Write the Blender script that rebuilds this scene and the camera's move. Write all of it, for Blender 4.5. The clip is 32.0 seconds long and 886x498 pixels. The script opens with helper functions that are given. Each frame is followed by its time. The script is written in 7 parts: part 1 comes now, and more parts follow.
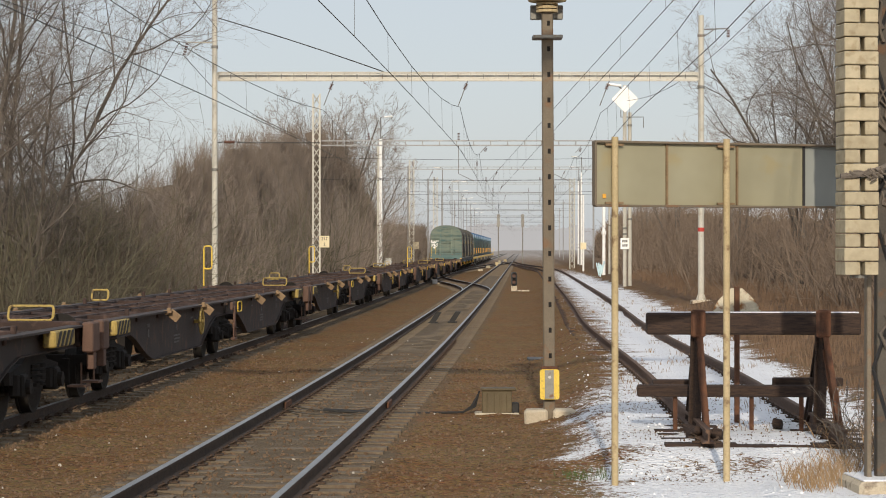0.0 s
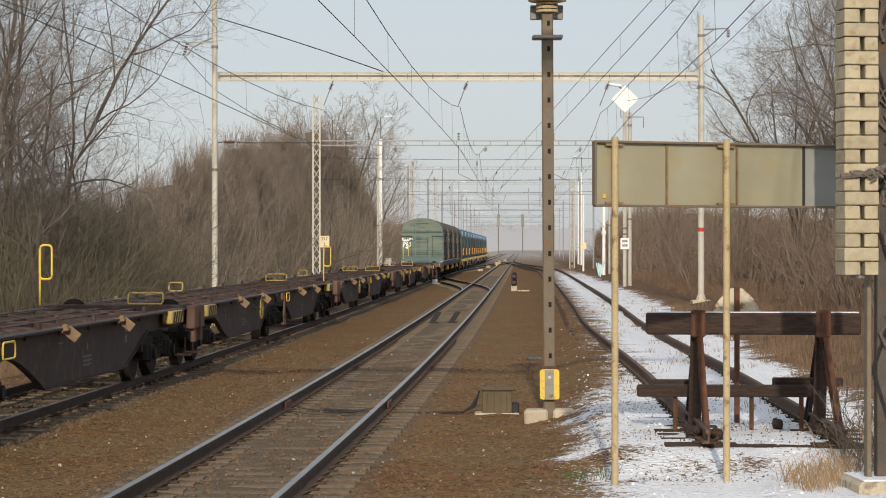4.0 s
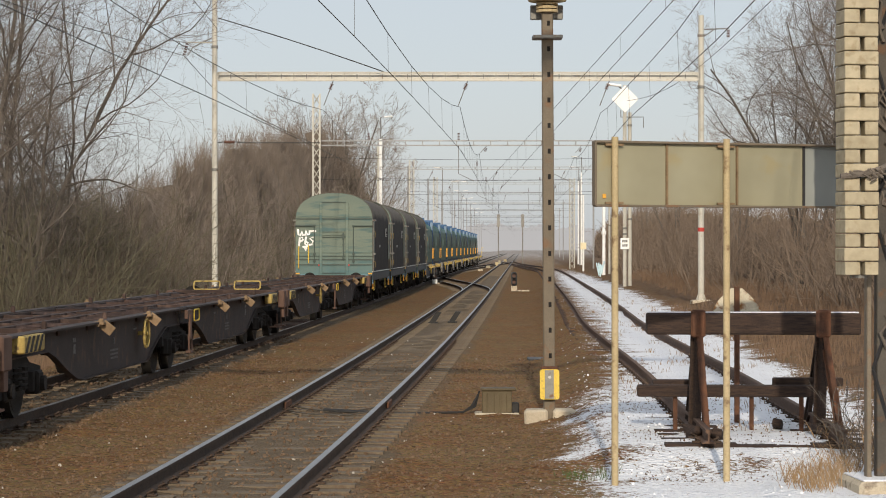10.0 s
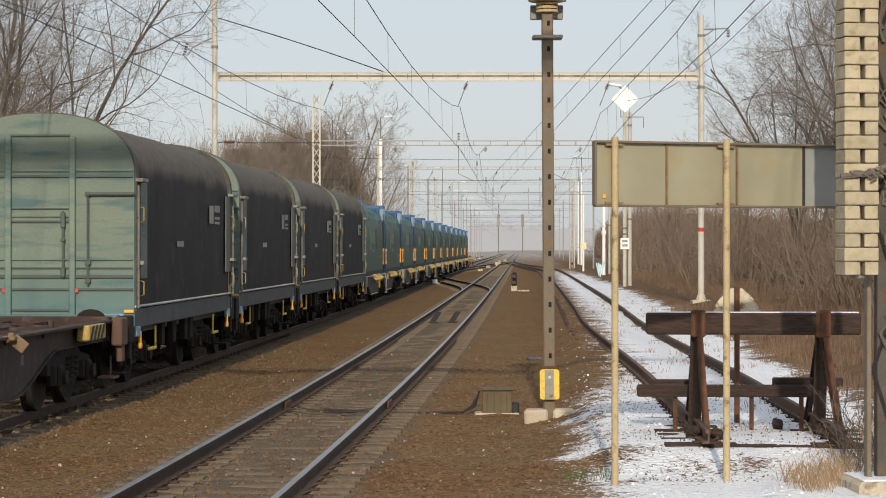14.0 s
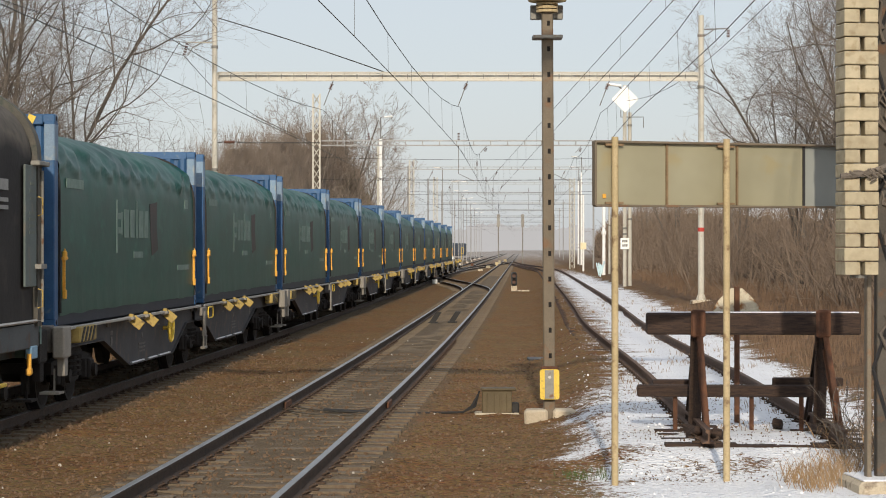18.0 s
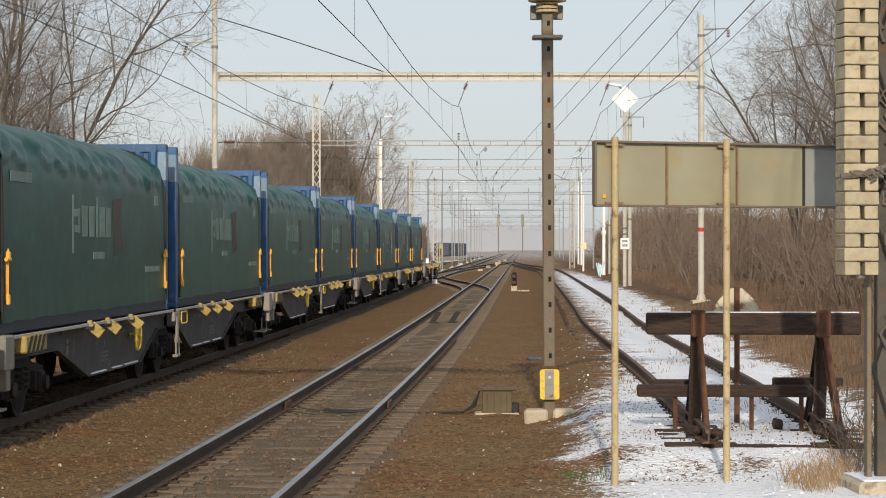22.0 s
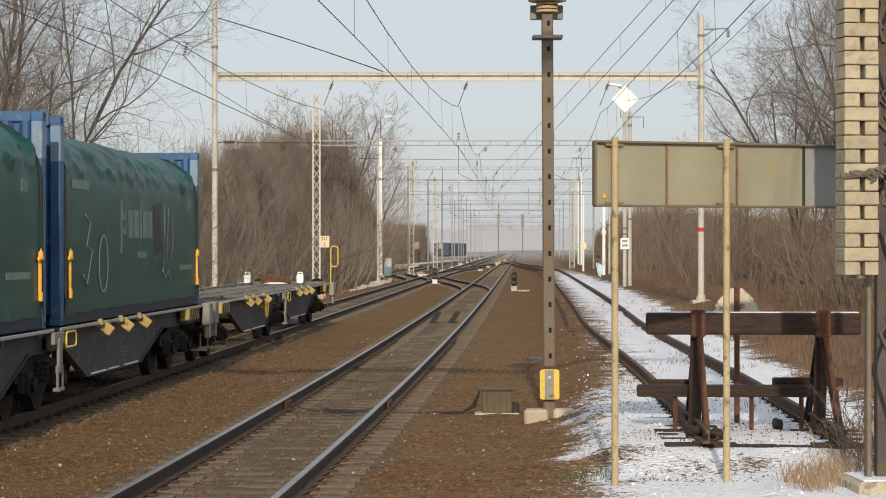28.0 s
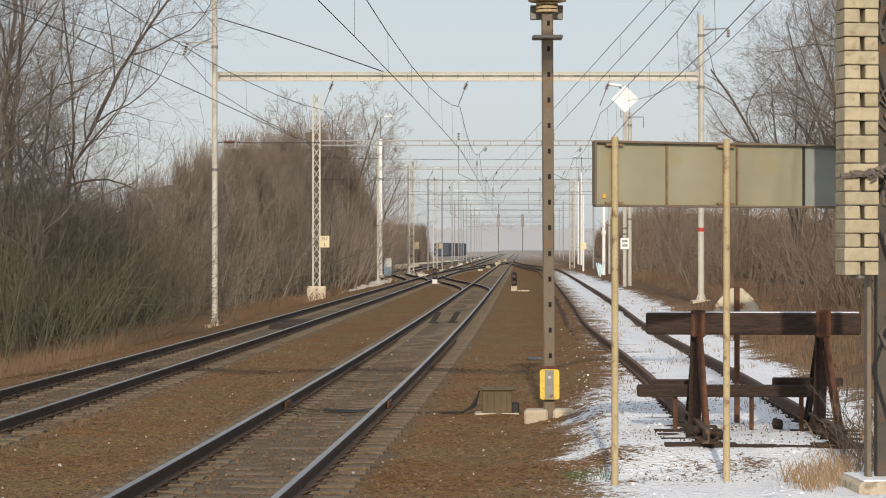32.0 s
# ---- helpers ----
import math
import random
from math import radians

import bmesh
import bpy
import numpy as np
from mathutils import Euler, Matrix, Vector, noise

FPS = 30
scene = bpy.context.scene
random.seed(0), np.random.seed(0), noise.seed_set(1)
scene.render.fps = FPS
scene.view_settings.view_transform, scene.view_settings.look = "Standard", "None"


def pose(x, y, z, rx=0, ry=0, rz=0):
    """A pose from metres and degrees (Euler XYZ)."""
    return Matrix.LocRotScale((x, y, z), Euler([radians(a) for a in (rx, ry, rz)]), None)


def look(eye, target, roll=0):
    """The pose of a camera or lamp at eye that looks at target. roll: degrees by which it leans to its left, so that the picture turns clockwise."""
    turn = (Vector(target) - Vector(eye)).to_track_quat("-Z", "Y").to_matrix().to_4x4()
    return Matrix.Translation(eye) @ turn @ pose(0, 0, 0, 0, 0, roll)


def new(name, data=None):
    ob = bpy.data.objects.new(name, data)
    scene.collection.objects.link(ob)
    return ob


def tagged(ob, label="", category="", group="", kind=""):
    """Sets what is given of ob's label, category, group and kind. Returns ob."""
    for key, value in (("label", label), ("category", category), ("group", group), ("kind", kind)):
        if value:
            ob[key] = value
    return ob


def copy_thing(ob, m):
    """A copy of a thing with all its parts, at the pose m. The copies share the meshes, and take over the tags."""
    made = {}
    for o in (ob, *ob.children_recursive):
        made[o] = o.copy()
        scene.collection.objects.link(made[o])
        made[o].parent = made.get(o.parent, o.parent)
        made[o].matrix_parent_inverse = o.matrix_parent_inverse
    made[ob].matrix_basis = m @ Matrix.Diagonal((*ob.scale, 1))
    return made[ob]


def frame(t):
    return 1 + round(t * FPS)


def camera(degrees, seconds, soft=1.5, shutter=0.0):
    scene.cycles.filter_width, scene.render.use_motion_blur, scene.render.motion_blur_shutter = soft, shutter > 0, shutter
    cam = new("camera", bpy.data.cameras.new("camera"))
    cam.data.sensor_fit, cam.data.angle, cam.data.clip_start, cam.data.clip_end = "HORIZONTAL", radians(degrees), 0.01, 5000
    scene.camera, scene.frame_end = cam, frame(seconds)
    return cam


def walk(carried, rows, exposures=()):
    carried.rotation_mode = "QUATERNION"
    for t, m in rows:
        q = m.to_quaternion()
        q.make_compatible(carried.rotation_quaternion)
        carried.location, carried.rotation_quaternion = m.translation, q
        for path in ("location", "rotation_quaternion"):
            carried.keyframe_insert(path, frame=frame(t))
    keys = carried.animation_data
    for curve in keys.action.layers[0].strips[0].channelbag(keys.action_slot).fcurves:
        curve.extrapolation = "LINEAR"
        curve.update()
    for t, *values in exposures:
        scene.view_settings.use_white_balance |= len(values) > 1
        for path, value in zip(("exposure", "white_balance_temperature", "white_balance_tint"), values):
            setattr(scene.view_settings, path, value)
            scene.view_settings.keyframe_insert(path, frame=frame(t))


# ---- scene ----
cam = camera(22.18, 32.0, soft=1.0)
EYE = look((0, 0, 2.23), (0, 100, 2.23 - 0.05))
walk(cam, [(0, EYE), (32, EYE)], [(0, 0.02, 6480, 10), (11, 0.02, 6480, 10), (16, 0.11, 6480, 10), (25, 0.11, 6480, 10), (29, 0.05, 6480, 10), (32, 0.05, 6480, 10)])

# ---- light ----
SUN_EL, SUN_SIDE = 21.6, 1.0     # degrees: height, and how far the sun stands to the left of straight behind the camera
world = bpy.data.worlds.new("winter_sky")
scene.world = world
world.use_nodes = True
wn = world.node_tree.nodes
sky = wn.new("ShaderNodeTexSky")
sky.sky_type = "NISHITA"
sky.sun_disc = False
sky.sun_elevation, sky.sun_rotation = radians(SUN_EL), radians(180 + SUN_SIDE)
sky.dust_density, sky.air_density, sky.ozone_density = 1.5, 1.0, 2.0
wn["Background"].inputs["Strength"].default_value = 0.12
haze = wn.new("ShaderNodeMix")          # thin high winter haze over the whole sky
haze.data_type = "RGBA"
haze.inputs["Factor"].default_value = 0.74
haze.inputs["B"].default_value = (5.25, 5.45, 5.75, 1)
world.node_tree.links.new(sky.outputs[0], haze.inputs["A"])
world.node_tree.links.new(haze.outputs["Result"], wn["Background"].inputs["Color"])
sun = new("sun", bpy.data.lights.new("sun", "SUN"))
sun.data.energy, sun.data.angle, sun.data.color = 2.9, radians(0.9), (1.0, 0.87, 0.70)
_a = radians(SUN_SIDE)
sun.matrix_world = look((-math.sin(_a) * 50, -math.cos(_a) * 50, 50 * math.tan(radians(SUN_EL))), (0, 0, 0))


# ---- materials ----
def surface(name, c1, c2, scale=6.0, rough=0.7, bump=0.2, metal=0.0, grain=60.0, vary=0.12, spec=0.4, dirt=None, dirt_amount=0.0, stretch=(1, 1, 1)):
    """A procedural surface: two colours mixed at two scales, relief, variation from object to object, and optional dirt."""
    m = bpy.data.materials.new(name)
    m.use_nodes = True
    n, l = m.node_tree.nodes, m.node_tree.links
    b = n["Principled BSDF"]
    tc = n.new("ShaderNodeTexCoord")
    mp = n.new("ShaderNodeMapping")
    mp.inputs["Scale"].default_value = stretch
    l.new(tc.outputs["Object"], mp.inputs["Vector"])
    n1, n2 = n.new("ShaderNodeTexNoise"), n.new("ShaderNodeTexNoise")
    n1.inputs["Scale"].default_value, n1.inputs["Detail"].default_value = scale, 5
    n2.inputs["Scale"].default_value, n2.inputs["Detail"].default_value = grain, 3
    for q in (n1, n2):
        l.new(mp.outputs[0], q.inputs["Vector"])
    r1 = n.new("ShaderNodeMapRange")
    r1.inputs["From Min"].default_value, r1.inputs["From Max"].default_value = 0.3, 0.7
    l.new(n1.outputs["Fac"], r1.inputs["Value"])
    mix = n.new("ShaderNodeMix")
    mix.data_type = "RGBA"
    mix.inputs["A"].default_value, mix.inputs["B"].default_value = (*c1, 1), (*c2, 1)
    l.new(r1.outputs[0], mix.inputs["Factor"])
    out = mix.outputs["Result"]
    if dirt:
        n3 = n.new("ShaderNodeTexNoise")
        n3.inputs["Scale"].default_value, n3.inputs["Detail"].default_value = scale * 2.3, 8
        l.new(mp.outputs[0], n3.inputs["Vector"])
        r3 = n.new("ShaderNodeMapRange")
        r3.inputs["From Min"].default_value, r3.inputs["From Max"].default_value = 0.62 - 0.3 * dirt_amount, 0.72 - 0.2 * dirt_amount
        l.new(n3.outputs["Fac"], r3.inputs["Value"])
        md = n.new("ShaderNodeMix")
        md.data_type = "RGBA"
        md.inputs["B"].default_value = (*dirt, 1)
        l.new(r3.outputs[0], md.inputs["Factor"])
        l.new(out, md.inputs["A"])
        out = md.outputs["Result"]
    oi = n.new("ShaderNodeObjectInfo")
    rv = n.new("ShaderNodeMapRange")
    rv.inputs["To Min"].default_value, rv.inputs["To Max"].default_value = 1 - vary, 1 + vary
    l.new(oi.outputs["Random"], rv.inputs["Value"])
    rg = n.new("ShaderNodeMapRange")
    rg.inputs["To Min"].default_value, rg.inputs["To Max"].default_value = 0.72, 1.28
    l.new(n2.outputs["Fac"], rg.inputs["Value"])
    mu = n.new("ShaderNodeMath")
    mu.operation = "MULTIPLY"
    l.new(rv.outputs[0], mu.inputs[0])
    l.new(rg.outputs[0], mu.inputs[1])
    hv = n.new("ShaderNodeHueSaturation")
    l.new(mu.outputs[0], hv.inputs["Value"])
    l.new(out, hv.inputs["Color"])
    l.new(hv.outputs[0], b.inputs["Base Color"])
    b.inputs["Roughness"].default_value, b.inputs["Metallic"].default_value = rough, metal
    b.inputs["Specular IOR Level"].default_value = spec
    if bump:
        bp = n.new("ShaderNodeBump")
        bp.inputs["Strength"].default_value, bp.inputs["Distance"].default_value = bump, 0.02
        l.new(n2.outputs["Fac"], bp.inputs["Height"])
        l.new(bp.outputs[0], b.inputs["Normal"])
    return m


RUST = (0.11, 0.055, 0.035)
M = dict(
    rail_side=surface("rail_side", (0.05, 0.036, 0.028), (0.085, 0.055, 0.038), 8, 0.8, 0.3, 0.2),
    rail_top=surface("rail_top", (0.25, 0.238, 0.225), (0.34, 0.325, 0.31), 3, 0.38, 0.02, 0.9, vary=0.03),
    rail_rusty=surface("rail_rusty", (0.10, 0.06, 0.04), (0.15, 0.09, 0.06), 9, 0.75, 0.3, 0.3),
    sleeper=surface("sleeper", (0.138, 0.106, 0.070), (0.188, 0.146, 0.098), 5, 0.9, 0.4, dirt=(0.13, 0.09, 0.06), dirt_amount=0.3),
    timber=surface("timber", (0.038, 0.025, 0.020), (0.075, 0.046, 0.032), 4, 0.85, 0.6, grain=40, stretch=(1, 8, 8), dirt=(0.03, 0.02, 0.017), dirt_amount=0.3),
    rusty_steel=surface("rusty_steel", (0.17, 0.075, 0.04), (0.085, 0.045, 0.03), 7, 0.85, 0.4, 0.15),
    clip=surface("clip", (0.06, 0.042, 0.032), (0.10, 0.065, 0.045), 20, 0.8, 0.2, 0.3),
    stone=surface("stone", (0.115, 0.072, 0.042), (0.20, 0.13, 0.078), 9, 0.95, 0.4, vary=0.2),
    pale_stone=surface("pale_stone", (0.42, 0.38, 0.33), (0.6, 0.56, 0.50), 9, 0.9, 0.3),
    concrete=surface("concrete", (0.50, 0.43, 0.32), (0.62, 0.54, 0.41), 3, 0.9, 0.5, dirt=(0.22, 0.17, 0.12), dirt_amount=0.25),
    weight=surface("weight", (0.376, 0.322, 0.218), (0.470, 0.412, 0.290), 4, 0.85, 0.12, grain=11, dirt=(0.34, 0.28, 0.18), dirt_amount=0.16, vary=0.10),
    paint_pale=surface("paint_pale", (0.490, 0.470, 0.405), (0.585, 0.563, 0.495), 2, 0.5, 0.06, dirt=(0.46, 0.41, 0.33), dirt_amount=0.05),
    paint_white=surface("paint_white", (0.80, 0.80, 0.78), (0.86, 0.86, 0.84), 3, 0.45, 0.04),
    steel_grey=surface("steel_grey", (0.20, 0.20, 0.185), (0.29, 0.28, 0.25), 4, 0.6, 0.15, 0.3, dirt=(0.17, 0.09, 0.05), dirt_amount=0.2),
    galvanised=surface("galvanised", (0.40, 0.40, 0.38), (0.52, 0.51, 0.48), 5, 0.5, 0.1, 0.5),
    mast_brown=surface("mast_brown", (0.15, 0.122, 0.088), (0.20, 0.165, 0.12), 3, 0.7, 0.1, 0.1, dirt=(0.20, 0.12, 0.07), dirt_amount=0.2),
    sign_back=surface("sign_back", (0.300, 0.282, 0.190), (0.335, 0.318, 0.225), 1.2, 0.5, 0.0, 0.1, grain=1.1, dirt=(0.33, 0.29, 0.175), dirt_amount=0.06, vary=0.05),
    sign_blue=surface("sign_blue", (0.240, 0.256, 0.240), (0.275, 0.288, 0.265), 2, 0.5, 0.0, grain=1.3),
    post_ochre=surface("post_ochre", (0.47, 0.37, 0.20), (0.55, 0.44, 0.26), 4, 0.65, 0.1, dirt=(0.25, 0.17, 0.09), dirt_amount=0.15),
    yellow=surface("yellow", (0.72, 0.50, 0.06), (0.80, 0.58, 0.09), 6, 0.5, 0.05, dirt=(0.35, 0.24, 0.08), dirt_amount=0.12),
    orange=surface("orange", (0.78, 0.38, 0.05), (0.85, 0.46, 0.07), 9, 0.55, 0.05),
    black=surface("black", (0.018, 0.017, 0.016), (0.03, 0.028, 0.026), 6, 0.7, 0.1),
    hole=surface("hole", (0.01, 0.009, 0.008), (0.015, 0.013, 0.012), 6, 0.9, 0.0),
    peeling=surface("peeling", (0.62, 0.55, 0.40), (0.72, 0.66, 0.52), 5, 0.8, 0.3, dirt=(0.30, 0.13, 0.035), dirt_amount=0.45),
    box_green=surface("box_green", (0.095, 0.072, 0.038), (0.130, 0.100, 0.054), 4, 0.65, 0.1),
    wire=surface("wire", (0.05, 0.05, 0.05), (0.08, 0.075, 0.07), 5, 0.6, 0.0, 0.3),
    insulator=surface("insulator", (0.10, 0.05, 0.035), (0.14, 0.07, 0.05), 9, 0.3, 0.0),
    flat_side=surface("flat_side", (0.040, 0.032, 0.030), (0.060, 0.046, 0.042), 1.6, 0.75, 0.15, 0.1, dirt=(0.10, 0.062, 0.045), dirt_amount=0.25),
    flat_deck=surface("flat_deck", (0.034, 0.022, 0.018), (0.066, 0.038, 0.030), 2.5, 0.8, 0.25, 0.1, dirt=(0.11, 0.07, 0.055), dirt_amount=0.3),
    end_block=surface("end_block", (0.108, 0.062, 0.045), (0.155, 0.092, 0.066), 4, 0.8, 0.15),
    grey_side=surface("grey_side", (0.046, 0.047, 0.050), (0.070, 0.070, 0.073), 1.6, 0.7, 0.1, 0.1, dirt=(0.11, 0.085, 0.07), dirt_amount=0.2),
    grey_deck=surface("grey_deck", (0.135, 0.125, 0.115), (0.20, 0.185, 0.17), 3, 0.8, 0.2, 0.1, dirt=(0.15, 0.12, 0.10), dirt_amount=0.25),
    grey_block=surface("grey_block", (0.238, 0.223, 0.194), (0.302, 0.281, 0.245), 4, 0.8, 0.1),
    # bogie and wheel colours darkened to stand for the shadow under the wagons
    bogie=surface("bogie", (0.013, 0.0115, 0.0105), (0.024, 0.020, 0.0175), 5, 0.85, 0.3, 0.2),
    tyre=surface("tyre", (0.016, 0.014, 0.0125), (0.030, 0.026, 0.022), 5, 0.75, 0.1, 0.2),
    tarp_green=surface("tarp_green", (0.0016, 0.055, 0.042), (0.0035, 0.082, 0.061), 0.8, 0.40, 0.2, grain=3.0, vary=0.12, spec=0.20, dirt=(0.008, 0.098, 0.072), dirt_amount=0.12, stretch=(1, 1, 1.6)),
    blue_paint=surface("blue_paint", (0.028, 0.088, 0.205), (0.042, 0.118, 0.250), 3, 0.5, 0.04, dirt=(0.09, 0.15, 0.22), dirt_amount=0.06),
    navy=surface("navy", (0.012, 0.020, 0.036), (0.020, 0.030, 0.048), 3, 0.55, 0.05),
    tarp_black=surface("tarp_black", (0.026, 0.024, 0.024), (0.040, 0.037, 0.035), 0.9, 0.75, 0.15, grain=12, spec=0.2, dirt=(0.056, 0.050, 0.044), dirt_amount=0.15),
    coil_green=surface("coil_green", (0.130, 0.175, 0.145), (0.175, 0.215, 0.168), 1.2, 0.6, 0.05, dirt=(0.070, 0.135, 0.135), dirt_amount=0.36, stretch=(0.3, 1, 1.8)),
    coil_frame=surface("coil_frame", (0.105, 0.130, 0.108), (0.150, 0.170, 0.140), 2, 0.65, 0.05),
    panel_teal=surface("panel_teal", (0.095, 0.125, 0.120), (0.135, 0.165, 0.155), 2, 0.6, 0.05, dirt=(0.15, 0.15, 0.13), dirt_amount=0.15),
    dull_yellow=surface("dull_yellow", (0.36, 0.26, 0.075), (0.46, 0.34, 0.11), 5, 0.7, 0.1, dirt=(0.16, 0.11, 0.05), dirt_amount=0.3),
    worn_white=surface("worn_white", (0.260, 0.260, 0.248), (0.322, 0.322, 0.310), 9, 0.7, 0.0),
    coil_sill=surface("coil_sill", (0.070, 0.082, 0.086), (0.105, 0.115, 0.116), 2, 0.7, 0.1, dirt=(0.10, 0.075, 0.06), dirt_amount=0.25),
    light_blue=surface("light_blue", (0.20, 0.36, 0.50), (0.26, 0.42, 0.56), 4, 0.55, 0.05),
    graffiti=surface("graffiti", (0.86, 0.86, 0.84), (0.92, 0.92, 0.9), 4, 0.5, 0.0),
    faded_print=surface("faded_print", (0.13, 0.21, 0.175), (0.21, 0.29, 0.25), 6, 0.6, 0.0),
    red_print=surface("red_print", (0.046, 0.050, 0.042), (0.070, 0.046, 0.042), 6, 0.6, 0.0),
    red=surface("red", (0.5, 0.05, 0.04), (0.58, 0.07, 0.05), 6, 0.5, 0.0),
    bark=surface("bark", (0.098, 0.083, 0.069), (0.150, 0.128, 0.106), 6, 0.95, 0.4, stretch=(1, 1, 0.3)),
    bark_pale=surface("bark_pale", (0.115, 0.098, 0.082), (0.175, 0.150, 0.125), 6, 0.95, 0.4, stretch=(1, 1, 0.3)),
    twig=surface("twig", (0.165, 0.138, 0.116), (0.240, 0.200, 0.168), 0.35, 0.95, 0.0, vary=0.2),
    # twigs of the far wood, greyed and lightened in colour to imitate haze
    twig_hazy=surface("twig_hazy", (0.212, 0.172, 0.138), (0.290, 0.237, 0.192), 0.25, 0.95, 0.0, grain=3, vary=0.2),
    twig_rust=surface("twig_rust", (0.150, 0.112, 0.082), (0.222, 0.168, 0.126), 0.35, 0.95, 0.0, grain=5, vary=0.25),
    # near bushes and near bank: colours darkened to stand for the wood's shade
    twig_shaded=surface("twig_shaded", (0.090, 0.068, 0.050), (0.140, 0.107, 0.080), 0.35, 0.95, 0.0, vary=0.2),
    thicket_shaded=surface("thicket_shaded", (0.050, 0.038, 0.028), (0.090, 0.068, 0.050), 0.45, 1.0, 0.6, grain=22, stretch=(1, 1, 0.16), spec=0.05),
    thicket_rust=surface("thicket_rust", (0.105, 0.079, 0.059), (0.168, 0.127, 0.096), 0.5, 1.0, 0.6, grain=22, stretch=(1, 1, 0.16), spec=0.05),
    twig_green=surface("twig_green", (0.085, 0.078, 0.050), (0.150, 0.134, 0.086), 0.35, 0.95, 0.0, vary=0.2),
    # bank of the far wood: paled base colour with haze painted in
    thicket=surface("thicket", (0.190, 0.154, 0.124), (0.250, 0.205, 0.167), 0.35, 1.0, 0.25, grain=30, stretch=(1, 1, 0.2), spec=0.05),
    weed_green=surface("weed_green", (0.060, 0.095, 0.028), (0.10, 0.14, 0.05), 6, 0.9, 0.0),
    straw=surface("straw", (0.23, 0.150, 0.078), (0.33, 0.225, 0.125), 2, 0.95, 0.0, vary=0.15),
    straw_red=surface("straw_red", (0.140, 0.090, 0.057), (0.205, 0.136, 0.088), 2, 0.95, 0.0, vary=0.15),
    snow=surface("snow", (0.80, 0.82, 0.86), (0.88, 0.89, 0.91), 3, 0.7, 0.2, vary=0.02),
    canister=surface("canister", (0.82, 0.83, 0.80), (0.88, 0.88, 0.86), 4, 0.4, 0.0),
    signal_dark=surface("signal_dark", (0.025, 0.025, 0.027), (0.04, 0.04, 0.042), 6, 0.5, 0.05),
    shed_blue=surface("shed_blue", (0.045, 0.058, 0.088), (0.06, 0.075, 0.11), 1, 0.6, 0.05),
    cabinet_blue=surface("cabinet_blue", (0.16, 0.24, 0.30), (0.22, 0.29, 0.34), 2, 0.6, 0.05),
    flap_rust=surface("flap_rust", (0.19, 0.125, 0.07), (0.27, 0.185, 0.105), 7, 0.8, 0.15),
    # greyer tone than the near mast paint, imitating haze on far masts
    far_steel=surface("far_steel", (0.30, 0.30, 0.30), (0.38, 0.38, 0.37), 2, 0.6, 0.05, 0.1),
    beam_beige=surface("beam_beige", (0.50, 0.47, 0.38), (0.60, 0.57, 0.47), 1.5, 0.6, 0.05, dirt=(0.33, 0.27, 0.19), dirt_amount=0.15),
    stencil=surface("stencil", (0.12, 0.115, 0.11), (0.20, 0.195, 0.185), 14, 0.75, 0.0, grain=30, dirt=(0.07, 0.06, 0.055), dirt_amount=0.5),
    coil_bar=surface("coil_bar", (0.060, 0.082, 0.072), (0.085, 0.108, 0.092), 3, 0.6, 0.05),
    mast_dark=surface("mast_dark", (0.060, 0.054, 0.046), (0.10, 0.088, 0.072), 3, 0.75, 0.15, 0.1, dirt=(0.12, 0.07, 0.04), dirt_amount=0.25),
    board_cream=surface("board_cream", (0.70, 0.60, 0.38), (0.78, 0.68, 0.45), 4, 0.55, 0.02),
    post_top=surface("post_top", (0.16, 0.25, 0.36), (0.22, 0.31, 0.41), 3, 0.6, 0.05, dirt=(0.30, 0.34, 0.36), dirt_amount=0.15),
    hood_seam=surface("hood_seam", (0.070, 0.066, 0.056), (0.105, 0.098, 0.082), 3, 0.75, 0.1, dirt=(0.05, 0.06, 0.05), dirt_amount=0.3),
    print_black=surface("print_black", (0.03, 0.03, 0.03), (0.05, 0.05, 0.05), 6, 0.6, 0.0),
    rag=surface("rag", (0.42, 0.60, 0.66), (0.60, 0.74, 0.78), 5, 0.8, 0.1),
)



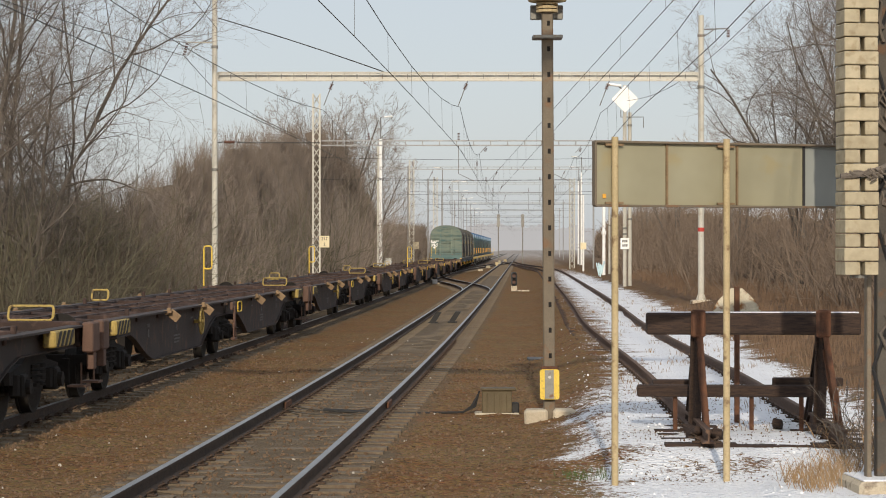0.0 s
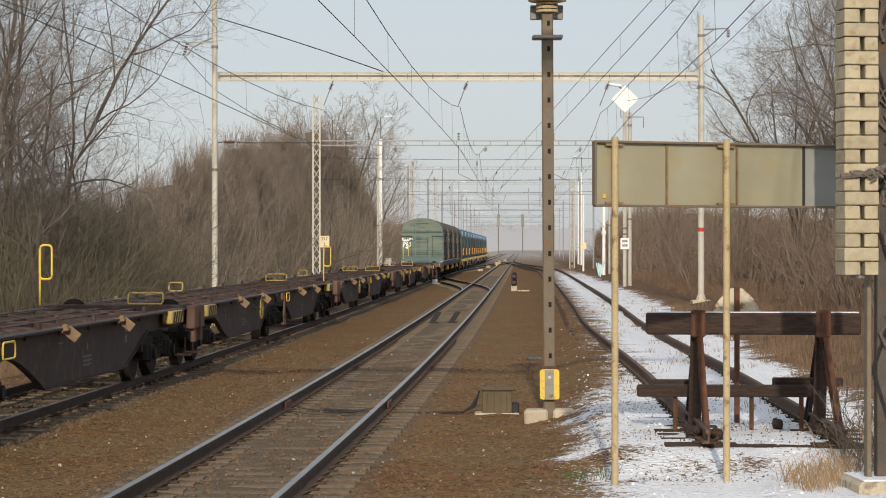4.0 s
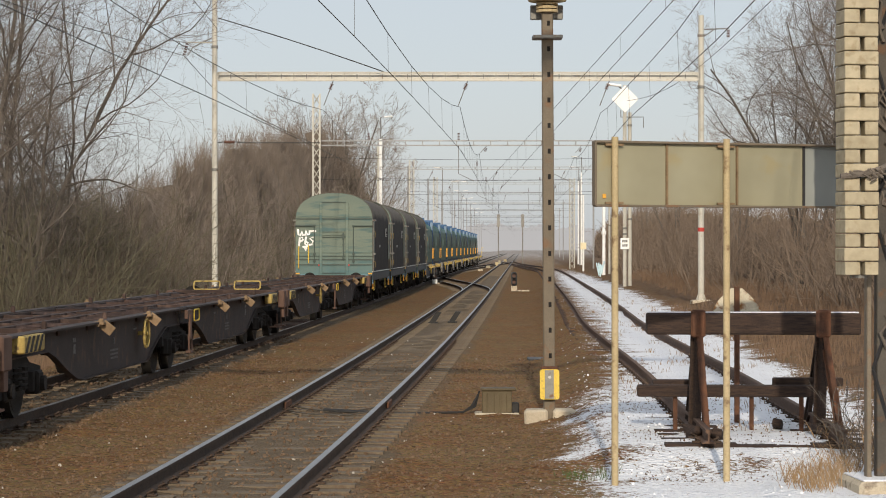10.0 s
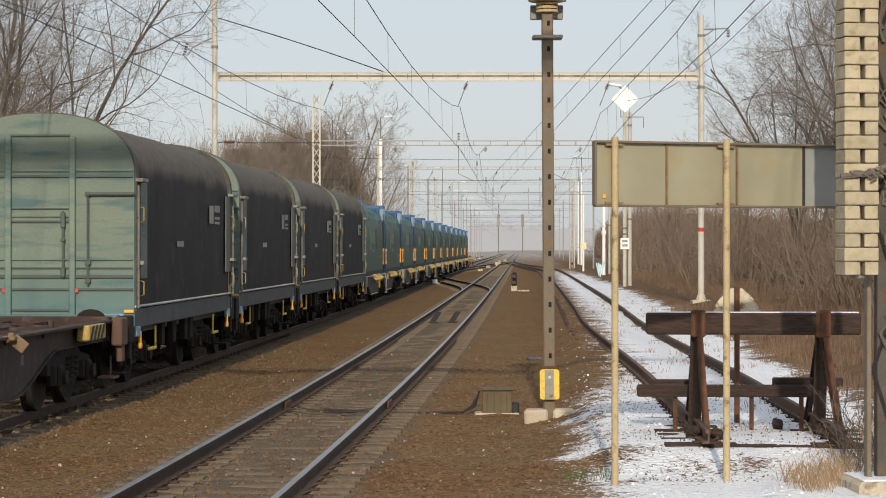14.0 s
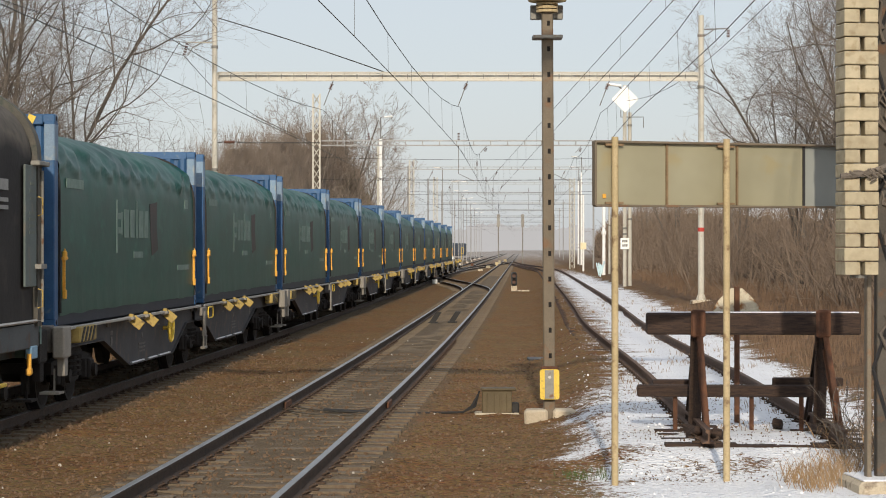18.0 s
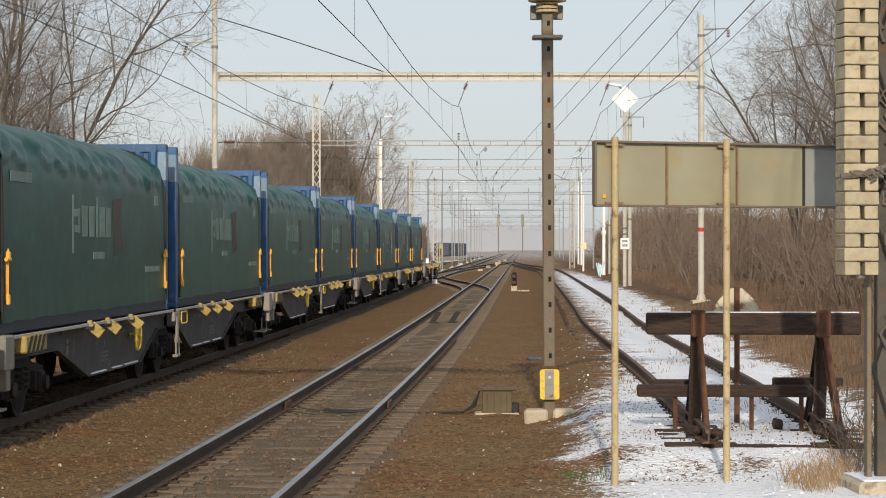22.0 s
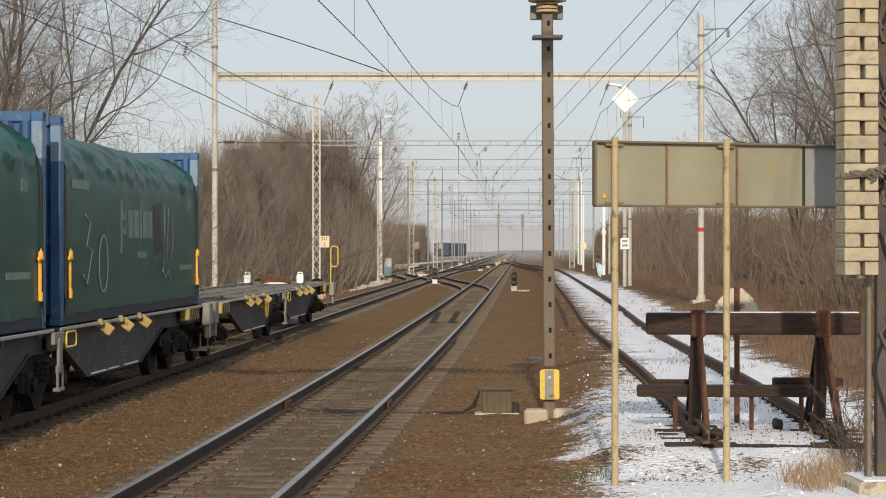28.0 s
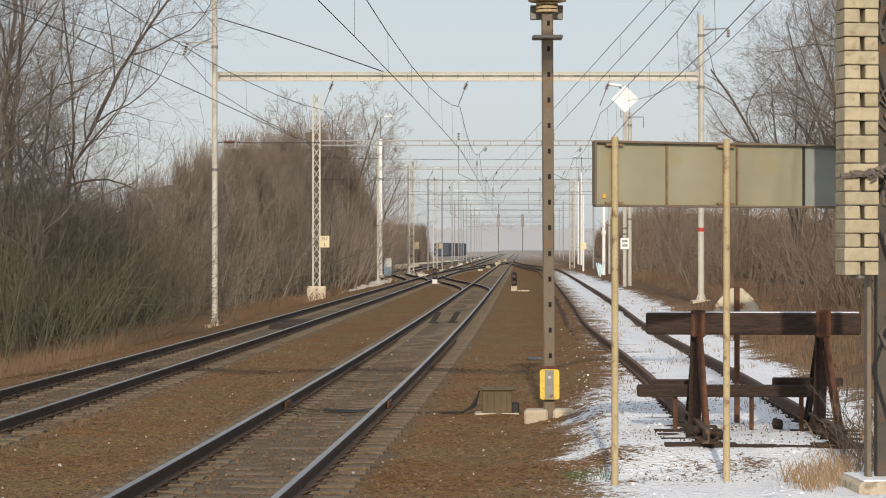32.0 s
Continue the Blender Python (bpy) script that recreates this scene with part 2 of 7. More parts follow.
def dusted(m, colour, z0, z1, amount, wave):
    """Old dust on a tarpaulin, between no dust at height z0 and the most at z1, with a wavy edge."""
    n, l = m.node_tree.nodes, m.node_tree.links
    b = n["Principled BSDF"]
    tc, sep, no, fine = n.new("ShaderNodeTexCoord"), n.new("ShaderNodeSeparateXYZ"), n.new("ShaderNodeTexNoise"), n.new("ShaderNodeTexNoise")
    no.inputs["Scale"].default_value, no.inputs["Detail"].default_value = 0.9, 6
    fine.inputs["Scale"].default_value, fine.inputs["Detail"].default_value = 7, 5
    for q in (sep, no, fine):
        l.new(tc.outputs["Object"], q.inputs[0])
    add = n.new("ShaderNodeMath")
    add.operation = "MULTIPLY_ADD"
    add.inputs[1].default_value = wave
    l.new(no.outputs["Fac"], add.inputs[0])
    l.new(sep.outputs["Z"], add.inputs[2])
    ramp = n.new("ShaderNodeMapRange")
    for k, val in zip(("From Min", "From Max", "To Min", "To Max"), (z0 + wave / 2, z1 + wave / 2, 0.0, amount)):
        ramp.inputs[k].default_value = val
    l.new(add.outputs[0], ramp.inputs["Value"])
    mott = n.new("ShaderNodeMapRange")
    for k, val in zip(("From Min", "From Max", "To Min", "To Max"), (0.3, 0.6, 0.55, 1.0)):
        mott.inputs[k].default_value = val
    l.new(fine.outputs["Fac"], mott.inputs["Value"])
    mul = n.new("ShaderNodeMath")
    mul.operation = "MULTIPLY"
    l.new(ramp.outputs[0], mul.inputs[0])
    l.new(mott.outputs[0], mul.inputs[1])
    mix = n.new("ShaderNodeMix")
    mix.data_type = "RGBA"
    mix.inputs["B"].default_value = (*colour, 1)
    l.new(mul.outputs[0], mix.inputs["Factor"])
    l.new(b.inputs["Base Color"].links[0].from_socket, mix.inputs["A"])
    l.new(mix.outputs["Result"], b.inputs["Base Color"])


dusted(M["tarp_black"], (0.150, 0.130, 0.105), 3.36, 3.56, 0.85, 0.5)
dusted(M["coil_green"], (0.085, 0.175, 0.185), 2.25, 1.35, 0.75, 1.3)
dusted(M["tarp_green"], (0.040, 0.105, 0.085), 1.80, 1.50, 0.55, 0.5)

# ---- mesh helpers ----
class Geo:
    """Vertices and faces of one mesh, made of simple solids."""

    def __init__(self):
        self.v, self.f, self.mi = [], [], []

    def add(self, verts, faces, mi=0):
        o = len(self.v)
        self.v.extend(tuple(p) for p in verts)
        self.f.extend(tuple(i + o for i in q) for q in faces)
        self.mi.extend([mi] * len(faces))

    def box(self, cx, cy, cz, sx, sy, sz, m=None, c=0.0, mi=0):
        """A box by centre and size, with edges cut by c."""
        hx, hy, hz = sx / 2, sy / 2, sz / 2
        if c <= 0:
            v = [Vector((x * hx, y * hy, z * hz)) for x in (-1, 1) for y in (-1, 1) for z in (-1, 1)]
            f = [(0, 1, 3, 2), (4, 6, 7, 5), (0, 4, 5, 1), (2, 3, 7, 6), (0, 2, 6, 4), (1, 5, 7, 3)]
        else:
            c = min(c, hx * 0.6, hy * 0.6, hz * 0.6)
            v, f = [], []
            for z, k in ((-hz, c), (-hz + c, 0), (hz - c, 0), (hz, c)):
                ax, ay = hx - k, hy - k
                d = c if k == 0 else c * 0.4
                v += [Vector(q + (z,)) for q in ((-ax + d, -ay), (ax - d, -ay), (ax, -ay + d), (ax, ay - d), (ax - d, ay), (-ax + d, ay), (-ax, ay - d), (-ax, -ay + d))]
            for r in range(3):
                f += [(r * 8 + i, r * 8 + (i + 1) % 8, r * 8 + 8 + (i + 1) % 8, r * 8 + 8 + i) for i in range(8)]
            f += [tuple(range(7, -1, -1)), tuple(range(24, 32))]
        t = Matrix.Translation((cx, cy, cz))
        if m is not None:
            t = t @ m
        self.add([t @ q for q in v], f, mi)

    def tube(self, pts, r, n=6, caps=True, mi=0):
        """A tube through points; r is one radius or one for each point."""
        pts = [Vector(p) for p in pts]
        rs = r if isinstance(r, (list, tuple)) else [r] * len(pts)
        rings = []
        for i, p in enumerate(pts):
            a, b = pts[max(i - 1, 0)], pts[min(i + 1, len(pts) - 1)]
            d = (b - a).normalized() if (b - a).length > 1e-9 else Vector((0, 0, 1))
            u = d.cross(Vector((0, 0, 1)) if abs(d.z) < 0.9 else Vector((1, 0, 0))).normalized()
            w = d.cross(u)
            rings.append([p + (u * math.cos(6.28318 * k / n) + w * math.sin(6.28318 * k / n)) * rs[i] for k in range(n)])
        v = [q for ring in rings for q in ring]
        f = [(i * n + k, i * n + (k + 1) % n, i * n + n + (k + 1) % n, i * n + n + k) for i in range(len(pts) - 1) for k in range(n)]
        if caps:
            f += [tuple(range(n - 1, -1, -1)), tuple(range((len(pts) - 1) * n, len(pts) * n))]
        self.add(v, f, mi)

    def cyl(self, p0, p1, r, n=12, r1=None, mi=0):
        self.tube([p0, p1], [r, r if r1 is None else r1], n, True, mi)

    def prism(self, prof, a0, a1, axis="y", mi=0):
        """A closed outline (pairs) drawn out along an axis. y: pairs are x, z; x: y, z; z: x, y."""
        k = {"y": lambda p, a: (p[0], a, p[1]), "x": lambda p, a: (a, p[0], p[1]), "z": lambda p, a: (p[0], p[1], a)}[axis]
        n = len(prof)
        v = [k(p, a0) for p in prof] + [k(p, a1) for p in prof]
        f = [(i, (i + 1) % n, n + (i + 1) % n, n + i) for i in range(n)] + [tuple(range(n - 1, -1, -1)), tuple(range(n, 2 * n))]
        self.add(v, f, mi)

    def loop_tube(self, pts, r, n=5, mi=0):
        self.tube(list(pts) + [pts[0]], r, n, False, mi)


def mesh_of(name, g, mats, smooth=False):
    me = bpy.data.meshes.new(name)
    me.from_pydata(g.v, [], g.f)
    for m in mats if isinstance(mats, (list, tuple)) else [mats]:
        me.materials.append(M[m])
    if any(g.mi):
        me.polygons.foreach_set("material_index", g.mi)
    bm = bmesh.new()
    bm.from_mesh(me)
    bmesh.ops.recalc_face_normals(bm, faces=bm.faces)
    bm.to_mesh(me)
    bm.free()
    if smooth:
        me.polygons.foreach_set("use_smooth", [True] * len(me.polygons))
        me.set_sharp_from_angle(angle=radians(35))
    me.update()
    return me


def part(name, g, material, parent, label="", at=None, smooth=False):
    """One mesh object under a thing or a part."""
    ob = new(name, g if isinstance(g, bpy.types.Mesh) else mesh_of(name, g, material, smooth))
    ob.parent = parent
    if at is not None:
        ob.matrix_basis = at
    if label:
        ob["label"] = label
    return ob


def thing(name, label, category, m=None, group="", kind="", g=None, material=None, smooth=False):
    """A top-level thing: an Empty, or one mesh where g is given."""
    ob = new(name, mesh_of(name, g, material, smooth) if g is not None else None)
    if m is not None:
        ob.matrix_basis = m
    return tagged(ob, label, category, group, kind)


# ---- the plan: lines of the tracks ----
def main_x(d):
    """The main track's centre line: across, by the distance ahead."""
    e = max(d, 15.0)
    return -2.43 + 0.0353 * e - 1.076 * math.exp(-e / 29.75) + min(d - 15.0, 0) * (0.0353 + 1.076 / 29.75 * math.exp(-15 / 29.75))


def left_x(d):
    return main_x(d) - 4.7


def ease(a, b, x):
    x = min(max((x - a) / (b - a), 0), 1)
    return x * x * (3 - 2 * x)


def siding_x(d):
    """The stub track beyond the buffer stop, which joins the main track far off."""
    return main_x(d) + 4.95 + 0.65 * (1 - ease(30, 64, d)) + 0.14 * (1 - ease(23, 33, d)) - 4.95 * ease(190, 400, d)


def siding_z(d):
    return 0.2 + 0.16 * ease(36, 85, d) - 0.36 * ease(150, 330, d)


def heading(line, d):
    return math.degrees(math.atan2(-(line(d + 0.5) - line(d - 0.5)), 1.0))


STEP = 0.25
ARC = [0.0]
for _k in range(int(760 / STEP)):
    _d = -460 + _k * STEP
    ARC.append(ARC[-1] + math.hypot(STEP, left_x(_d + STEP) - left_x(_d)))
ARC0 = ARC[int(460 / STEP)]


def d_of_arc(s):
    """Distance ahead of the place s metres along the train's track."""
    return float(np.interp(s + ARC0, ARC, [-460 + k * STEP for k in range(len(ARC))])) if s + ARC0 < ARC[-1] else 300.0 + (s + ARC0 - ARC[-1])


def rolled(t):
    """How far the train has come since the start."""
    q = t / 10
    return 127.266 * q - 7.872 * q ** 2 + 5.684 * q ** 3 - 0.75 * q ** 4 + 0.5 * ease(26, 30, t)


def train_pose(u, t):
    """Pose of a thing whose centre stood u metres along the track at the start."""
    d = d_of_arc(u - rolled(t))
    return pose(left_x(d), d, 0, 0, 0, heading(left_x, d))


# ---- ground ----
def ground_z(l, d):
    """Height of the ground by the distance l to the right of the main track's centre."""
    pts = ((-90, -0.6), (-30, -0.8), (-13, -1.0), (-9.6, -0.85), (-7.6, -0.36), (-6.5, -0.24), (-6.1, -0.19), (-3.3, -0.19), (-2.9, -0.23), (-2.2, -0.25), (-1.5, -0.20), (-0.95, -0.193), (0.95, -0.193), (1.35, -0.20), (2.3, -0.24), (2.9, -0.22), (3.4, -0.12), (3.85, 0.04), (6.6, 0.05), (7.2, 0.02), (8.5, 0.12), (10, 0.35), (16, 0.4), (90, 0.6))
    z = float(np.interp(l, [p[0] for p in pts], [p[1] for p in pts]))
    near = 1 - ease(23.6, 26.0, d)
    if l < -7:
        z += (-0.25 - z) * ease(140, 200, d) * 0.8
    if l > 3:
        z = z - near * 0.24 * min((l - 3) / 0.9, 1)
        z += min((l - 3) / 0.7, 1) * (0.16 * ease(36, 85, d) - (0.36 * ease(150, 330, d) if l < 8 else 0))
    if 3.4 < l < 7.2:
        z -= 0.02 * (1 - ease(28, 31, d))
    return z


def make_ground():
    ls = [-900, -400, -200, -90, -50, -30, -22, -16, -13, -11.5, -10.4, -9.6, -8.8, -8.2, -7.6, -7.0]
    x = -6.6
    while x < 10.5:
        ls.append(round(x, 2))
        x += 0.22
    ls += [11, 12, 13.5, 16, 22, 30, 50, 90, 200, 400, 900]
    ds, d = [], -60.0
    while d < 14:
        ds.append(d)
        d += 4 if d < 6 else 1
    while d < 4200:
        ds.append(d)
        d += 0.22 if d < 36 else (0.5 if d < 60 else (1.5 if d < 140 else d * 0.03))
    verts, uvs = [], []
    for d in ds:
        c = main_x(min(d, 900))
        for l in ls:
            z = ground_z(l, d)
            if 12 < d < 140 and -14 < l < 14:
                z += (noise.noise((l * 1.3, d * 1.3, 0)) * 0.035 + noise.noise((l * 5, d * 5, 3)) * 0.022)
                if l > 7 or l < -8:
                    z += noise.noise((l * 0.6, d * 0.6, 9)) * 0.12
            verts.append((c + l, d, z))
            uvs.append((l, d))
    n = len(ls)
    faces = [(i * n + j, i * n + j + 1, (i + 1) * n + j + 1, (i + 1) * n + j) for i in range(len(ds) - 1) for j in range(n - 1)]
    me = bpy.data.meshes.new("ground")
    me.from_pydata(verts, [], faces)
    uv = me.uv_layers.new(name="track")
    idx = np.zeros(len(me.loops), dtype=np.int32)
    me.loops.foreach_get("vertex_index", idx)
    uv.data.foreach_set("uv", np.array(uvs, dtype=np.float32)[idx].ravel())
    me.polygons.foreach_set("use_smooth", [True] * len(me.polygons))
    me.materials.append(ground_material())
    return tagged(new("ground", me), "brown ballast and gravel with snow beside the siding", "ground", kind="structure")


def ground_material():
    """Ballast, trodden gravel, dead grass and old snow, laid out by the distance from the main track."""
    m = bpy.data.materials.new("ballast_ground")
    m.use_nodes = True
    n, l = m.node_tree.nodes, m.node_tree.links
    b = n["Principled BSDF"]
    uv = n.new("ShaderNodeUVMap")
    uv.uv_map = "track"
    sep = n.new("ShaderNodeSeparateXYZ")
    l.new(uv.outputs[0], sep.inputs[0])
    tc = n.new("ShaderNodeTexCoord")

    def noise_tex(scale, detail=4, rough=0.6):
        q = n.new("ShaderNodeTexNoise")
        q.inputs["Scale"].default_value, q.inputs["Detail"].default_value, q.inputs["Roughness"].default_value = scale, detail, rough
        l.new(tc.outputs["Object"], q.inputs["Vector"])
        return q.outputs["Fac"]

    def rng(src, a, b_, lo=0.0, hi=1.0):
        q = n.new("ShaderNodeMapRange")
        for k, val in zip(("From Min", "From Max", "To Min", "To Max"), (a, b_, lo, hi)):
            q.inputs[k].default_value = val
        l.new(src, q.inputs["Value"])
        return q.outputs[0]

    def op(kind, a, c):
        q = n.new("ShaderNodeMath")
        q.operation = kind
        for i, src in enumerate((a, c)):
            if isinstance(src, (int, float)):
                q.inputs[i].default_value = src
            else:
                l.new(src, q.inputs[i])
        return q.outputs[0]

    def mix(fac, a, c):
        q = n.new("ShaderNodeMix")
        q.data_type = "RGBA"
        l.new(fac, q.inputs["Factor"])
        for key, src in (("A", a), ("B", c)):
            if isinstance(src, tuple):
                q.inputs[key].default_value = (*src, 1)
            else:
                l.new(src, q.inputs[key])
        return q.outputs["Result"]

    lat = op("ADD", sep.outputs["X"], op("MULTIPLY", op("SUBTRACT", noise_tex(0.9, 5), 0.5), 0.9))
    coarse, fine, patch = noise_tex(3.2, 6, 0.7), noise_tex(26, 3), noise_tex(0.35, 4)
    vor = n.new("ShaderNodeTexVoronoi")
    vor.inputs["Scale"].default_value = 19
    l.new(tc.outputs["Object"], vor.inputs["Vector"])
    brown = mix(rng(coarse, 0.35, 0.65), (0.110, 0.0535, 0.0195), (0.180, 0.096, 0.038))
    brown = mix(rng(patch, 0.4, 0.65), brown, (0.150, 0.094, 0.041))
    pebble = n.new("ShaderNodeMix")
    pebble.data_type, pebble.blend_type = "RGBA", "MULTIPLY"
    pebble.inputs["Factor"].default_value = 0.8
    l.new(brown, pebble.inputs["A"])
    cr = n.new("ShaderNodeHueSaturation")
    cr.inputs["Saturation"].default_value = 0.25
    cr.inputs["Value"].default_value = 1.85
    l.new(vor.outputs["Color"], cr.inputs["Color"])
    l.new(cr.outputs[0], pebble.inputs["B"])
    brown = pebble.outputs["Result"]
    grey = mix(rng(coarse, 0.35, 0.65), (0.120, 0.088, 0.055), (0.165, 0.125, 0.082))
    # trodden grey beds under the two running tracks
    bed1 = op("MULTIPLY", rng(lat, -1.45, -1.15), rng(lat, 1.15, 1.45, 1, 0))
    bed2 = op("MULTIPLY", rng(lat, -6.3, -6.0), rng(lat, -3.5, -3.2, 1, 0))
    col = mix(op("MAXIMUM", bed1, bed2), brown, grey)
    # dead grass left of the tracks and right of the siding
    grass = op("MAXIMUM", rng(lat, -8.4, -7.6, 1, 0), rng(lat, 7.2, 8.6))
    col = mix(grass, col, mix(rng(coarse, 0.3, 0.7), (0.10, 0.058, 0.034), (0.19, 0.120, 0.066)))
    wob = op("ADD", sep.outputs["Y"], op("MULTIPLY", op("SUBTRACT", noise_tex(1.3, 3), 0.5), 0.9))
    # the ground pales with distance, haze put into its colour
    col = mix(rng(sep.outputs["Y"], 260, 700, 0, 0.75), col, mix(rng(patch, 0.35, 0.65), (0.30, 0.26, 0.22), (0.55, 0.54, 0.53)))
    # snow: on the siding, thin towards the main track, and in patches on the verge
    inner = op("SUBTRACT", lat, rng(sep.outputs["Y"], 31, 40, 0, 0.95))
    band = op("MULTIPLY", rng(inner, 2.35, 4.3), rng(lat, 6.9, 8.3, 1, 0.12))
    band = op("MULTIPLY", band, op("MAXIMUM", op("MAXIMUM", rng(wob, 23.6, 24.0, 1, 0), rng(wob, 24.9, 25.5)), 0.86))
    far = rng(sep.outputs["Y"], 120, 260, 1, 0.35)
    amount = op("MULTIPLY", band, far)
    speck = op("ADD", op("MULTIPLY", noise_tex(1.1, 6, 0.65), 0.45), op("MULTIPLY", noise_tex(15, 5, 0.8), 0.55))
    sn = rng(op("ADD", speck, op("MULTIPLY", amount, 0.29)), 0.675, 0.72)
    sn = op("MULTIPLY", sn, rng(amount, 0.02, 0.2))
    col = mix(sn, col, mix(rng(fine, 0.3, 0.7), (0.80, 0.82, 0.86), (0.90, 0.91, 0.93)))
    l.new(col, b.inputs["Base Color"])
    b.inputs["Roughness"].default_value = 0.95
    b.inputs["Specular IOR Level"].default_value = 0.2
    h = op("ADD", op("MULTIPLY", fine, 0.5), op("MULTIPLY", vor.outputs["Distance"], -0.8))
    bp = n.new("ShaderNodeBump")
    bp.inputs["Strength"].default_value, bp.inputs["Distance"].default_value = 0.75, 0.05
    l.new(h, bp.inputs["Height"])
    l.new(bp.outputs[0], b.inputs["Normal"])
    return m


make_ground()


# ---- tracks ----
RAIL = [(-0.075, -0.159), (0.075, -0.159), (0.075, -0.148), (0.012, -0.13), (0.009, -0.045), (0.036, -0.036), (0.036, -0.006), (0.030, 0.0), (-0.030, 0.0), (-0.036, -0.006), (-0.036, -0.036), (-0.009, -0.045), (-0.012, -0.13), (-0.075, -0.148)]


def rail_mesh(name, line, off, d0, d1, zf=lambda d: 0.0, top="rail_top", side="rail_side"):
    g, rings, d = Geo(), [], d0
    while True:
        d = min(d, d1)
        a = radians(heading(line, d))
        c = Vector((line(d), d, zf(d)))
        r = Vector((math.cos(a), math.sin(a), 0))
        rings.append([c + r * (off + p[0]) + Vector((0, 0, p[1])) for p in RAIL])
        if d >= d1:
            break
        d += 1.5 if d < 60 else (4 if d < 200 else 15)
    n = len(RAIL)
    g.v = [tuple(q) for ring in rings for q in ring]
    for i in range(len(rings) - 1):
        for k in range(n):
            g.f.append((i * n + k, i * n + (k + 1) % n, i * n + n + (k + 1) % n, i * n + n + k))
            g.mi.append(1 if k in (6, 7, 8) else 0)
    g.f += [tuple(range(n - 1, -1, -1)), tuple(range((len(rings) - 1) * n, len(rings) * n))]
    g.mi += [0, 0]
    return mesh_of(name, g, [side, top])


def sleeper_mesh(name, material, length=2.45, width=0.26, rise=0.0):
    g = Geo()
    prof = [(-width / 2, -0.16), (width / 2, -0.16), (width / 2 - 0.02, rise), (-width / 2 + 0.02, rise)]
    for x0, x1 in ((-length / 2, -0.42), (-0.42, 0.42), (0.42, length / 2)):
        dz = 0.02 if x0 == -0.42 else 0.0
        g.prism([(p[0], p[1] - (dz if p[1] == rise else 0)) for p in prof], x0, x1, "x")
    return mesh_of(name, g, material)


def clip_geo(g, m):
    for sx in (-1, 1):
        g.box(0, 0, 0, 0.10, 0.11, 0.02, m @ pose(0.115 * sx, 0, 0.012), 0.004)
        g.tube([m @ Vector((0.07 * sx, -0.05, 0.03)), m @ Vector((0.13 * sx, -0.04, 0.06)), m @ Vector((0.145 * sx, 0.03, 0.05)), m @ Vector((0.08 * sx, 0.05, 0.035))], 0.011, 4)
        g.cyl(m @ Vector((0.12 * sx, 0, 0.01)), m @ Vector((0.12 * sx, 0, 0.075)), 0.017, 6)


def track(name, label, line, d0, d1, zf, pitch, sleeper_mat, single, top, side, clips_to):
    tr = thing(name, label, "railway track", kind="structure")
    for off in (-0.7525, 0.7525):
        part("rail", rail_mesh("rail", line, off, d0, d1, zf, top, side), None, tr)
    me = sleeper_mesh("sleeper", sleeper_mat)
    rest, clips, d, k = Geo(), Geo(), d0 + 0.3, 0
    while d < min(d1, 330):
        m = pose(line(d), d, zf(d) - 0.172, 0, 0, heading(line, d) + random.uniform(-0.5, 0.5))
        if k < single:
            part("sleeper", me, None, tr, at=m)
        else:
            rest.box(0, 0, 0, 2.45, 0.26, 0.10, m @ pose(0, 0, -0.055))
        if d < clips_to:
            for off in (-0.7525, 0.7525):
                clip_geo(clips, m @ pose(off, 0, 0.0))
        d += pitch
        k += 1
    if rest.v:
        tagged(part("sleepers", rest, sleeper_mat, tr), kind="stuff")
    if clips.v:
        tagged(part("fastenings", clips, "clip", tr), kind="stuff")
    return tr


track("track_main", "main railway track with polished rails on concrete sleepers", main_x, 8, 900, lambda d: 0.0, 0.615, "sleeper", 300, "rail_top", "rail_side", 58)
track("track_left", "railway track with dark rails on which the freight train runs", left_x, 8, 900, lambda d: 0.0, 0.615, "sleeper", 300, "rail_top", "rail_side", 62)
track("track_siding", "rusty snow-covered siding that ends at a buffer stop", siding_x, 25.2, 400, siding_z, 0.62, "timber", 150, "rail_rusty", "rail_rusty", 45)


def crossover(label, a, b, l0, l1):
    line = lambda d: main_x(d) + l0 + (l1 - l0) * ease(a, b, d)
    tr = thing("crossover", label, "railway crossover", kind="structure", group="crossovers")
    for off in (-0.7525, 0.7525):
        part("rail", rail_mesh("rail", line, off, a, b, lambda d: -0.004, "rail_top", "rail_side"), None, tr)
    g, d = Geo(), a + 10
    while d < b - 10:
        g.box(0, 0, 0, 2.6, 0.26, 0.1, pose(line(d), d, -0.222, 0, 0, heading(line, d)))
        d += 0.62
    tagged(part("sleepers", g, "sleeper", tr), kind="stuff")


crossover("curved crossover rails between the two running tracks", 118, 186, 0.0, -4.7)
track("track_yard", "yard track beside the far platform", lambda d: left_x(d) - 4.6 * ease(150, 215, d), 150, 620, lambda d: -0.006, 0.65, "sleeper", 0, "rail_top", "rail_side", 0)
crossover("long crossover rails leading back to the main track", 196, 380, -4.7, 0.0)

# ---- freight train ----
TRAIN = []          # things that roll with the train: (object, place along the track at the start, sideways, height)
WHEELSETS = []      # (object, place on its bogie)


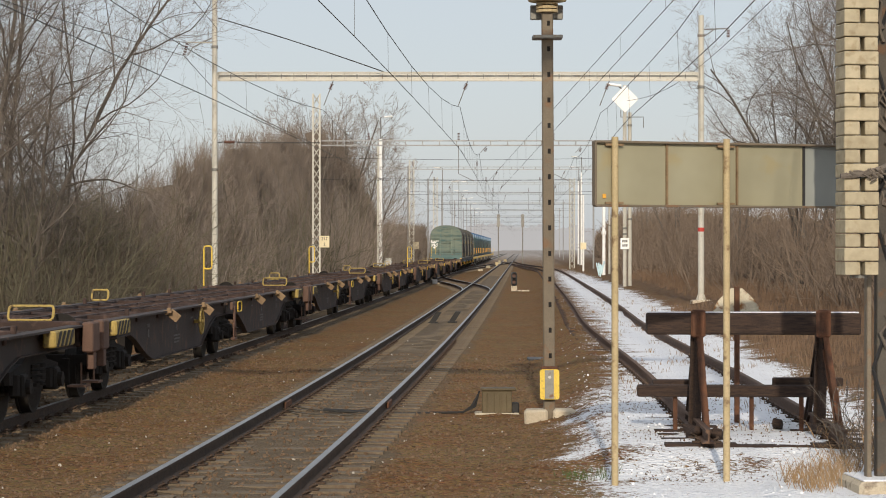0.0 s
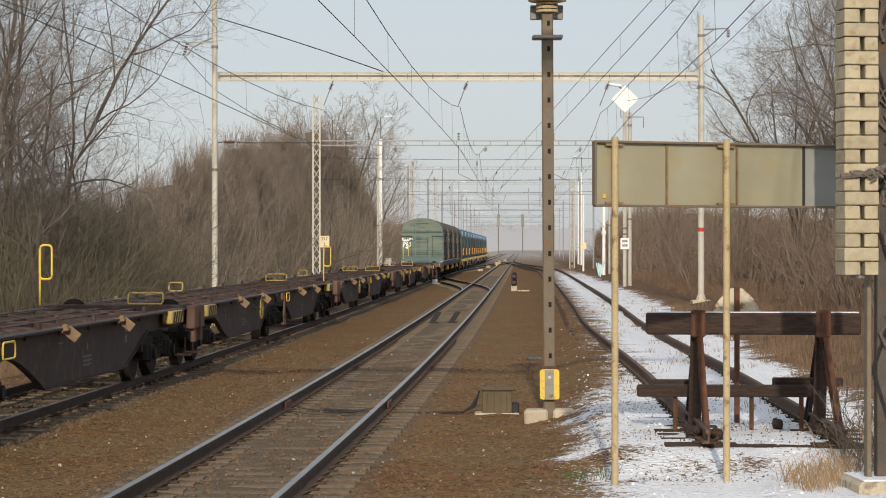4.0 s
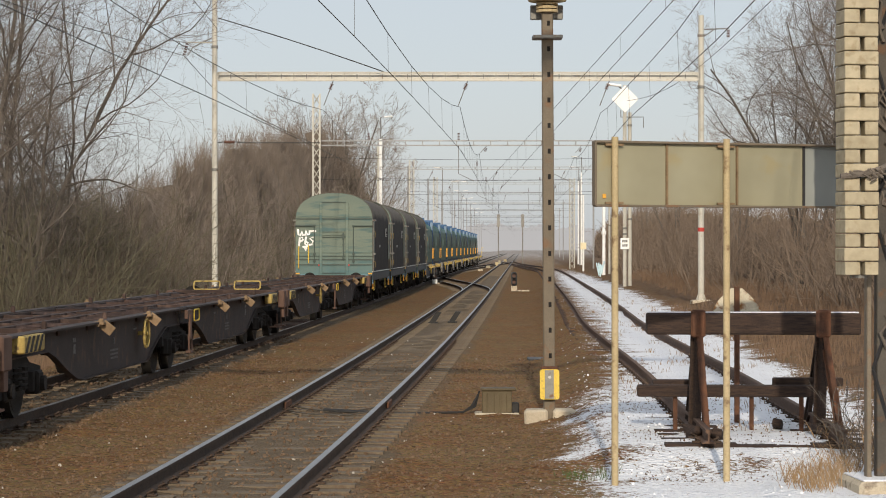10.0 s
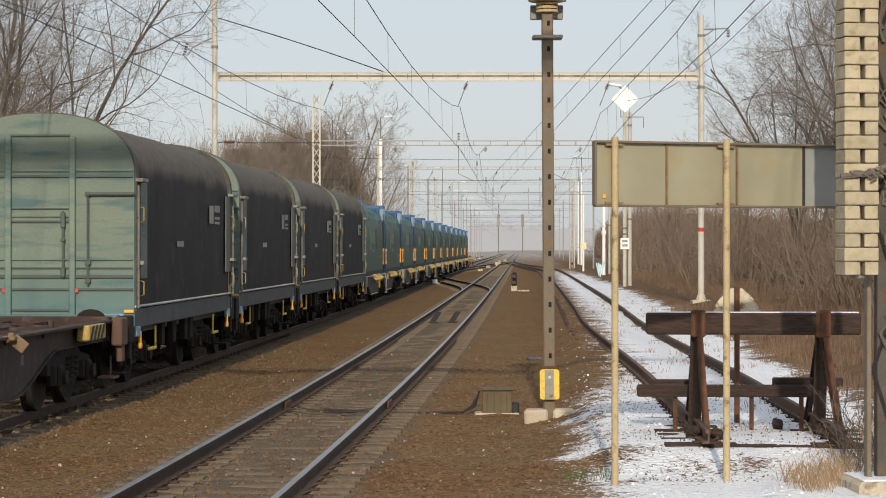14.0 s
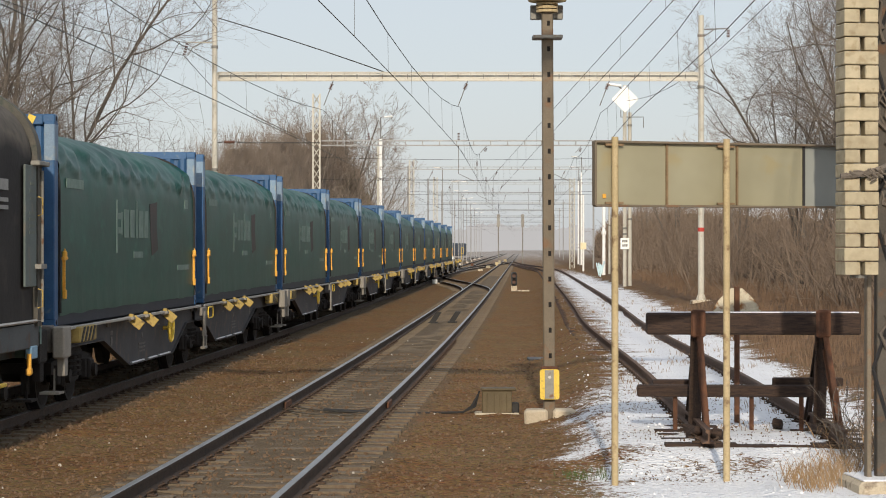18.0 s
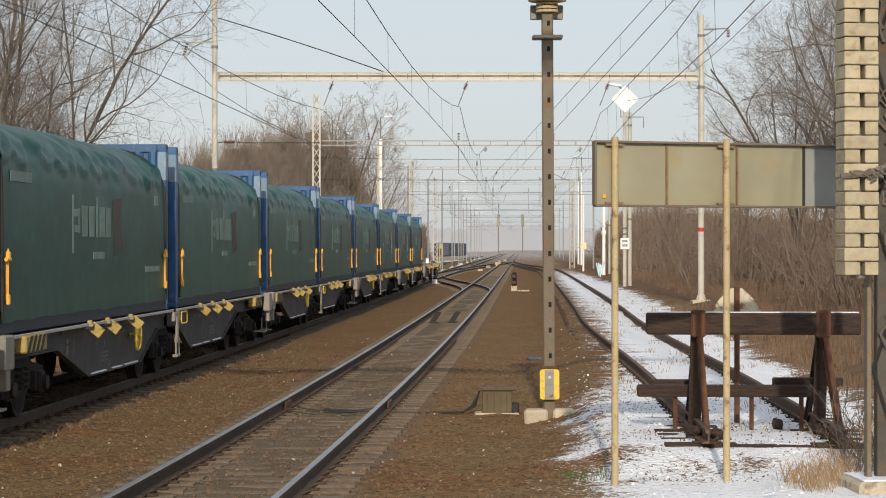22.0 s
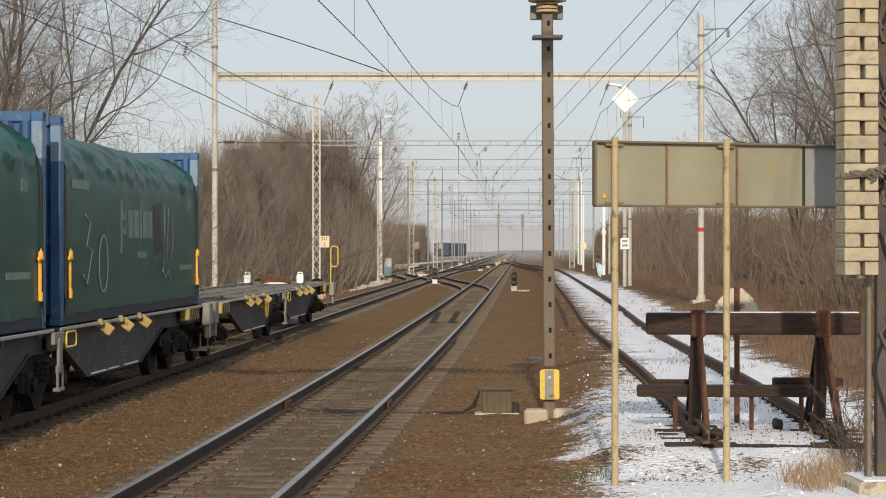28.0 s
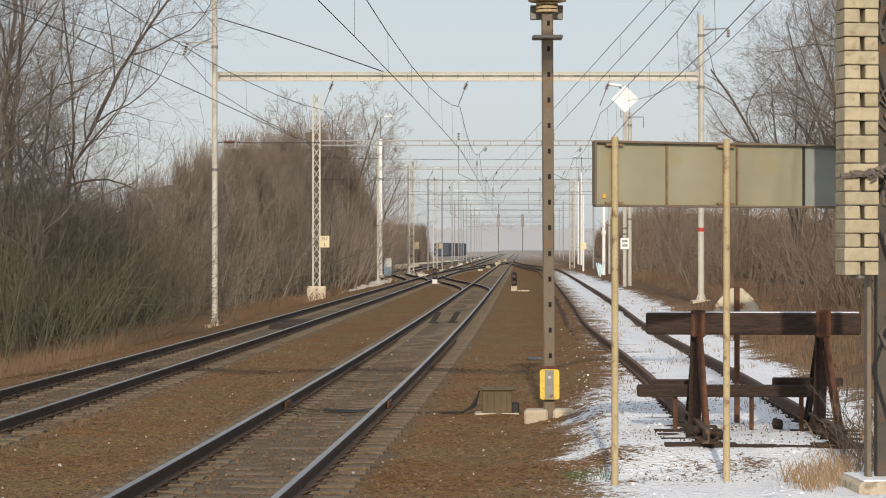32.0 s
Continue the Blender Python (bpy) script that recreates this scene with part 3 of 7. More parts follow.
def wheelset_mesh():
    g = Geo()
    g.cyl((-1.0, 0, 0), (1.0, 0, 0), 0.085, 10)
    for sx in (-1, 1):
        x = 0.715 * sx
        g.cyl((x, 0, 0), (x + 0.13 * sx, 0, 0), 0.46, 26, mi=1)
        g.cyl((x - 0.03 * sx, 0, 0), (x, 0, 0), 0.49, 26, mi=1)
        g.cyl((x + 0.13 * sx, 0, 0), (x + 0.135 * sx, 0, 0), 0.40, 22)
        g.cyl((x + 0.13 * sx, 0, 0), (x + 0.20 * sx, 0, 0), 0.13, 14)
    return mesh_of("wheelset", g, ["bogie", "tyre"], True)


def bogie_mesh():
    g = Geo()
    for sx in (-1, 1):
        x = 1.02 * sx
        g.prism([(-1.35, 0.50), (-1.35, 0.66), (-0.7, 0.74), (-0.45, 0.86), (0.45, 0.86), (0.7, 0.74), (1.35, 0.66), (1.35, 0.50), (0.6, 0.46), (0.4, 0.34), (-0.4, 0.34), (-0.6, 0.46)], x - 0.05, x + 0.05, "x")
        for y in (-0.9, 0.9):
            g.box(x + 0.06 * sx, y, 0.47, 0.20, 0.30, 0.30, c=0.03)
            g.cyl((x + 0.14 * sx, y, 0.46), (x + 0.22 * sx, y, 0.46), 0.10, 10)
            for k in (-0.2, 0.2):
                g.cyl((x + 0.05 * sx, y + k, 0.36), (x + 0.05 * sx, y + k, 0.62), 0.075, 8)
        for k in (-0.16, 0.16):
            for z in (0.42, 0.50, 0.58, 0.66):
                g.cyl((x + 0.07 * sx, k, z), (x + 0.07 * sx, k, z + 0.045), 0.085, 8)
    g.box(0, 0, 0.72, 2.1, 0.4, 0.22, c=0.03)
    for y in (-1.3, 1.3):
        g.box(0, y, 0.58, 2.0, 0.10, 0.14)
        for sx in (-1, 1):
            g.box(0.72 * sx, y * 0.5 + (0.75 if y > 0 else -0.75), 0.42, 0.10, 0.10, 0.36)
    return mesh_of("bogie", g, "bogie")


WHEELSET, BOGIE = wheelset_mesh(), bogie_mesh()


def add_bogie(wagon, y):
    b = part("bogie", BOGIE, None, wagon, "black bogie with coil springs", at=pose(0, y, 0))
    for k in (-0.9, 0.9):
        part("wheelset", WHEELSET, None, b, at=pose(0, k, 0.46))
    return b


def web_profile(L):
    """Half of an articulated platform's side girder: outline (y from the joint, z)."""
    top, bot = 1.13, 0.86
    p = [(0.15, top), (L - 0.35, top), (L - 0.35, bot)]
    if L < 14:           # the loaded wagons: a plain tapered girder
        return p + [(8.95, bot), (6.85, 0.38), (2.6, 0.38), (1.05, bot), (0.15, bot)]
    a0, a1, a2, a3 = 11.0, 8.2, 3.4, 1.5
    for i in range(7):
        q = i / 6
        p.append((a0 + (a1 - a0) * q, bot - 0.50 * (q ** 1.5 * (3 - 2 * q) if q < 1 else 1)))
    p.append((a2, 0.36))
    for i in range(1, 7):
        q = i / 6
        p.append((a2 + (a3 - a2) * q, bot - 0.50 * (1 - q) ** 1.3))
    p.append((0.15, bot))
    return p


def platform_parts(w, L, sgn, side, deck, flap, rng):
    """One platform of a wagon from the middle joint towards an end (sgn -1: towards the front)."""
    prof = [(y * sgn, z) for y, z in web_profile(L)]
    for sx, nm in ((-1, "side_girder"), (1, "side_girder")):
        g = Geo()
        g.prism(prof, 1.14 * sx - 0.01, 1.14 * sx + 0.01, "x")
        g.box(1.20 * sx, sgn * (L / 2 - 0.1), 1.135, 0.22, L - 0.5, 0.03)
        low = [(y * sgn, z) for y, z in web_profile(L)[2:]]
        for (ya, za), (yb, zb) in zip(low, low[1:]):
            g.add([(1.14 * sx - 0.05, ya, za), (1.14 * sx + 0.05, ya, za), (1.14 * sx + 0.05, yb, zb), (1.14 * sx - 0.05, yb, zb), (1.14 * sx - 0.05, ya, za - 0.02), (1.14 * sx + 0.05, ya, za - 0.02), (1.14 * sx + 0.05, yb, zb - 0.02), (1.14 * sx - 0.05, yb, zb - 0.02)], [(0, 1, 2, 3), (4, 7, 6, 5), (0, 4, 5, 1), (1, 5, 6, 2), (2, 6, 7, 3), (3, 7, 4, 0)])
        girder = part(nm, g, side, w)
        if L < 14:
            g = Geo()
            g.box(1.318 * sx, sgn * (L / 2 - 0.1), 1.137, 0.02, L - 0.6, 0.045, c=0.006)
            part("edge_strip", g, "galvanised", girder, "silvery strip along the top edge")
            for y0, y1 in ((2.9, 4.0), (4.25, 5.0), (5.5, 6.6)):
                g = Geo()
                g.box(1.172 * sx, sgn * (y0 + y1) / 2, 0.392, 0.04, y1 - y0, 0.022, c=0.008)
                part("snow_line", g, "snow", girder)
        # stencilled data on the girder, as plain bars
        g = Geo()
        for k, (y, z, sy) in enumerate(((0.42, 0.80, 0.10), (0.42, 0.66, 0.62), (0.42, 0.60, 0.62), (0.42, 0.54, 0.55), (0.30, 0.92, 0.30))):
            g.box(1.153 * sx, sgn * L * y, z, 0.006, sy, 0.10 if k == 0 else 0.028)
        tagged(part("stencil_bars", g, "stencil", w), kind="stuff")
        g = Geo()
        for z, sy, sz in ((0.93, 0.20, 0.06), (0.80, 0.16, 0.13)):
            g.box(1.153 * sx, sgn * L * 0.62, z, 0.006, sy, sz)
        part("label_plate", g, "stencil", w)
    g = Geo()
    for x, ww in ((-1.06, 0.10), (-0.30, 0.13), (0.30, 0.13), (1.06, 0.10)):
        g.box(x, sgn * (L / 2 - 0.1), 1.09, ww, L - 0.4, 0.09)
    n = int(L / 2.0)
    for i in range(n + 1):
        y = sgn * (0.35 + (L - 0.85) * i / n)
        g.box(0, y, 1.085, 2.36, 0.10 if i % 3 else 0.20, 0.10)
        if 0 < i < n and i % 3 == 1:
            for s in (-1, 1):
                g.tube([(1.0 * s, y, 1.10), (0.3 * s, y + sgn * 1.1, 1.10)], 0.04, 4)
    for i in range(n):
        y0, y1 = (0.35 + (L - 0.85) * (i + q) / n for q in (0.0, 1.0))
        s = 1 if i % 2 else -1
        g.tube([(-1.0 * s, sgn * y0, 1.08), (1.0 * s, sgn * y1, 1.08)], 0.05, 4)
    part("deck_frame", g, deck, w, "open frame of cross beams")
    # folding container spigots along both sides
    for y0 in (4.1, 8.0) if L > 14 else (2.9, 4.6, 6.1):
        y0 = sgn * (y0 + rng.uniform(-0.12, 0.12)) - (1.35 if L < 14 and sgn < 0 else 0)
        for sx in (-1, 1):
            g = Geo()
            g.box(0, 0, 0, 0.20, 0.04, 0.15, pose(1.40 * sx, y0, 1.06, 0, 38 * sx, 0), 0.008, mi=1)
            g.box(1.30 * sx, y0 - 0.06, 1.13, 0.16, 0.22, 0.05, c=0.01)
            g.cyl((1.30 * sx, y0 - 0.24, 1.10), (1.30 * sx, y0 + 0.24, 1.10), 0.022, 6)
            g.box(1.33 * sx, y0 - 0.12, 1.17, 0.07, 0.09, 0.06, c=0.015, mi=1)
            part("spigot", g, ["flap_rust" if flap == "flap_rust" else "grey_block", flap], w, "folded container spigot")
    for q in (0.22, 0.46, 0.74):
        for sx in (-1, 1):
            g = Geo()
            g.box(1.12 * sx, sgn * L * q, 1.19, 0.07, 0.07, 0.13, c=0.015)
            part("locating_pin", g, deck, w)


def striped_bolster(w, y, sx, paint="dull_yellow"):
    g = Geo()
    g.box(1.30 * sx, y, 1.03, 0.18, 1.15, 0.22, c=0.02)
    b = part("corner_bolster", g, paint, w, "yellow and black striped corner bolster")
    for k in range(4):
        g = Geo()
        q = y - 0.53 + k * 0.24
        g.prism([(q, 0.93), (q + 0.11, 0.93), (q + 0.31, 1.13), (q + 0.20, 1.13)], 1.388 * sx, 1.396 * sx, "x")
        part("warning_stripe", g, "black", b)


def wagon_end(w, y, sgn, block, deck):
    """Headstock, buffers, coupling hook and steps at a wagon's end; sgn points outwards."""
    g = Geo()
    g.box(0, y - sgn * 0.45, 1.02, 2.5, 0.26, 0.36, c=0.02)
    part("headstock", g, deck, w)
    for sx in (-1, 1):
        g = Geo()
        g.box(0, 0, 0, 0.16, 0.46, 0.42, pose(1.37 * sx, y - sgn * 0.42, 0.98), 0.02)
        g.box(1.38 * sx, y - sgn * 0.42, 0.66, 0.10, 0.20, 0.26, c=0.01)
        part("corner_step", g, block, w, "rusty corner plate with a step")
        g = Geo()
        g.cyl((0.875 * sx, y - sgn * 0.35, 1.06), (0.875 * sx, y - sgn * 0.12, 1.06), 0.12, 12)
        g.cyl((0.875 * sx, y - sgn * 0.14, 1.06), (0.875 * sx, y - sgn * 0.04, 1.06), 0.085, 12)
        g.cyl((0.875 * sx, y - sgn * 0.045, 1.06), (0.875 * sx, y - sgn * 0.005, 1.06), 0.24, 16)
        part("buffer", g, "bogie", w, smooth=True)
        g = Geo()
        g.cyl((1.25 * sx, y - sgn * 0.5, 0.28), (1.25 * sx, y - sgn * 0.5, 0.62), 0.015, 5)
        g.box(1.22 * sx, y - sgn * 0.5, 0.30, 0.26, 0.34, 0.03)
        part("foot_step", g, block, w)
    g = Geo()
    g.tube([(0, y - sgn * 0.3, 0.98), (0, y - sgn * 0.1, 0.94), (0.02, y - sgn * 0.02, 0.80), (0, y - sgn * 0.08, 0.62)], 0.045, 6)
    part("coupling", g, "bogie", w)


def rounded_loop(cx, cz, w, h, r=0.06, n=4):
    p = []
    for sx, sz, a0 in ((1, 1, 0), (-1, 1, 90), (-1, -1, 180), (1, -1, 270)):
        for i in range(n):
            a = radians(a0 + 90 * i / (n - 1))
            p.append((cx + sx * (w / 2 - r) + r * math.cos(a), cz + sz * (h / 2 - r) + r * math.sin(a)))
    return p


def flat_wagon(L, side, deck, block, flap, label, seed):
    """An articulated two-part container wagon on three bogies. Its origin is the joint."""
    rng = random.Random(seed)
    w = thing("container_wagon", label, "wagon")
    for sgn in (-1, 1):
        platform_parts(w, L, sgn, side, deck, flap, rng)
        for sx in (-1, 1):
            striped_bolster(w, sgn * (L - 2.1), sx)
        wagon_end(w, sgn * L, sgn, block, deck)
        add_bogie(w, sgn * (L - 2.5))
    add_bogie(w, 0)
    for sx in (-1, 1):
        g = Geo()
        g.box(1.34 * sx, -0.05, 1.03, 0.06, 0.62, 0.16, c=0.01)
        g.box(1.37 * sx, -0.08, 0.80, 0.04, 0.20, 0.46, c=0.01)
        for y in (-0.20, 0.08):
            g.box(1.37 * sx, y, 0.50, 0.03, 0.07, 0.32, c=0.008)
        g.box(1.365 * sx, -0.06, 0.62, 0.04, 0.34, 0.10, c=0.008)
        g.box(1.355 * sx, -0.06, 0.35, 0.09, 0.34, 0.05, c=0.008)
        part("joint_step", g, block, w, "hanging step plate at the joint")
        g = Geo()
        g.loop_tube([(1.40 * sx, 0.50 + y, z) for y, z in rounded_loop(0, 1.0, 0.60, 0.20, 0.05)], 0.014, 5)
        part("side_handle", g, "yellow", w, "yellow handle at the joint")
        if sx < 0:
            continue
        yw = -4.2 if L > 14 else -3.5
        g = Geo()
        g.loop_tube([(1.30 * sx, yw + 0.23 * math.cos(6.2832 * i / 16), 0.84 + 0.23 * math.sin(6.2832 * i / 16)) for i in range(16)], 0.025, 5)
        for a in range(3):
            c, s = 0.22 * math.cos(a * 1.0472), 0.22 * math.sin(a * 1.0472)
            g.tube([(1.29 * sx, yw - c, 0.84 - s), (1.29 * sx, yw + c, 0.84 + s)], 0.014, 4)
        g.cyl((1.16 * sx, yw, 0.84), (1.33 * sx, yw, 0.84), 0.035, 7)
        part("brake_wheel", g, "dull_yellow" if L > 14 else "yellow", w, "yellow hand brake wheel")
    return w


def folded_rail(w, x, y, width=0.64):
    """A low hoop that leans across the deck."""
    g = Geo()
    g.loop_tube([(x + q, y + (z - 1.2) * 0.5, z) for q, z in rounded_loop(0, 1.31, width, 0.20, 0.05)], 0.02, 5)
    part("folded_rail", g, "dull_yellow", w, "low folded yellow hoop rail")


def end_handrail(w, y, x=1.15):
    g = Geo()
    g.loop_tube([(x + q, y, z) for q, z in rounded_loop(0, 1.97, 0.22, 0.62, 0.07)], 0.022, 5)
    g.cyl((x - 0.11, y, 1.1), (x - 0.11, y, 1.74), 0.02, 6)
    part("end_handrail", g, "yellow", w, "upright yellow hoop handrail at the wagon end")


FLAT_L, CONT_L, COIL_L = 14.8, 13.2, 12.04
U_END = 209.9            # coupling between the last empty flat wagon and the coil wagons, at the start
U_CONT = U_END + 4 * COIL_L + 0.5

flats = []
first = flat_wagon(FLAT_L, "flat_side", "flat_deck", "end_block", "flap_rust", "empty rust-brown container flat wagon, open frame deck", 3)
tagged(first, group="empty flat wagons")
for k in range(8):
    u = U_END - FLAT_L * (2 * k + 1)
    w = first if k == 0 else copy_thing(first, train_pose(u, 0))
    w.matrix_basis = train_pose(u, 0)
    flats.append(w)
    TRAIN.append((w, u, 0, 0))
for k, x in ((1, -0.5), (1, 0.5), (2, -0.5), (2, 0.5), (3, -0.5), (4, 0.5), (5, 0.5), (6, 0.5)):
    folded_rail(flats[k], x, FLAT_L - 0.4)
for k in (2, 3, 4, 5):
    folded_rail(flats[k], -0.88, -3.0, 0.32)
for k, x in ((3, 1.1), (4, -1.33), (5, -1.33)):
    end_handrail(flats[k], FLAT_L - 0.35, x)


# covered coil wagons
def arch(half, spring, top, z0, n=16):
    """Outline of a rounded hood: (x, z)."""
    p = [(half, z0), (half, spring)]
    for i in range(1, n):
        a = math.pi * i / n
        p.append((half * math.copysign(abs(math.cos(a)) ** 0.86, math.cos(a)), spring + (top - spring) * math.sin(a) ** 0.86))
    return p + [(-half, spring), (-half, z0)]


def coil_wagon():
    w = thing("coil_wagon", "covered coil wagon with black tarpaulin hood and green end", "wagon")
    hb = 5.42
    # tarpaulin hood with shallow hoops
    prof = arch(1.43, 3.30, 4.26, 1.30, 22)
    g, rows = Geo(), []
    n = 49
    for i in range(n):
        y = -hb + 0.35 + (2 * hb - 0.7) * i / (n - 1)
        sag = 0.006 * math.sin(y * 2.1) + 0.012 * noise.noise((y * 1.2, 3, 1))
        rows.append([(x * (1 + (sag if z > 1.4 else 0)), y, z + (sag * 1.2 if z > 3 else 0) + 0.012 * noise.noise((x * 3, y * 2, z * 3))) for x, z in prof])
    m = len(prof)
    g.v = [q for r in rows for q in r]
    g.f = [(i * m + k, i * m + k + 1, (i + 1) * m + k + 1, (i + 1) * m + k) for i in range(n - 1) for k in range(m - 1)]
    g.mi = [0] * len(g.f)
    part("tarpaulin_hood", g, "tarp_black", w, "dusty black tarpaulin hood", smooth=True)
    for sgn in (-1, 1):
        g = Geo()
        g.prism(arch(1.46, 3.30, 4.31, 1.02, 22), sgn * hb - 0.03, sgn * hb + 0.03, "y")
        e = part("end_wall", g, "coil_green", w, "grey-green steel end wall with ribs")
        yo = sgn * (hb + 0.05)
        g = Geo()
        for x in (-0.50, 0.50):
            g.box(x, yo, 2.50, 0.10, 0.10, 2.9, c=0.015)
        part("upright_rib", g, "coil_green", e)
        for z, x0, x1, h in ((3.97, -0.46, 0.46, 0.03), (3.34, -1.44, 1.44, 0.035), (2.64, -0.46, 0.46, 0.03), (2.84, -0.46, 0.46, 0.015), (1.92, -1.44, 1.44, 0.02), (1.79, -1.44, 1.44, 0.05), (1.59, -1.44, 1.44, 0.035), (1.27, -0.46, 0.46, 0.03)):
            g = Geo()
            g.box((x0 + x1) / 2, yo - sgn * 0.01, z, x1 - x0, 0.05, h)
            part("crossbar", g, "coil_bar", e)
        for z, x0, x1 in ((3.42, -1.44, 1.44), (2.05, -1.44, 1.44), (2.72, -0.46, 0.46)):
            g = Geo()
            g.box((x0 + x1) / 2, yo - sgn * 0.012, z, x1 - x0, 0.04, 0.035, c=0.01)
            part("pressed_ledge", g, "coil_green", e)
        for sx in (-1, 1):
            g = Geo()
            g.cyl((0.74 * sx, yo + sgn * 0.03, 3.06), (1.47 * sx, yo + sgn * 0.03, 3.06), 0.03, 8)
            g.cyl((0.745 * sx, yo + sgn * 0.03, 1.65), (0.745 * sx, yo + sgn * 0.03, 3.09), 0.02, 6)
            for z in (1.72, 2.0, 3.06):
                g.box(0.745 * sx, yo + sgn * 0.02, z, 0.09, 0.06, 0.07, c=0.01)
            part("locking_bar", g, "coil_bar", e)
            g = Geo()
            g.box(0.56 * sx, yo + sgn * 0.012, 1.57, 0.07, 0.03, 0.07, c=0.008)
            part("marker_square", g, "red", e, "small red marker square")
            g = Geo()
            g.box(1.38 * sx, yo, 1.25, 0.15, 0.05, 0.05, c=0.008)
            part("corner_marker", g, "orange", e)
            g = Geo()
            g.box(1.0 * sx, yo - sgn * 0.01, 1.13, 0.60, 0.05, 0.16, c=0.01)
            part("base_panel", g, "light_blue", e, "light blue plate at the foot of the end wall")
        g = Geo()
        g.cyl((0.36, yo + sgn * 0.04, 1.77), (0.36, yo + sgn * 0.04, 2.80), 0.02, 6)
        for z, h in ((2.66, 0.24), (2.35, 0.05), (1.85, 0.14)):
            g.box(0.36, yo + sgn * 0.04, z, 0.07, 0.06, h, c=0.01)
        part("lever", g, "coil_bar", e)
        for x, za, zc in ((-1.34, 1.44, 2.28), (-0.965, 1.64, 2.33)):
            g = Geo()
            g.tube([(x, yo, za), (x, yo + sgn * 0.07, za + 0.03), (x, yo + sgn * 0.07, zc - 0.03), (x, yo, zc)], 0.022, 6)
            part("hand_grip", g, "yellow", e, "yellow hand grip")
        g = Geo()
        for k in range(11):
            if k not in (4,):
                g.box(-0.40 + k * 0.066, sgn * (hb + 0.033), 2.20, 0.035, 0.006, 0.06)
        part("lettering_bars", g, "faded_print", e)
        # pale arch frame where the hood meets the leading end
        g = Geo()
        outer, inner = arch(1.48, 3.30, 4.33, 1.25, 22), arch(1.40, 3.30, 4.22, 1.25, 22)
        ya, yb = sgn * (hb - 0.04), sgn * (hb - 0.26)
        k = len(outer)
        g.v = [(x, ya, z) for x, z in outer] + [(x, yb, z) for x, z in outer] + [(x, ya, z) for x, z in inner] + [(x, yb, z) for x, z in inner]
        for i in range(k - 1):
            g.f += [(i, i + 1, k + i + 1, k + i), (2 * k + i, 3 * k + i, 3 * k + i + 1, 2 * k + i + 1), (i, 2 * k + i, 2 * k + i + 1, i + 1), (k + i, k + i + 1, 3 * k + i + 1, 3 * k + i)]
        g.mi = [0] * len(g.f)
        part("arch_frame", g, "hood_seam", w, "dusty grey-brown arch seam of the hood", smooth=True)
        for sx in (-1, 1):
            g = Geo()
            g.box(1.475 * sx, sgn * (hb - 0.66), 2.50, 0.03, 0.58, 1.5, c=0.01)
            p = part("side_panel", g, "panel_teal", w, "grey-teal panel beside the hood's end")
            g = Geo()
            for j, (z, ww) in enumerate(((3.02, 0.2), (2.93, 0.26), (2.84, 0.22), (2.66, 0.3), (2.58, 0.3), (2.50, 0.24), (2.42, 0.3))):
                g.box(1.494 * sx, sgn * (hb - 0.62), z, 0.006, ww, 0.035)
            part("print_bars", g, "coil_frame", p)
            for z in (2.75, 1.60):
                g = Geo()
                g.tube([(1.49 * sx, sgn * (hb - 0.3), z - 0.12), (1.55 * sx, sgn * (hb - 0.3), z - 0.1), (1.55 * sx, sgn * (hb - 0.3), z + 0.1), (1.49 * sx, sgn * (hb - 0.3), z + 0.12)], 0.011, 5)
                part("grip", g, "dull_yellow", p)
            g = Geo()
            g.box(1.52 * sx, sgn * (hb - 0.30), 3.28, 0.12, 0.55, 0.06, c=0.01)
            g.box(1.52 * sx, sgn * (hb - 0.30), 2.0, 0.10, 0.30, 0.06)
            g.cyl((1.5 * sx, sgn * (hb - 0.1), 1.3), (1.5 * sx, sgn * (hb - 0.1), 3.2), 0.02, 6)
            part("roller_bracket", g, "steel_grey", w)
            g = Geo()
            g.box(1.42 * sx, sgn * (hb - 0.35), 0.93, 0.08, 0.34, 0.16, c=0.01)
            part("lifting_lug", g, "light_blue", w, "light blue lifting lug")
            g = Geo()
            g.cyl((1.44 * sx, sgn * (hb - 0.55), 0.66), (1.44 * sx, sgn * (hb - 0.55), 0.92), 0.03, 6)
            g.box(1.44 * sx, sgn * (hb - 0.55), 0.70, 0.07, 0.12, 0.10, c=0.02)
            part("uncoupling_handle", g, "orange", w)
            g = Geo()
            g.box(1.40 * sx, sgn * (hb - 1.9), 0.60, 0.05, 0.62, 0.05, c=0.012)
            g.cyl((1.40 * sx, sgn * (hb - 2.2), 0.58), (1.40 * sx, sgn * (hb - 2.2), 0.95), 0.018, 6)
            part("brake_lever", g, "yellow", w, "yellow brake changeover lever")
        wagon_end(w, sgn * COIL_L / 2, sgn, "bogie", "coil_green")
        add_bogie(w, sgn * 3.6)
    for sx in (-1, 1):
        g = Geo()
        g.box(1.40 * sx, 0, 1.13, 0.08, 2 * hb, 0.30, c=0.015)
        part("side_sill", g, "coil_sill", w, "grey side sill")
        g = Geo()
        g.tube([(1.46 * sx, -hb, 1.32), (1.46 * sx, hb, 1.32)], 0.022, 6)
        part("hem_rail", g, "galvanised", w)
        for y in (-1.6, -0.4, 0.9, 1.5):
            g = Geo()
            g.box(1.2 * sx, y, 0.78, 0.12, 0.34, 0.42, c=0.02)
            part("brake_unit", g, "bogie", w)
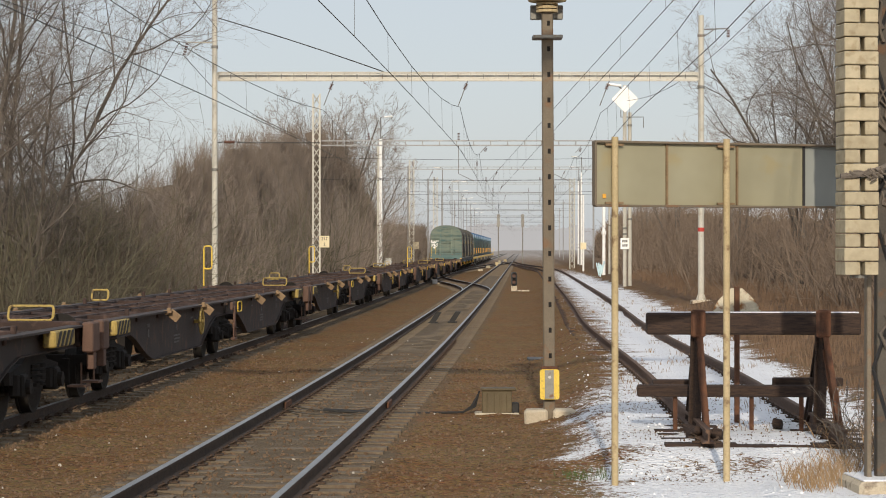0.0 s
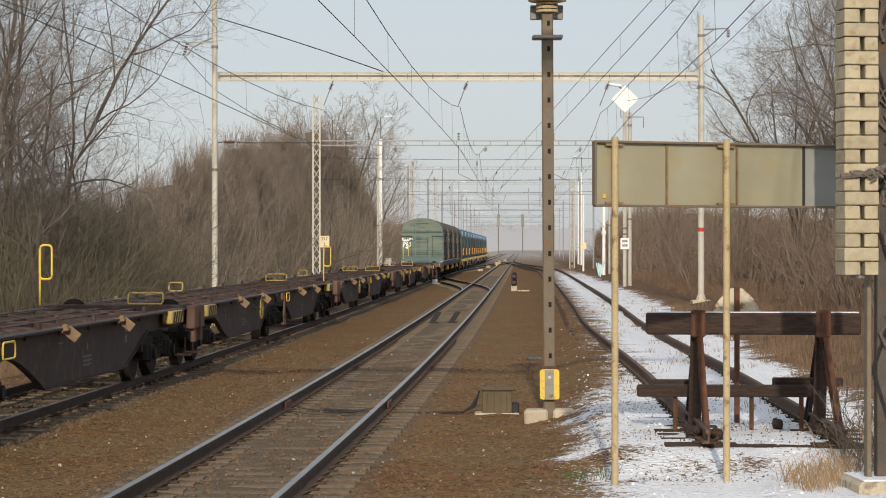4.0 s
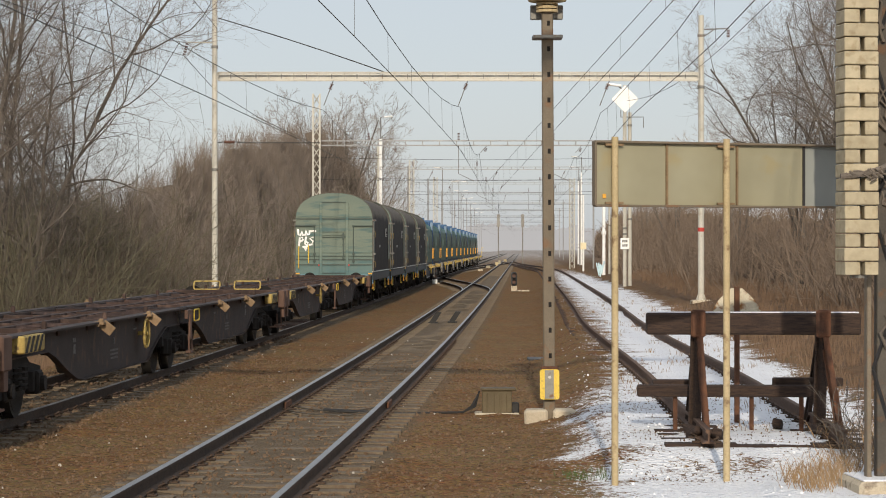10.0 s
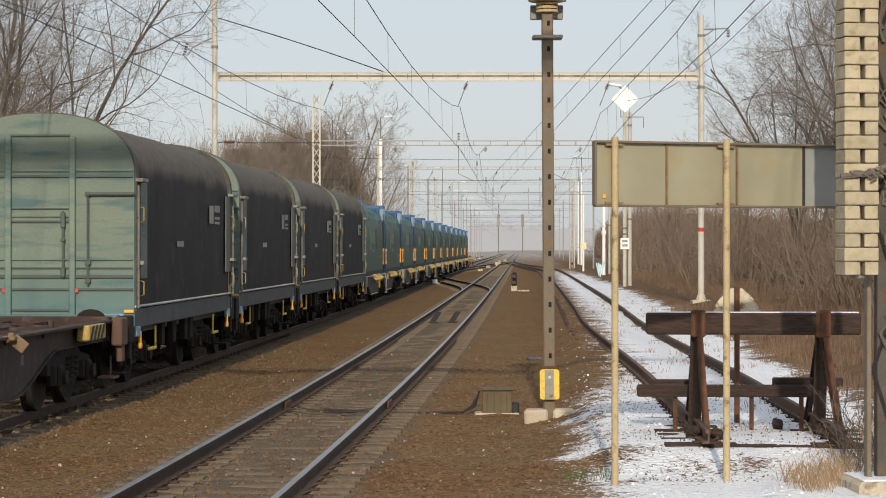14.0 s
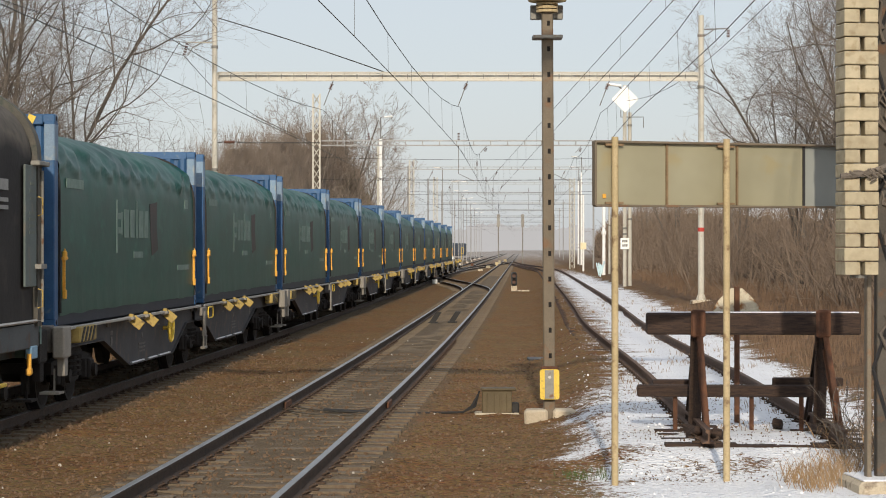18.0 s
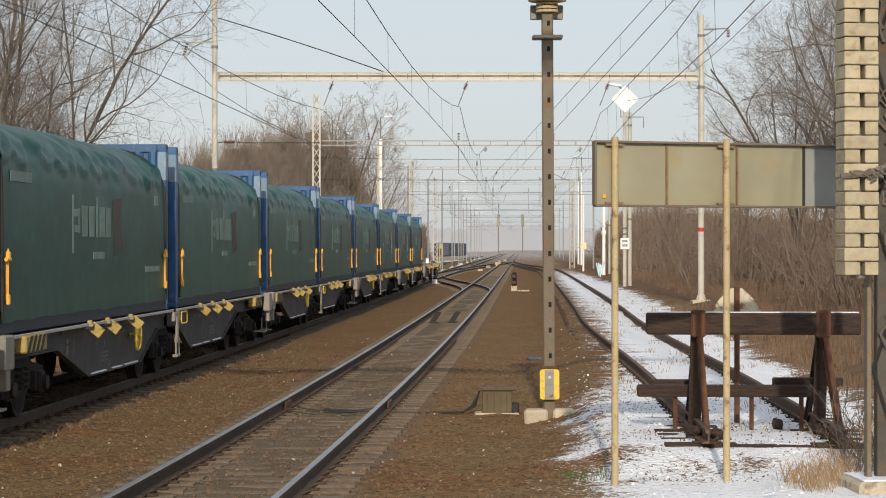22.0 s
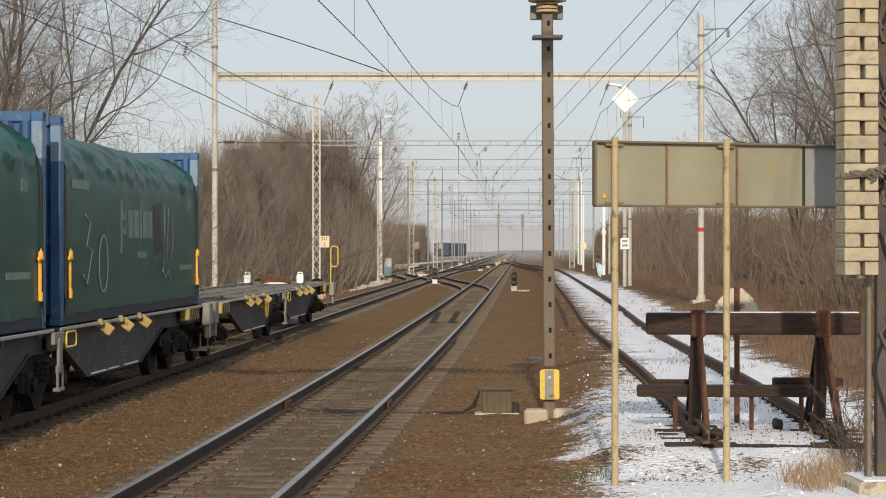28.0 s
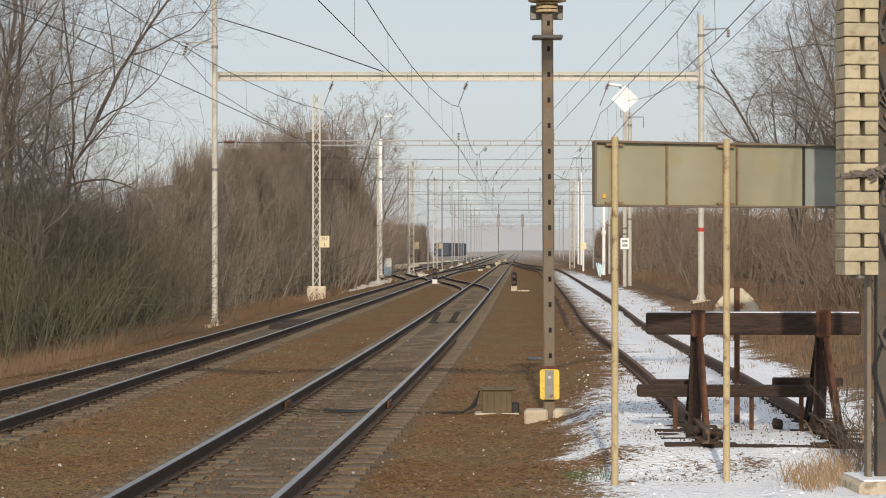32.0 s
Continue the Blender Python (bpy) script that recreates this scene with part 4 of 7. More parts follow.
    # worn white mark on the hood, as plain strokes and bars
    for sx in (-1, 1):
        for y0, z0, y1, z1, t in ((-0.55, 2.86, -0.10, 2.86, 0.34), (0.10, 2.98, 0.72, 2.98, 0.13), (0.10, 2.80, 0.72, 2.80, 0.05), (0.10, 2.71, 0.72, 2.71, 0.05), (3.0, 2.30, 3.7, 2.30, 0.10)):
            g = Geo()
            g.box(0, 0, 0, 0.006, math.hypot(y1 - y0, z1 - z0) + 0.03, t, pose(1.462 * sx, -hb + 8.4 + (y0 + y1) / 2 if y0 < 2 else -hb + y0 + 1.4, (z0 + z1) / 2, math.degrees(math.atan2(z1 - z0, y1 - y0)), 0, 0))
            part("worn_mark", g, "worn_white", w)
    g = Geo()
    g.box(0, 0, 1.0, 2.3, 2 * hb - 0.2, 0.30)
    part("floor", g, "coil_sill", w)
    return w


coils = []
first_coil = coil_wagon()
tagged(first_coil, group="coil wagons")
for k in range(4):
    u = U_END + COIL_L * (k + 0.5)
    w = first_coil if k == 0 else copy_thing(first_coil, train_pose(u, 0))
    w.matrix_basis = train_pose(u, 0)
    coils.append(w)
    TRAIN.append((w, u, 0, 0))
# sprayed white marks on the first end wall
for stroke in (((-1.38, 2.95), (-1.36, 2.74), (-1.28, 2.70), (-1.22, 2.86), (-1.18, 2.71), (-1.10, 2.72), (-1.07, 2.88), (-1.02, 2.73), (-0.95, 2.74), (-0.92, 2.88), (-0.85, 2.86), (-0.78, 2.88), (-0.68, 2.86)),
               ((-1.34, 2.30), (-1.30, 2.62), (-1.20, 2.63), (-1.16, 2.55), (-1.30, 2.46)),
               ((-1.06, 2.66), (-1.11, 2.38), (-1.04, 2.33), (-0.98, 2.42), (-1.09, 2.48)),
               ((-0.78, 2.64), (-0.92, 2.59), (-0.80, 2.48), (-0.84, 2.36), (-0.97, 2.34)),
               ((-1.20, 2.26), (-0.98, 2.29)), ((-1.14, 2.20), (-1.02, 2.21)), ((-1.10, 2.14), (-1.06, 2.15))):
    g = Geo()
    g.tube([(x, 0, z) for x, z in stroke], 0.038, 8)
    g.v = [(x, -5.457 + y * 0.12, z) for x, y, z in g.v]
    part("sprayed_stroke", g, "graffiti", coils[0], "stroke of white sprayed graffiti")

# container wagons and their green curtain containers
cont_wagons = []
first_cw = flat_wagon(CONT_L, "grey_side", "grey_deck", "grey_block", "dull_yellow", "dark grey articulated container wagon carrying two containers", 8)
tagged(first_cw, group="container wagons")
for k in range(7):
    u = U_CONT + CONT_L * (2 * k + 1)
    w = first_cw if k == 0 else copy_thing(first_cw, train_pose(u, 0))
    w.matrix_basis = train_pose(u, 0)
    cont_wagons.append(w)
    TRAIN.append((w, u, 0, 0))
tagged(cont_wagons[6], "dark grey articulated container wagon running empty at the tail")
end_handrail(cont_wagons[6], CONT_L - 0.1, 1.42)


def container():
    c = thing("curtain_container", "blue-framed container with a dark green tarpaulin curtain", "container")
    hl, hw, z0, z1 = 6.095, 1.25, 1.17, 4.02
    prof = []
    for i in range(31):
        a = math.pi / 2 * i / 30
        prof.append((hw - 1.02 + 1.02 * math.cos(a) ** 0.92, z1 - 0.10 - 0.88 + 0.88 * math.sin(a) ** 0.92))
    prof = [(hw + 0.012, z0 + 0.17), (hw + 0.01, z0 + 0.45), (hw + 0.004, z0 + 0.8), (hw + 0.006, z0 + 1.3), (hw + 0.004, z0 + 1.6), (hw + 0.002, z0 + 1.78)] + prof
    prof = prof + [(-x, z) for x, z in reversed(prof)]
    g, rows, n = Geo(), [], 85
    for i in range(n):
        y = -hl + 0.30 + (2 * hl - 0.6) * i / (n - 1)
        r = []
        for x, z in prof:
            k = min(max(0.0, (z - 2.8) / 0.8), 1.0)
            crease = abs(noise.noise((y * 1.1 + x * 0.9, x * 1.0 + z, 5)))
            fold = k * (0.05 * (0.25 - crease) + 0.035 * noise.noise((y * 1.6, x * 2.5, 2))) + 0.014 * noise.noise((y * 0.6, z * 1.6, 8))
            # slack swags with rounded lower edges hang over the shoulder
            for row, (zc, width, amp) in enumerate(((3.40, 0.80, 0.075), (3.62, 0.62, 0.06))):
                u = y / width + 0.37 * row + math.copysign(0.2, x) + 1.3 * noise.noise((y * 0.45, row, 6))
                low = zc + 0.10 * noise.noise((math.floor(u) * 1.7, row, 9)) - 0.20 * abs(math.sin(math.pi * u)) ** 0.6
                up = (z - low) / 0.08
                fold += amp * (0.7 + 0.8 * noise.noise((math.floor(u) * 2.3, row, 1))) * min(max(up, 0.0), 1.0) * max(0.0, 1 - max(up - 1, 0.0) / 4)
            hem = max(0.0, (1.9 - z) / 0.4) * 0.02 * noise.noise((y * 1.7, z * 2, 4))
            r.append((x * (1 + 0.55 * fold) + math.copysign(hem, x), y, z + 0.8 * fold - (0.06 * abs(noise.noise((y * 0.8, 7, 3))) if z < 1.6 else 0)))
        rows.append(r)
    m = len(prof)
    g.v = [q for r in rows for q in r]
    g.f = [(i * m + k, i * m + k + 1, (i + 1) * m + k + 1, (i + 1) * m + k) for i in range(n - 1) for k in range(m - 1)]
    g.mi = [0] * len(g.f)
    part("tarpaulin", g, "tarp_green", c, "dark green wrinkled tarpaulin", smooth=True)
    for y in (-hl + 0.28, hl - 0.28):
        g = Geo()
        g.tube([(x * 1.008, y, z + 0.01) for x, z in prof], 0.022, 5)
        part("edge_rope", g, "black", c, "black edge rope of the tarpaulin")
    g = Geo()
    g.box(0, 0, z0 + 0.10, 2 * hw - 0.04, 2 * hl - 0.3, 0.16)
    for sx in (-1, 1):
        g.box((hw - 0.05) * sx, 0, z0 + 0.13, 0.10, 2 * hl - 0.3, 0.26, c=0.015)
    part("base_frame", g, "navy", c, "navy steel base frame")
    for sgn in (-1, 1):
        g = Geo()
        n = 34
        zig = [(-hw + 0.12 + (2 * hw - 0.24) * i / n, sgn * (hl - 0.10) + (0.03 if (i // 2) % 2 else -0.03)) for i in range(n + 1)]
        g.prism(zig + [(x, y - sgn * 0.05) for x, y in reversed(zig)], z0 + 0.15, z1 - 0.12, "z")
        e = part("end_wall", g, "blue_paint", c, "blue corrugated end wall")
        g = Geo()
        g.box(0, sgn * (hl - 0.09), z1 - 0.07, 2 * hw - 0.3, 0.16, 0.14, c=0.01)
        part("top_rail", g, "blue_paint", e)
        g = Geo()
        for i in range(10):
            g.box(0, 0, 0, 0.10, 0.008, 0.12, pose(-0.95 + i * 0.21, sgn * (hl - 0.003), z1 - 0.07, 0, 25, 0))
        part("top_stripes", g, "yellow", e, "yellow warning stripes")
        g = Geo()
        for k, (x, z, ww) in enumerate(((0.55, 3.55, 0.34), (0.5, 3.42, 0.45), (0.62, 3.1, 0.14), (0.62, 2.85, 0.14), (0.62, 2.8, 0.2), (0.58, 2.6, 0.3))):
            g.box(x, sgn * (hl - 0.025), z, ww, 0.008, 0.07)
        part("marking_bars", g, "faded_print", e)
        for sx in (-1, 1):
            g = Geo()
            g.box((hw - 0.06) * sx, sgn * (hl - 0.11), (z0 + z1) / 2, 0.14, 0.24, z1 - z0 - 0.2, c=0.012)
            p = part("corner_post", g, "blue_paint", c, "blue corner post")
            g = Geo()
            g.box((hw - 0.06) * sx, sgn * (hl - 0.11), z1 - 0.38, 0.146, 0.246, 0.50, c=0.012)
            part("post_head", g, "post_top", p, "pale blue head of the post")
            for z in (z0 + 0.06, z1 - 0.06):
                g = Geo()
                g.box((hw - 0.07) * sx, sgn * (hl - 0.09), z, 0.17, 0.18, 0.12, c=0.015)
                g.cyl(((hw + 0.012) * sx, sgn * (hl - 0.09), z), ((hw + 0.018) * sx, sgn * (hl - 0.09), z), 0.035, 8, mi=1)
                part("corner_casting", g, ["blue_paint", "hole"], p)
            # tensioning strap
            ys = sgn * (hl - 0.46)
            g = Geo()
            g.box((hw + 0.03) * sx, ys, 1.86, 0.02, 0.03, 0.62)
            g.box((hw + 0.05) * sx, ys, 2.13, 0.06, 0.08, 0.12, c=0.015)
            g.cyl(((hw + 0.05) * sx, ys - 0.11, 2.09), ((hw + 0.05) * sx, ys + 0.11, 2.09), 0.026, 7)
            g.cyl(((hw + 0.05) * sx, ys, 1.58), ((hw + 0.05) * sx, ys, 2.22), 0.011, 6)
            g.box((hw + 0.05) * sx, ys, 1.60, 0.05, 0.07, 0.13, c=0.012)
            part("strap", g, "orange", c, "orange-yellow tensioning strap with ratchet")
    for sx in (-1, 1):
        # faded maker's mark as plain blocks, with its red square
        x = (hw + 0.010) * sx
        for k, (y, z, sy, sz) in enumerate(((-1.00, 2.56, 0.09, 0.74), (-0.80, 2.72, 0.28, 0.09), (-0.80, 2.50, 0.28, 0.09), (-0.70, 2.61, 0.09, 0.32), (-0.42, 2.61, 0.30, 0.40), (-0.05, 2.61, 0.28, 0.40), (0.24, 2.68, 0.10, 0.54), (0.52, 2.61, 0.30, 0.40), (0.86, 2.61, 0.26, 0.40))):
            g = Geo()
            g.box(x, (y * 1.35 - 0.35) * sx, z, 0.006, sy * 1.35, sz * 1.1, c=0.002)
            part("faded_print_bar", g, "faded_print", c)
        g = Geo()
        g.prism([(1.15, 2.95), (1.85, 3.0), (1.8, 2.6), (1.95, 2.2), (1.35, 2.1), (1.2, 2.5)], x - 0.003, x + 0.003, "x")
        g.v = [(q[0], q[1] * sx, q[2]) for q in g.v]
        part("faded_red_mark", g, "red_print", c)
        for y, z, sy, sz, dx in ((4.6, 1.88, 1.3, 0.09, 0.010), (4.9, 3.02, 0.34, 0.16, 0.012), (-4.8, 3.12, 1.15, 0.13, 0.014), (0.1, 2.12, 0.8, 0.10, 0.010)):
            g = Geo()
            g.box((hw + dx) * sx, y * sx, z, 0.008, sy, sz)
            part("print_bar", g, "faded_print", c)
    return c


containers = []
first_c = container()
tagged(first_c, group="green curtain containers")
for k in range(12):
    u = U_CONT + CONT_L * k + (6.66 if k % 2 == 0 else 6.54)
    c = first_c if k == 0 else copy_thing(first_c, train_pose(u, 0))
    c.matrix_basis = train_pose(u, 0)
    containers.append(c)
    TRAIN.append((c, u, 0, 0))
# thin white scrawls on the last curtains
for k, seed in ((9, 1), (10, 2), (11, 3)):
    rng = random.Random(seed)
    tagged(containers[k], "green curtain container with thin white scrawled graffiti")
    ring = [(0.28 * math.cos(6.4 * i / 14 + 1.2), 0.42 * math.sin(6.4 * i / 14 + 1.2)) for i in range(15)]
    zigzag = [(-0.35, 0.55), (-0.05, 0.45), (-0.28, 0.10), (0.05, 0.05), (-0.25, -0.45), (-0.45, -0.30)]
    hook = [(-0.30, -0.55), (-0.20, 0.60), (-0.02, -0.35), (0.10, 0.55), (0.16, -0.10), (0.34, -0.30), (0.52, 0.0), (0.46, 0.40)]
    tail = [(-0.4, -0.50), (-0.1, -0.62), (0.1, -0.52), (0.3, -0.66)]
    for strokes, y0, z0 in (((zigzag, ring), -4.1, 2.15), ((hook, tail), 2.3 + 0.4 * rng.random(), 2.35)):
        for n, pts in enumerate(strokes):
            g = Geo()
            g.tube([(0, y + 0.75 * n * (pts is ring), z - 0.15 * (pts is ring)) for y, z in pts], 0.016, 6)
            g.v = [(1.278 + x * 0.3, y0 + y * 1.2, z0 + z) for x, y, z in g.v]
            part("scrawl", g, "worn_white", containers[k], "thin white scrawl")

# loose things lying on the tail wagon
for dy, dx in ((11.9, -1.1), (11.9, 0.5)):
    g = Geo()
    g.prism(rounded_loop(0, 0.135, 0.20, 0.27, 0.045), -0.09, 0.09, "y")
    g.box(0, 0, 0.325, 0.14, 0.06, 0.025, c=0.008)
    for sx in (-1, 1):
        g.box(0.06 * sx, 0, 0.295, 0.025, 0.06, 0.06)
    g.cyl((0.07, -0.03, 0.27), (0.07, -0.03, 0.31), 0.022, 8)
    c = thing("canister", "white plastic canister standing on the wagon deck", "canister", g=g, material="canister", group="canisters", smooth=True)
    u = U_CONT + CONT_L * 13
    TRAIN.append((c, u + dy, dx, 1.165))
g = Geo()
g.box(0, 0, 0.11, 0.9, 0.06, 0.22, c=0.01)
c = thing("rusty_plate", "rusty orange steel plate standing on the wagon deck", "steel plate", g=g, material="rusty_steel")
TRAIN.append((c, U_CONT + CONT_L * 13 + 12.3, -0.3, 1.15))
g = Geo()
g.cyl((0, 0, 0), (0, 0, 0.03), 0.36, 24)
g.cyl((0, 0, 0.03), (0, 0, 0.045), 0.25, 24)
c = thing("snow_patch", "flat white patch of old snow on the wagon deck", "snow", g=g, material="snow")
TRAIN.append((c, U_CONT + CONT_L * 13 + 11.4, -0.2, 1.145))



# ---- masts, portals and wires ----
def round_mast(name, label, x, d, z0, z1, r, mat="paint_pale", group="", base=True):
    m = thing(name, label, "mast", pose(x, d, 0), group=group)
    g = Geo()
    g.cyl((0, 0, z0 - 0.2), (0, 0, z1), r, 14, r * 0.88)
    part("pole", g, mat, m, smooth=True)
    for q in (0.42, 0.75, 0.93):
        g = Geo()
        z = z0 + (z1 - z0) * q
        g.cyl((0, 0, z - 0.05), (0, 0, z + 0.05), r * 1.14, 14)
        part("clamp", g, "steel_grey", m)
    if base:
        g = Geo()
        g.box(0, 0, z0 - 0.15, r * 6.2, r * 6.2, 0.42, c=0.04)
        part("footing", g, "concrete", m)
        g = Geo()
        for a in range(4):
            g.prism([(r * 0.9, z0), (r * 2.2, z0), (r * 0.9, z0 + 0.35)], -0.012, 0.012, "y")
            g.v[-6:] = [tuple(Matrix.Rotation(a * 1.5708 + 0.78, 3, "Z") @ Vector(q)) for q in g.v[-6:]]
        part("foot_gusset", g, mat, m)
    return m


def lattice_mast(name, label, x, d, z0, z1, w, block_h, group="lattice masts"):
    m = thing(name, label, "mast", pose(x, d, 0, 0, 0, 2), group=group)
    for sx in (-1, 1):
        for sy in (-1, 1):
            g = Geo()
            g.box(sx * w / 2, sy * w / 2, (z0 + z1) / 2, 0.075, 0.075, z1 - z0)
            part("leg", g, "paint_pale", m)
    n = int((z1 - z0) / 0.55)
    step = (z1 - z0) / n
    g = Geo()
    g.tube([(w / 2, -w / 2, 0), (-w / 2, -w / 2, step)], 0.028, 4)
    bar = mesh_of("bracing_bar", g, "paint_pale")
    for side in range(4):
        for i in range(n):
            flip = pose(0, 0, z0 + step * i, 0, 0, 90 * side)
            part("bracing_bar", bar, None, m, at=flip if i % 2 else pose(0, 0, z0 + step * (i + 1), 0, 0, 90 * side) @ Matrix.Diagonal((1, 1, -1, 1)))
    if block_h:
        g = Geo()
        g.box(0, 0, z0 - block_h / 2, w + 0.62, w + 0.62, block_h, c=0.05)
        part("footing", g, "concrete", m, "weathered concrete footing block")
    return m


def insulator(g, a, b):
    a, b = Vector(a), Vector(b)
    for i in range(5):
        p = a + (b - a) * ((i + 0.5) / 5)
        g.cyl(p - (b - a) * 0.05, p + (b - a) * 0.05, 0.06, 8)


def portal(x0, x1, d, zb, hb, detail=True, mat="paint_pale"):
    p = thing("portal_beam", "pale steel catenary portal beam across the tracks", "beam", pose(0, d, 0), group="portal beams")
    for z in (zb - hb / 2, zb + hb / 2):
        for y in (-0.16, 0.16):
            g = Geo()
            g.box((x0 + x1) / 2, y, z, x1 - x0, 0.05, 0.05 if d < 150 else 0.035)
            part("chord", g, mat, p)
    g = Geo()
    n = max(4, int((x1 - x0) / 0.85))
    for i in range(n + 1):
        x = x0 + (x1 - x0) * i / n
        for y in (-0.16, 0.16):
            g.box(x, y, zb, 0.04, 0.02, hb)
    part("battens", g, mat, p)
    if d < 100:
        g = Geo()
        g.box((x0 + x1) / 2, 0.12, zb, x1 - x0, 0.02, hb - 0.08)
        part("web_plate", g, mat, p)
        for i in range(n):
            g = Geo()
            g.box(x0 + (x1 - x0) * (i + 0.5) / n, -0.10, zb, 0.03, 0.02, hb - 0.1)
            part("stiffener", g, "steel_grey", p)
    return p


def wire(name, label, pts, r=0.011):
    g = Geo()
    g.tube(pts, r, 4, False)
    return thing(name, label, "wire", g=g, material="wire", group="overhead wires")


# the near portal
round_mast("portal_mast", "tall pale round steel mast carrying the catenary portal beam", -7.98, 79, -0.5, 12.5, 0.105, group="portal masts")
m = round_mast("portal_mast", "pale round steel portal mast with a red band beside the siding", 9.02, 79, 0.35, 10.35, 0.112, group="portal masts")
g = Geo()
g.cyl((0, 0, 2.80), (0, 0, 2.94), 0.118, 14)
part("red_band", g, "red", m)
portal(-7.85, 8.9, 79, 8.22, 0.26)
# the portal nearest the viewer: its beam hangs above the view and throws its shadow across the tracks
portal(-11.4, 4.3, 22.9, 8.42, 0.34)
round_mast("portal_mast", "pale round steel mast carrying a portal beam by the camera", -11.55, 22.9, -0.9, 10.0, 0.11, group="portal masts")
# further portals: (distance, left end, right end, height)
for d, xl, xr, z in ((118, -6.4, 9.6, 7.7), (165, -4.6, 12, 8.05), (205, -3.0, 13.5, 8.1), (250, -1.5, 15, 8.3), (300, 0, 17, 8.2), (360, 2, 19, 8.2), (430, 4, 22, 8.2), (510, 6.5, 25, 8.2), (600, 9, 28, 8.2), (700, 12, 32, 8.2)):
    portal(xl, xr, d, z, 0.24 if d < 140 else 0.17, d < 150, "far_steel")
    for zw, drop in ((z - 0.75, 0.12), (z - 1.9, 0.05)) if d < 520 else ():
        wire("cross_span_wire", "thin cross-span wire between the portal masts", [(xl - 0.15 + (xr - xl + 0.3) * q / 8, d, zw - drop * math.sin(math.pi * q / 8)) for q in range(9)], 0.009 if d < 200 else 0.012)
    for x in (xl - 0.15, xr + 0.15):
        if d == 118 and x < 0:
            continue
        round_mast("portal_mast", "pale round steel catenary portal mast", x, d, -0.3, z + 1.6, 0.11 if d < 150 else 0.085, "paint_pale" if d < 190 else "far_steel", group="portal masts", base=d < 250)
lattice_mast("lattice_mast", "slender pale lattice mast on a tall concrete block", -6.55, 117, 0.25, 10.2, 0.35, 1.15)
lattice_mast("lattice_mast", "pale lattice mast beside the train's track", -2.85, 205, -0.2, 10.2, 0.42, 0)
lattice_mast("lattice_mast", "pale lattice mast beside the train's track", -0.9, 262, -0.2, 10.4, 0.45, 0)
lattice_mast("lattice_mast", "pale lattice mast beside the far yard", 13.7, 240, 0.0, 9.6, 0.5, 0)

# platform lamps: tall tube with a short arm and flat lamp head
def lamp_post(x, d, z0, z1, arm, label="tall white lamp post with a flat lamp head", r=0.12, mat="paint_white", twin=False):
    m = thing("lamp_post", label, "lamp post", pose(x, d, 0), group="lamp posts")
    g = Geo()
    g.cyl((0, 0, z0), (0, 0, z0 + (z1 - z0) * 0.86), r, 10, r * 0.75)
    part("pole", g, mat, m, smooth=True)
    g = Geo()
    zt = z0 + (z1 - z0) * 0.86
    g.tube([(0, 0, zt), (0.0, 0, z1 - 0.06), (arm * 0.5, 0, z1)], 0.045, 6)
    part("arm", g, "steel_grey", m)
    g = Geo()
    g.box(0, 0, 0, 0.75, 0.30, 0.13, pose(arm * 0.5 + math.copysign(0.35, arm), 0, z1 + 0.01, 0, -6 * math.copysign(1, arm), 0), 0.04)
    part("lamp_head", g, "paint_white", m, "white flat lamp head")
    if twin:
        g = Geo()
        g.box(0, 0, 0, 0.75, 0.30, 0.13, pose(-arm * 0.5 - math.copysign(0.35, arm), 0, z1 + 0.01, 0, 6 * math.copysign(1, arm), 0), 0.04)
        part("lamp_head", g, "paint_white", m, "white flat lamp head")
    g = Geo()
    g.box(0, 0, z0 + 0.05, 0.6, 0.6, 0.25, c=0.03)
    part("footing", g, "pale_stone", m)
    return m


lamp_post(-5.25, 190, -0.2, 13.25, 0.6, r=0.17)
lamp_post(15.3, 250, 0.0, 12.3, -0.8, "white lamp post beside the snowy siding", 0.09)
for k, (px, py, d) in enumerate(((783, 297, 235), (800, 321, 270), (812, 322, 300), (816, 338, 330), (826, 351, 370), (833, 360, 410), (840, 369, 460), (848, 376, 510))):
    z = 2.23 + (439 - py) * d / 4000
    lamp_post((px - 784) * d / 4000, d, -0.2, z, 0.6 if k % 2 else -0.6, "white lamp post along the far yard", 0.075, "far_steel", k > 1)
lamp_post((1030 - 784) * 255 / 4000, 262, 0, 11.6, -0.7, "white lamp post beside the snowy siding", 0.09)

# rhombus board on the lamp post mast by the siding
m = thing("rhombus_board", "white rhombus board on a tall pole, against the sky", "sign", pose(9.47, 117.8, 0))
g = Geo()
g.prism([(0, 9.98 + 0.72), (0.70, 9.98), (0, 9.98 - 0.72), (-0.70, 9.98)], -0.2, -0.17, "y")
part("board", g, "paint_white", m, "white square board standing on its corner")
g = Geo()
g.tube([(0, 0, 10.4), (-0.35, 0, 10.68)], 0.04, 6)
part("lamp_arm", g, "steel_grey", m)
g = Geo()
g.box(0, 0, 0, 0.75, 0.30, 0.13, pose(-0.55, 0, 10.72, 0, 7, 0), 0.04)
part("lamp_head", g, "paint_white", m, "white flat lamp head")
g = Geo()
g.cyl((0, 0, 0.2), (0, 0, 10.7), 0.10, 10)
part("pole", g, "paint_pale", m)
g = Geo()
g.tube([(-0.2, 0, 9.4), (-0.2, 0, 9.05), (0, 0, 9.05), (0.98, 0, 9.05), (0.98, 0, 8.5)], 0.025, 5)
part("bracket", g, "steel_grey", m)
g = Geo()
g.box(0, -0.14, 2.45, 0.46, 0.03, 0.58, c=0.01)
b = part("plate", g, "paint_white", m, "small white number plate board")
g = Geo()
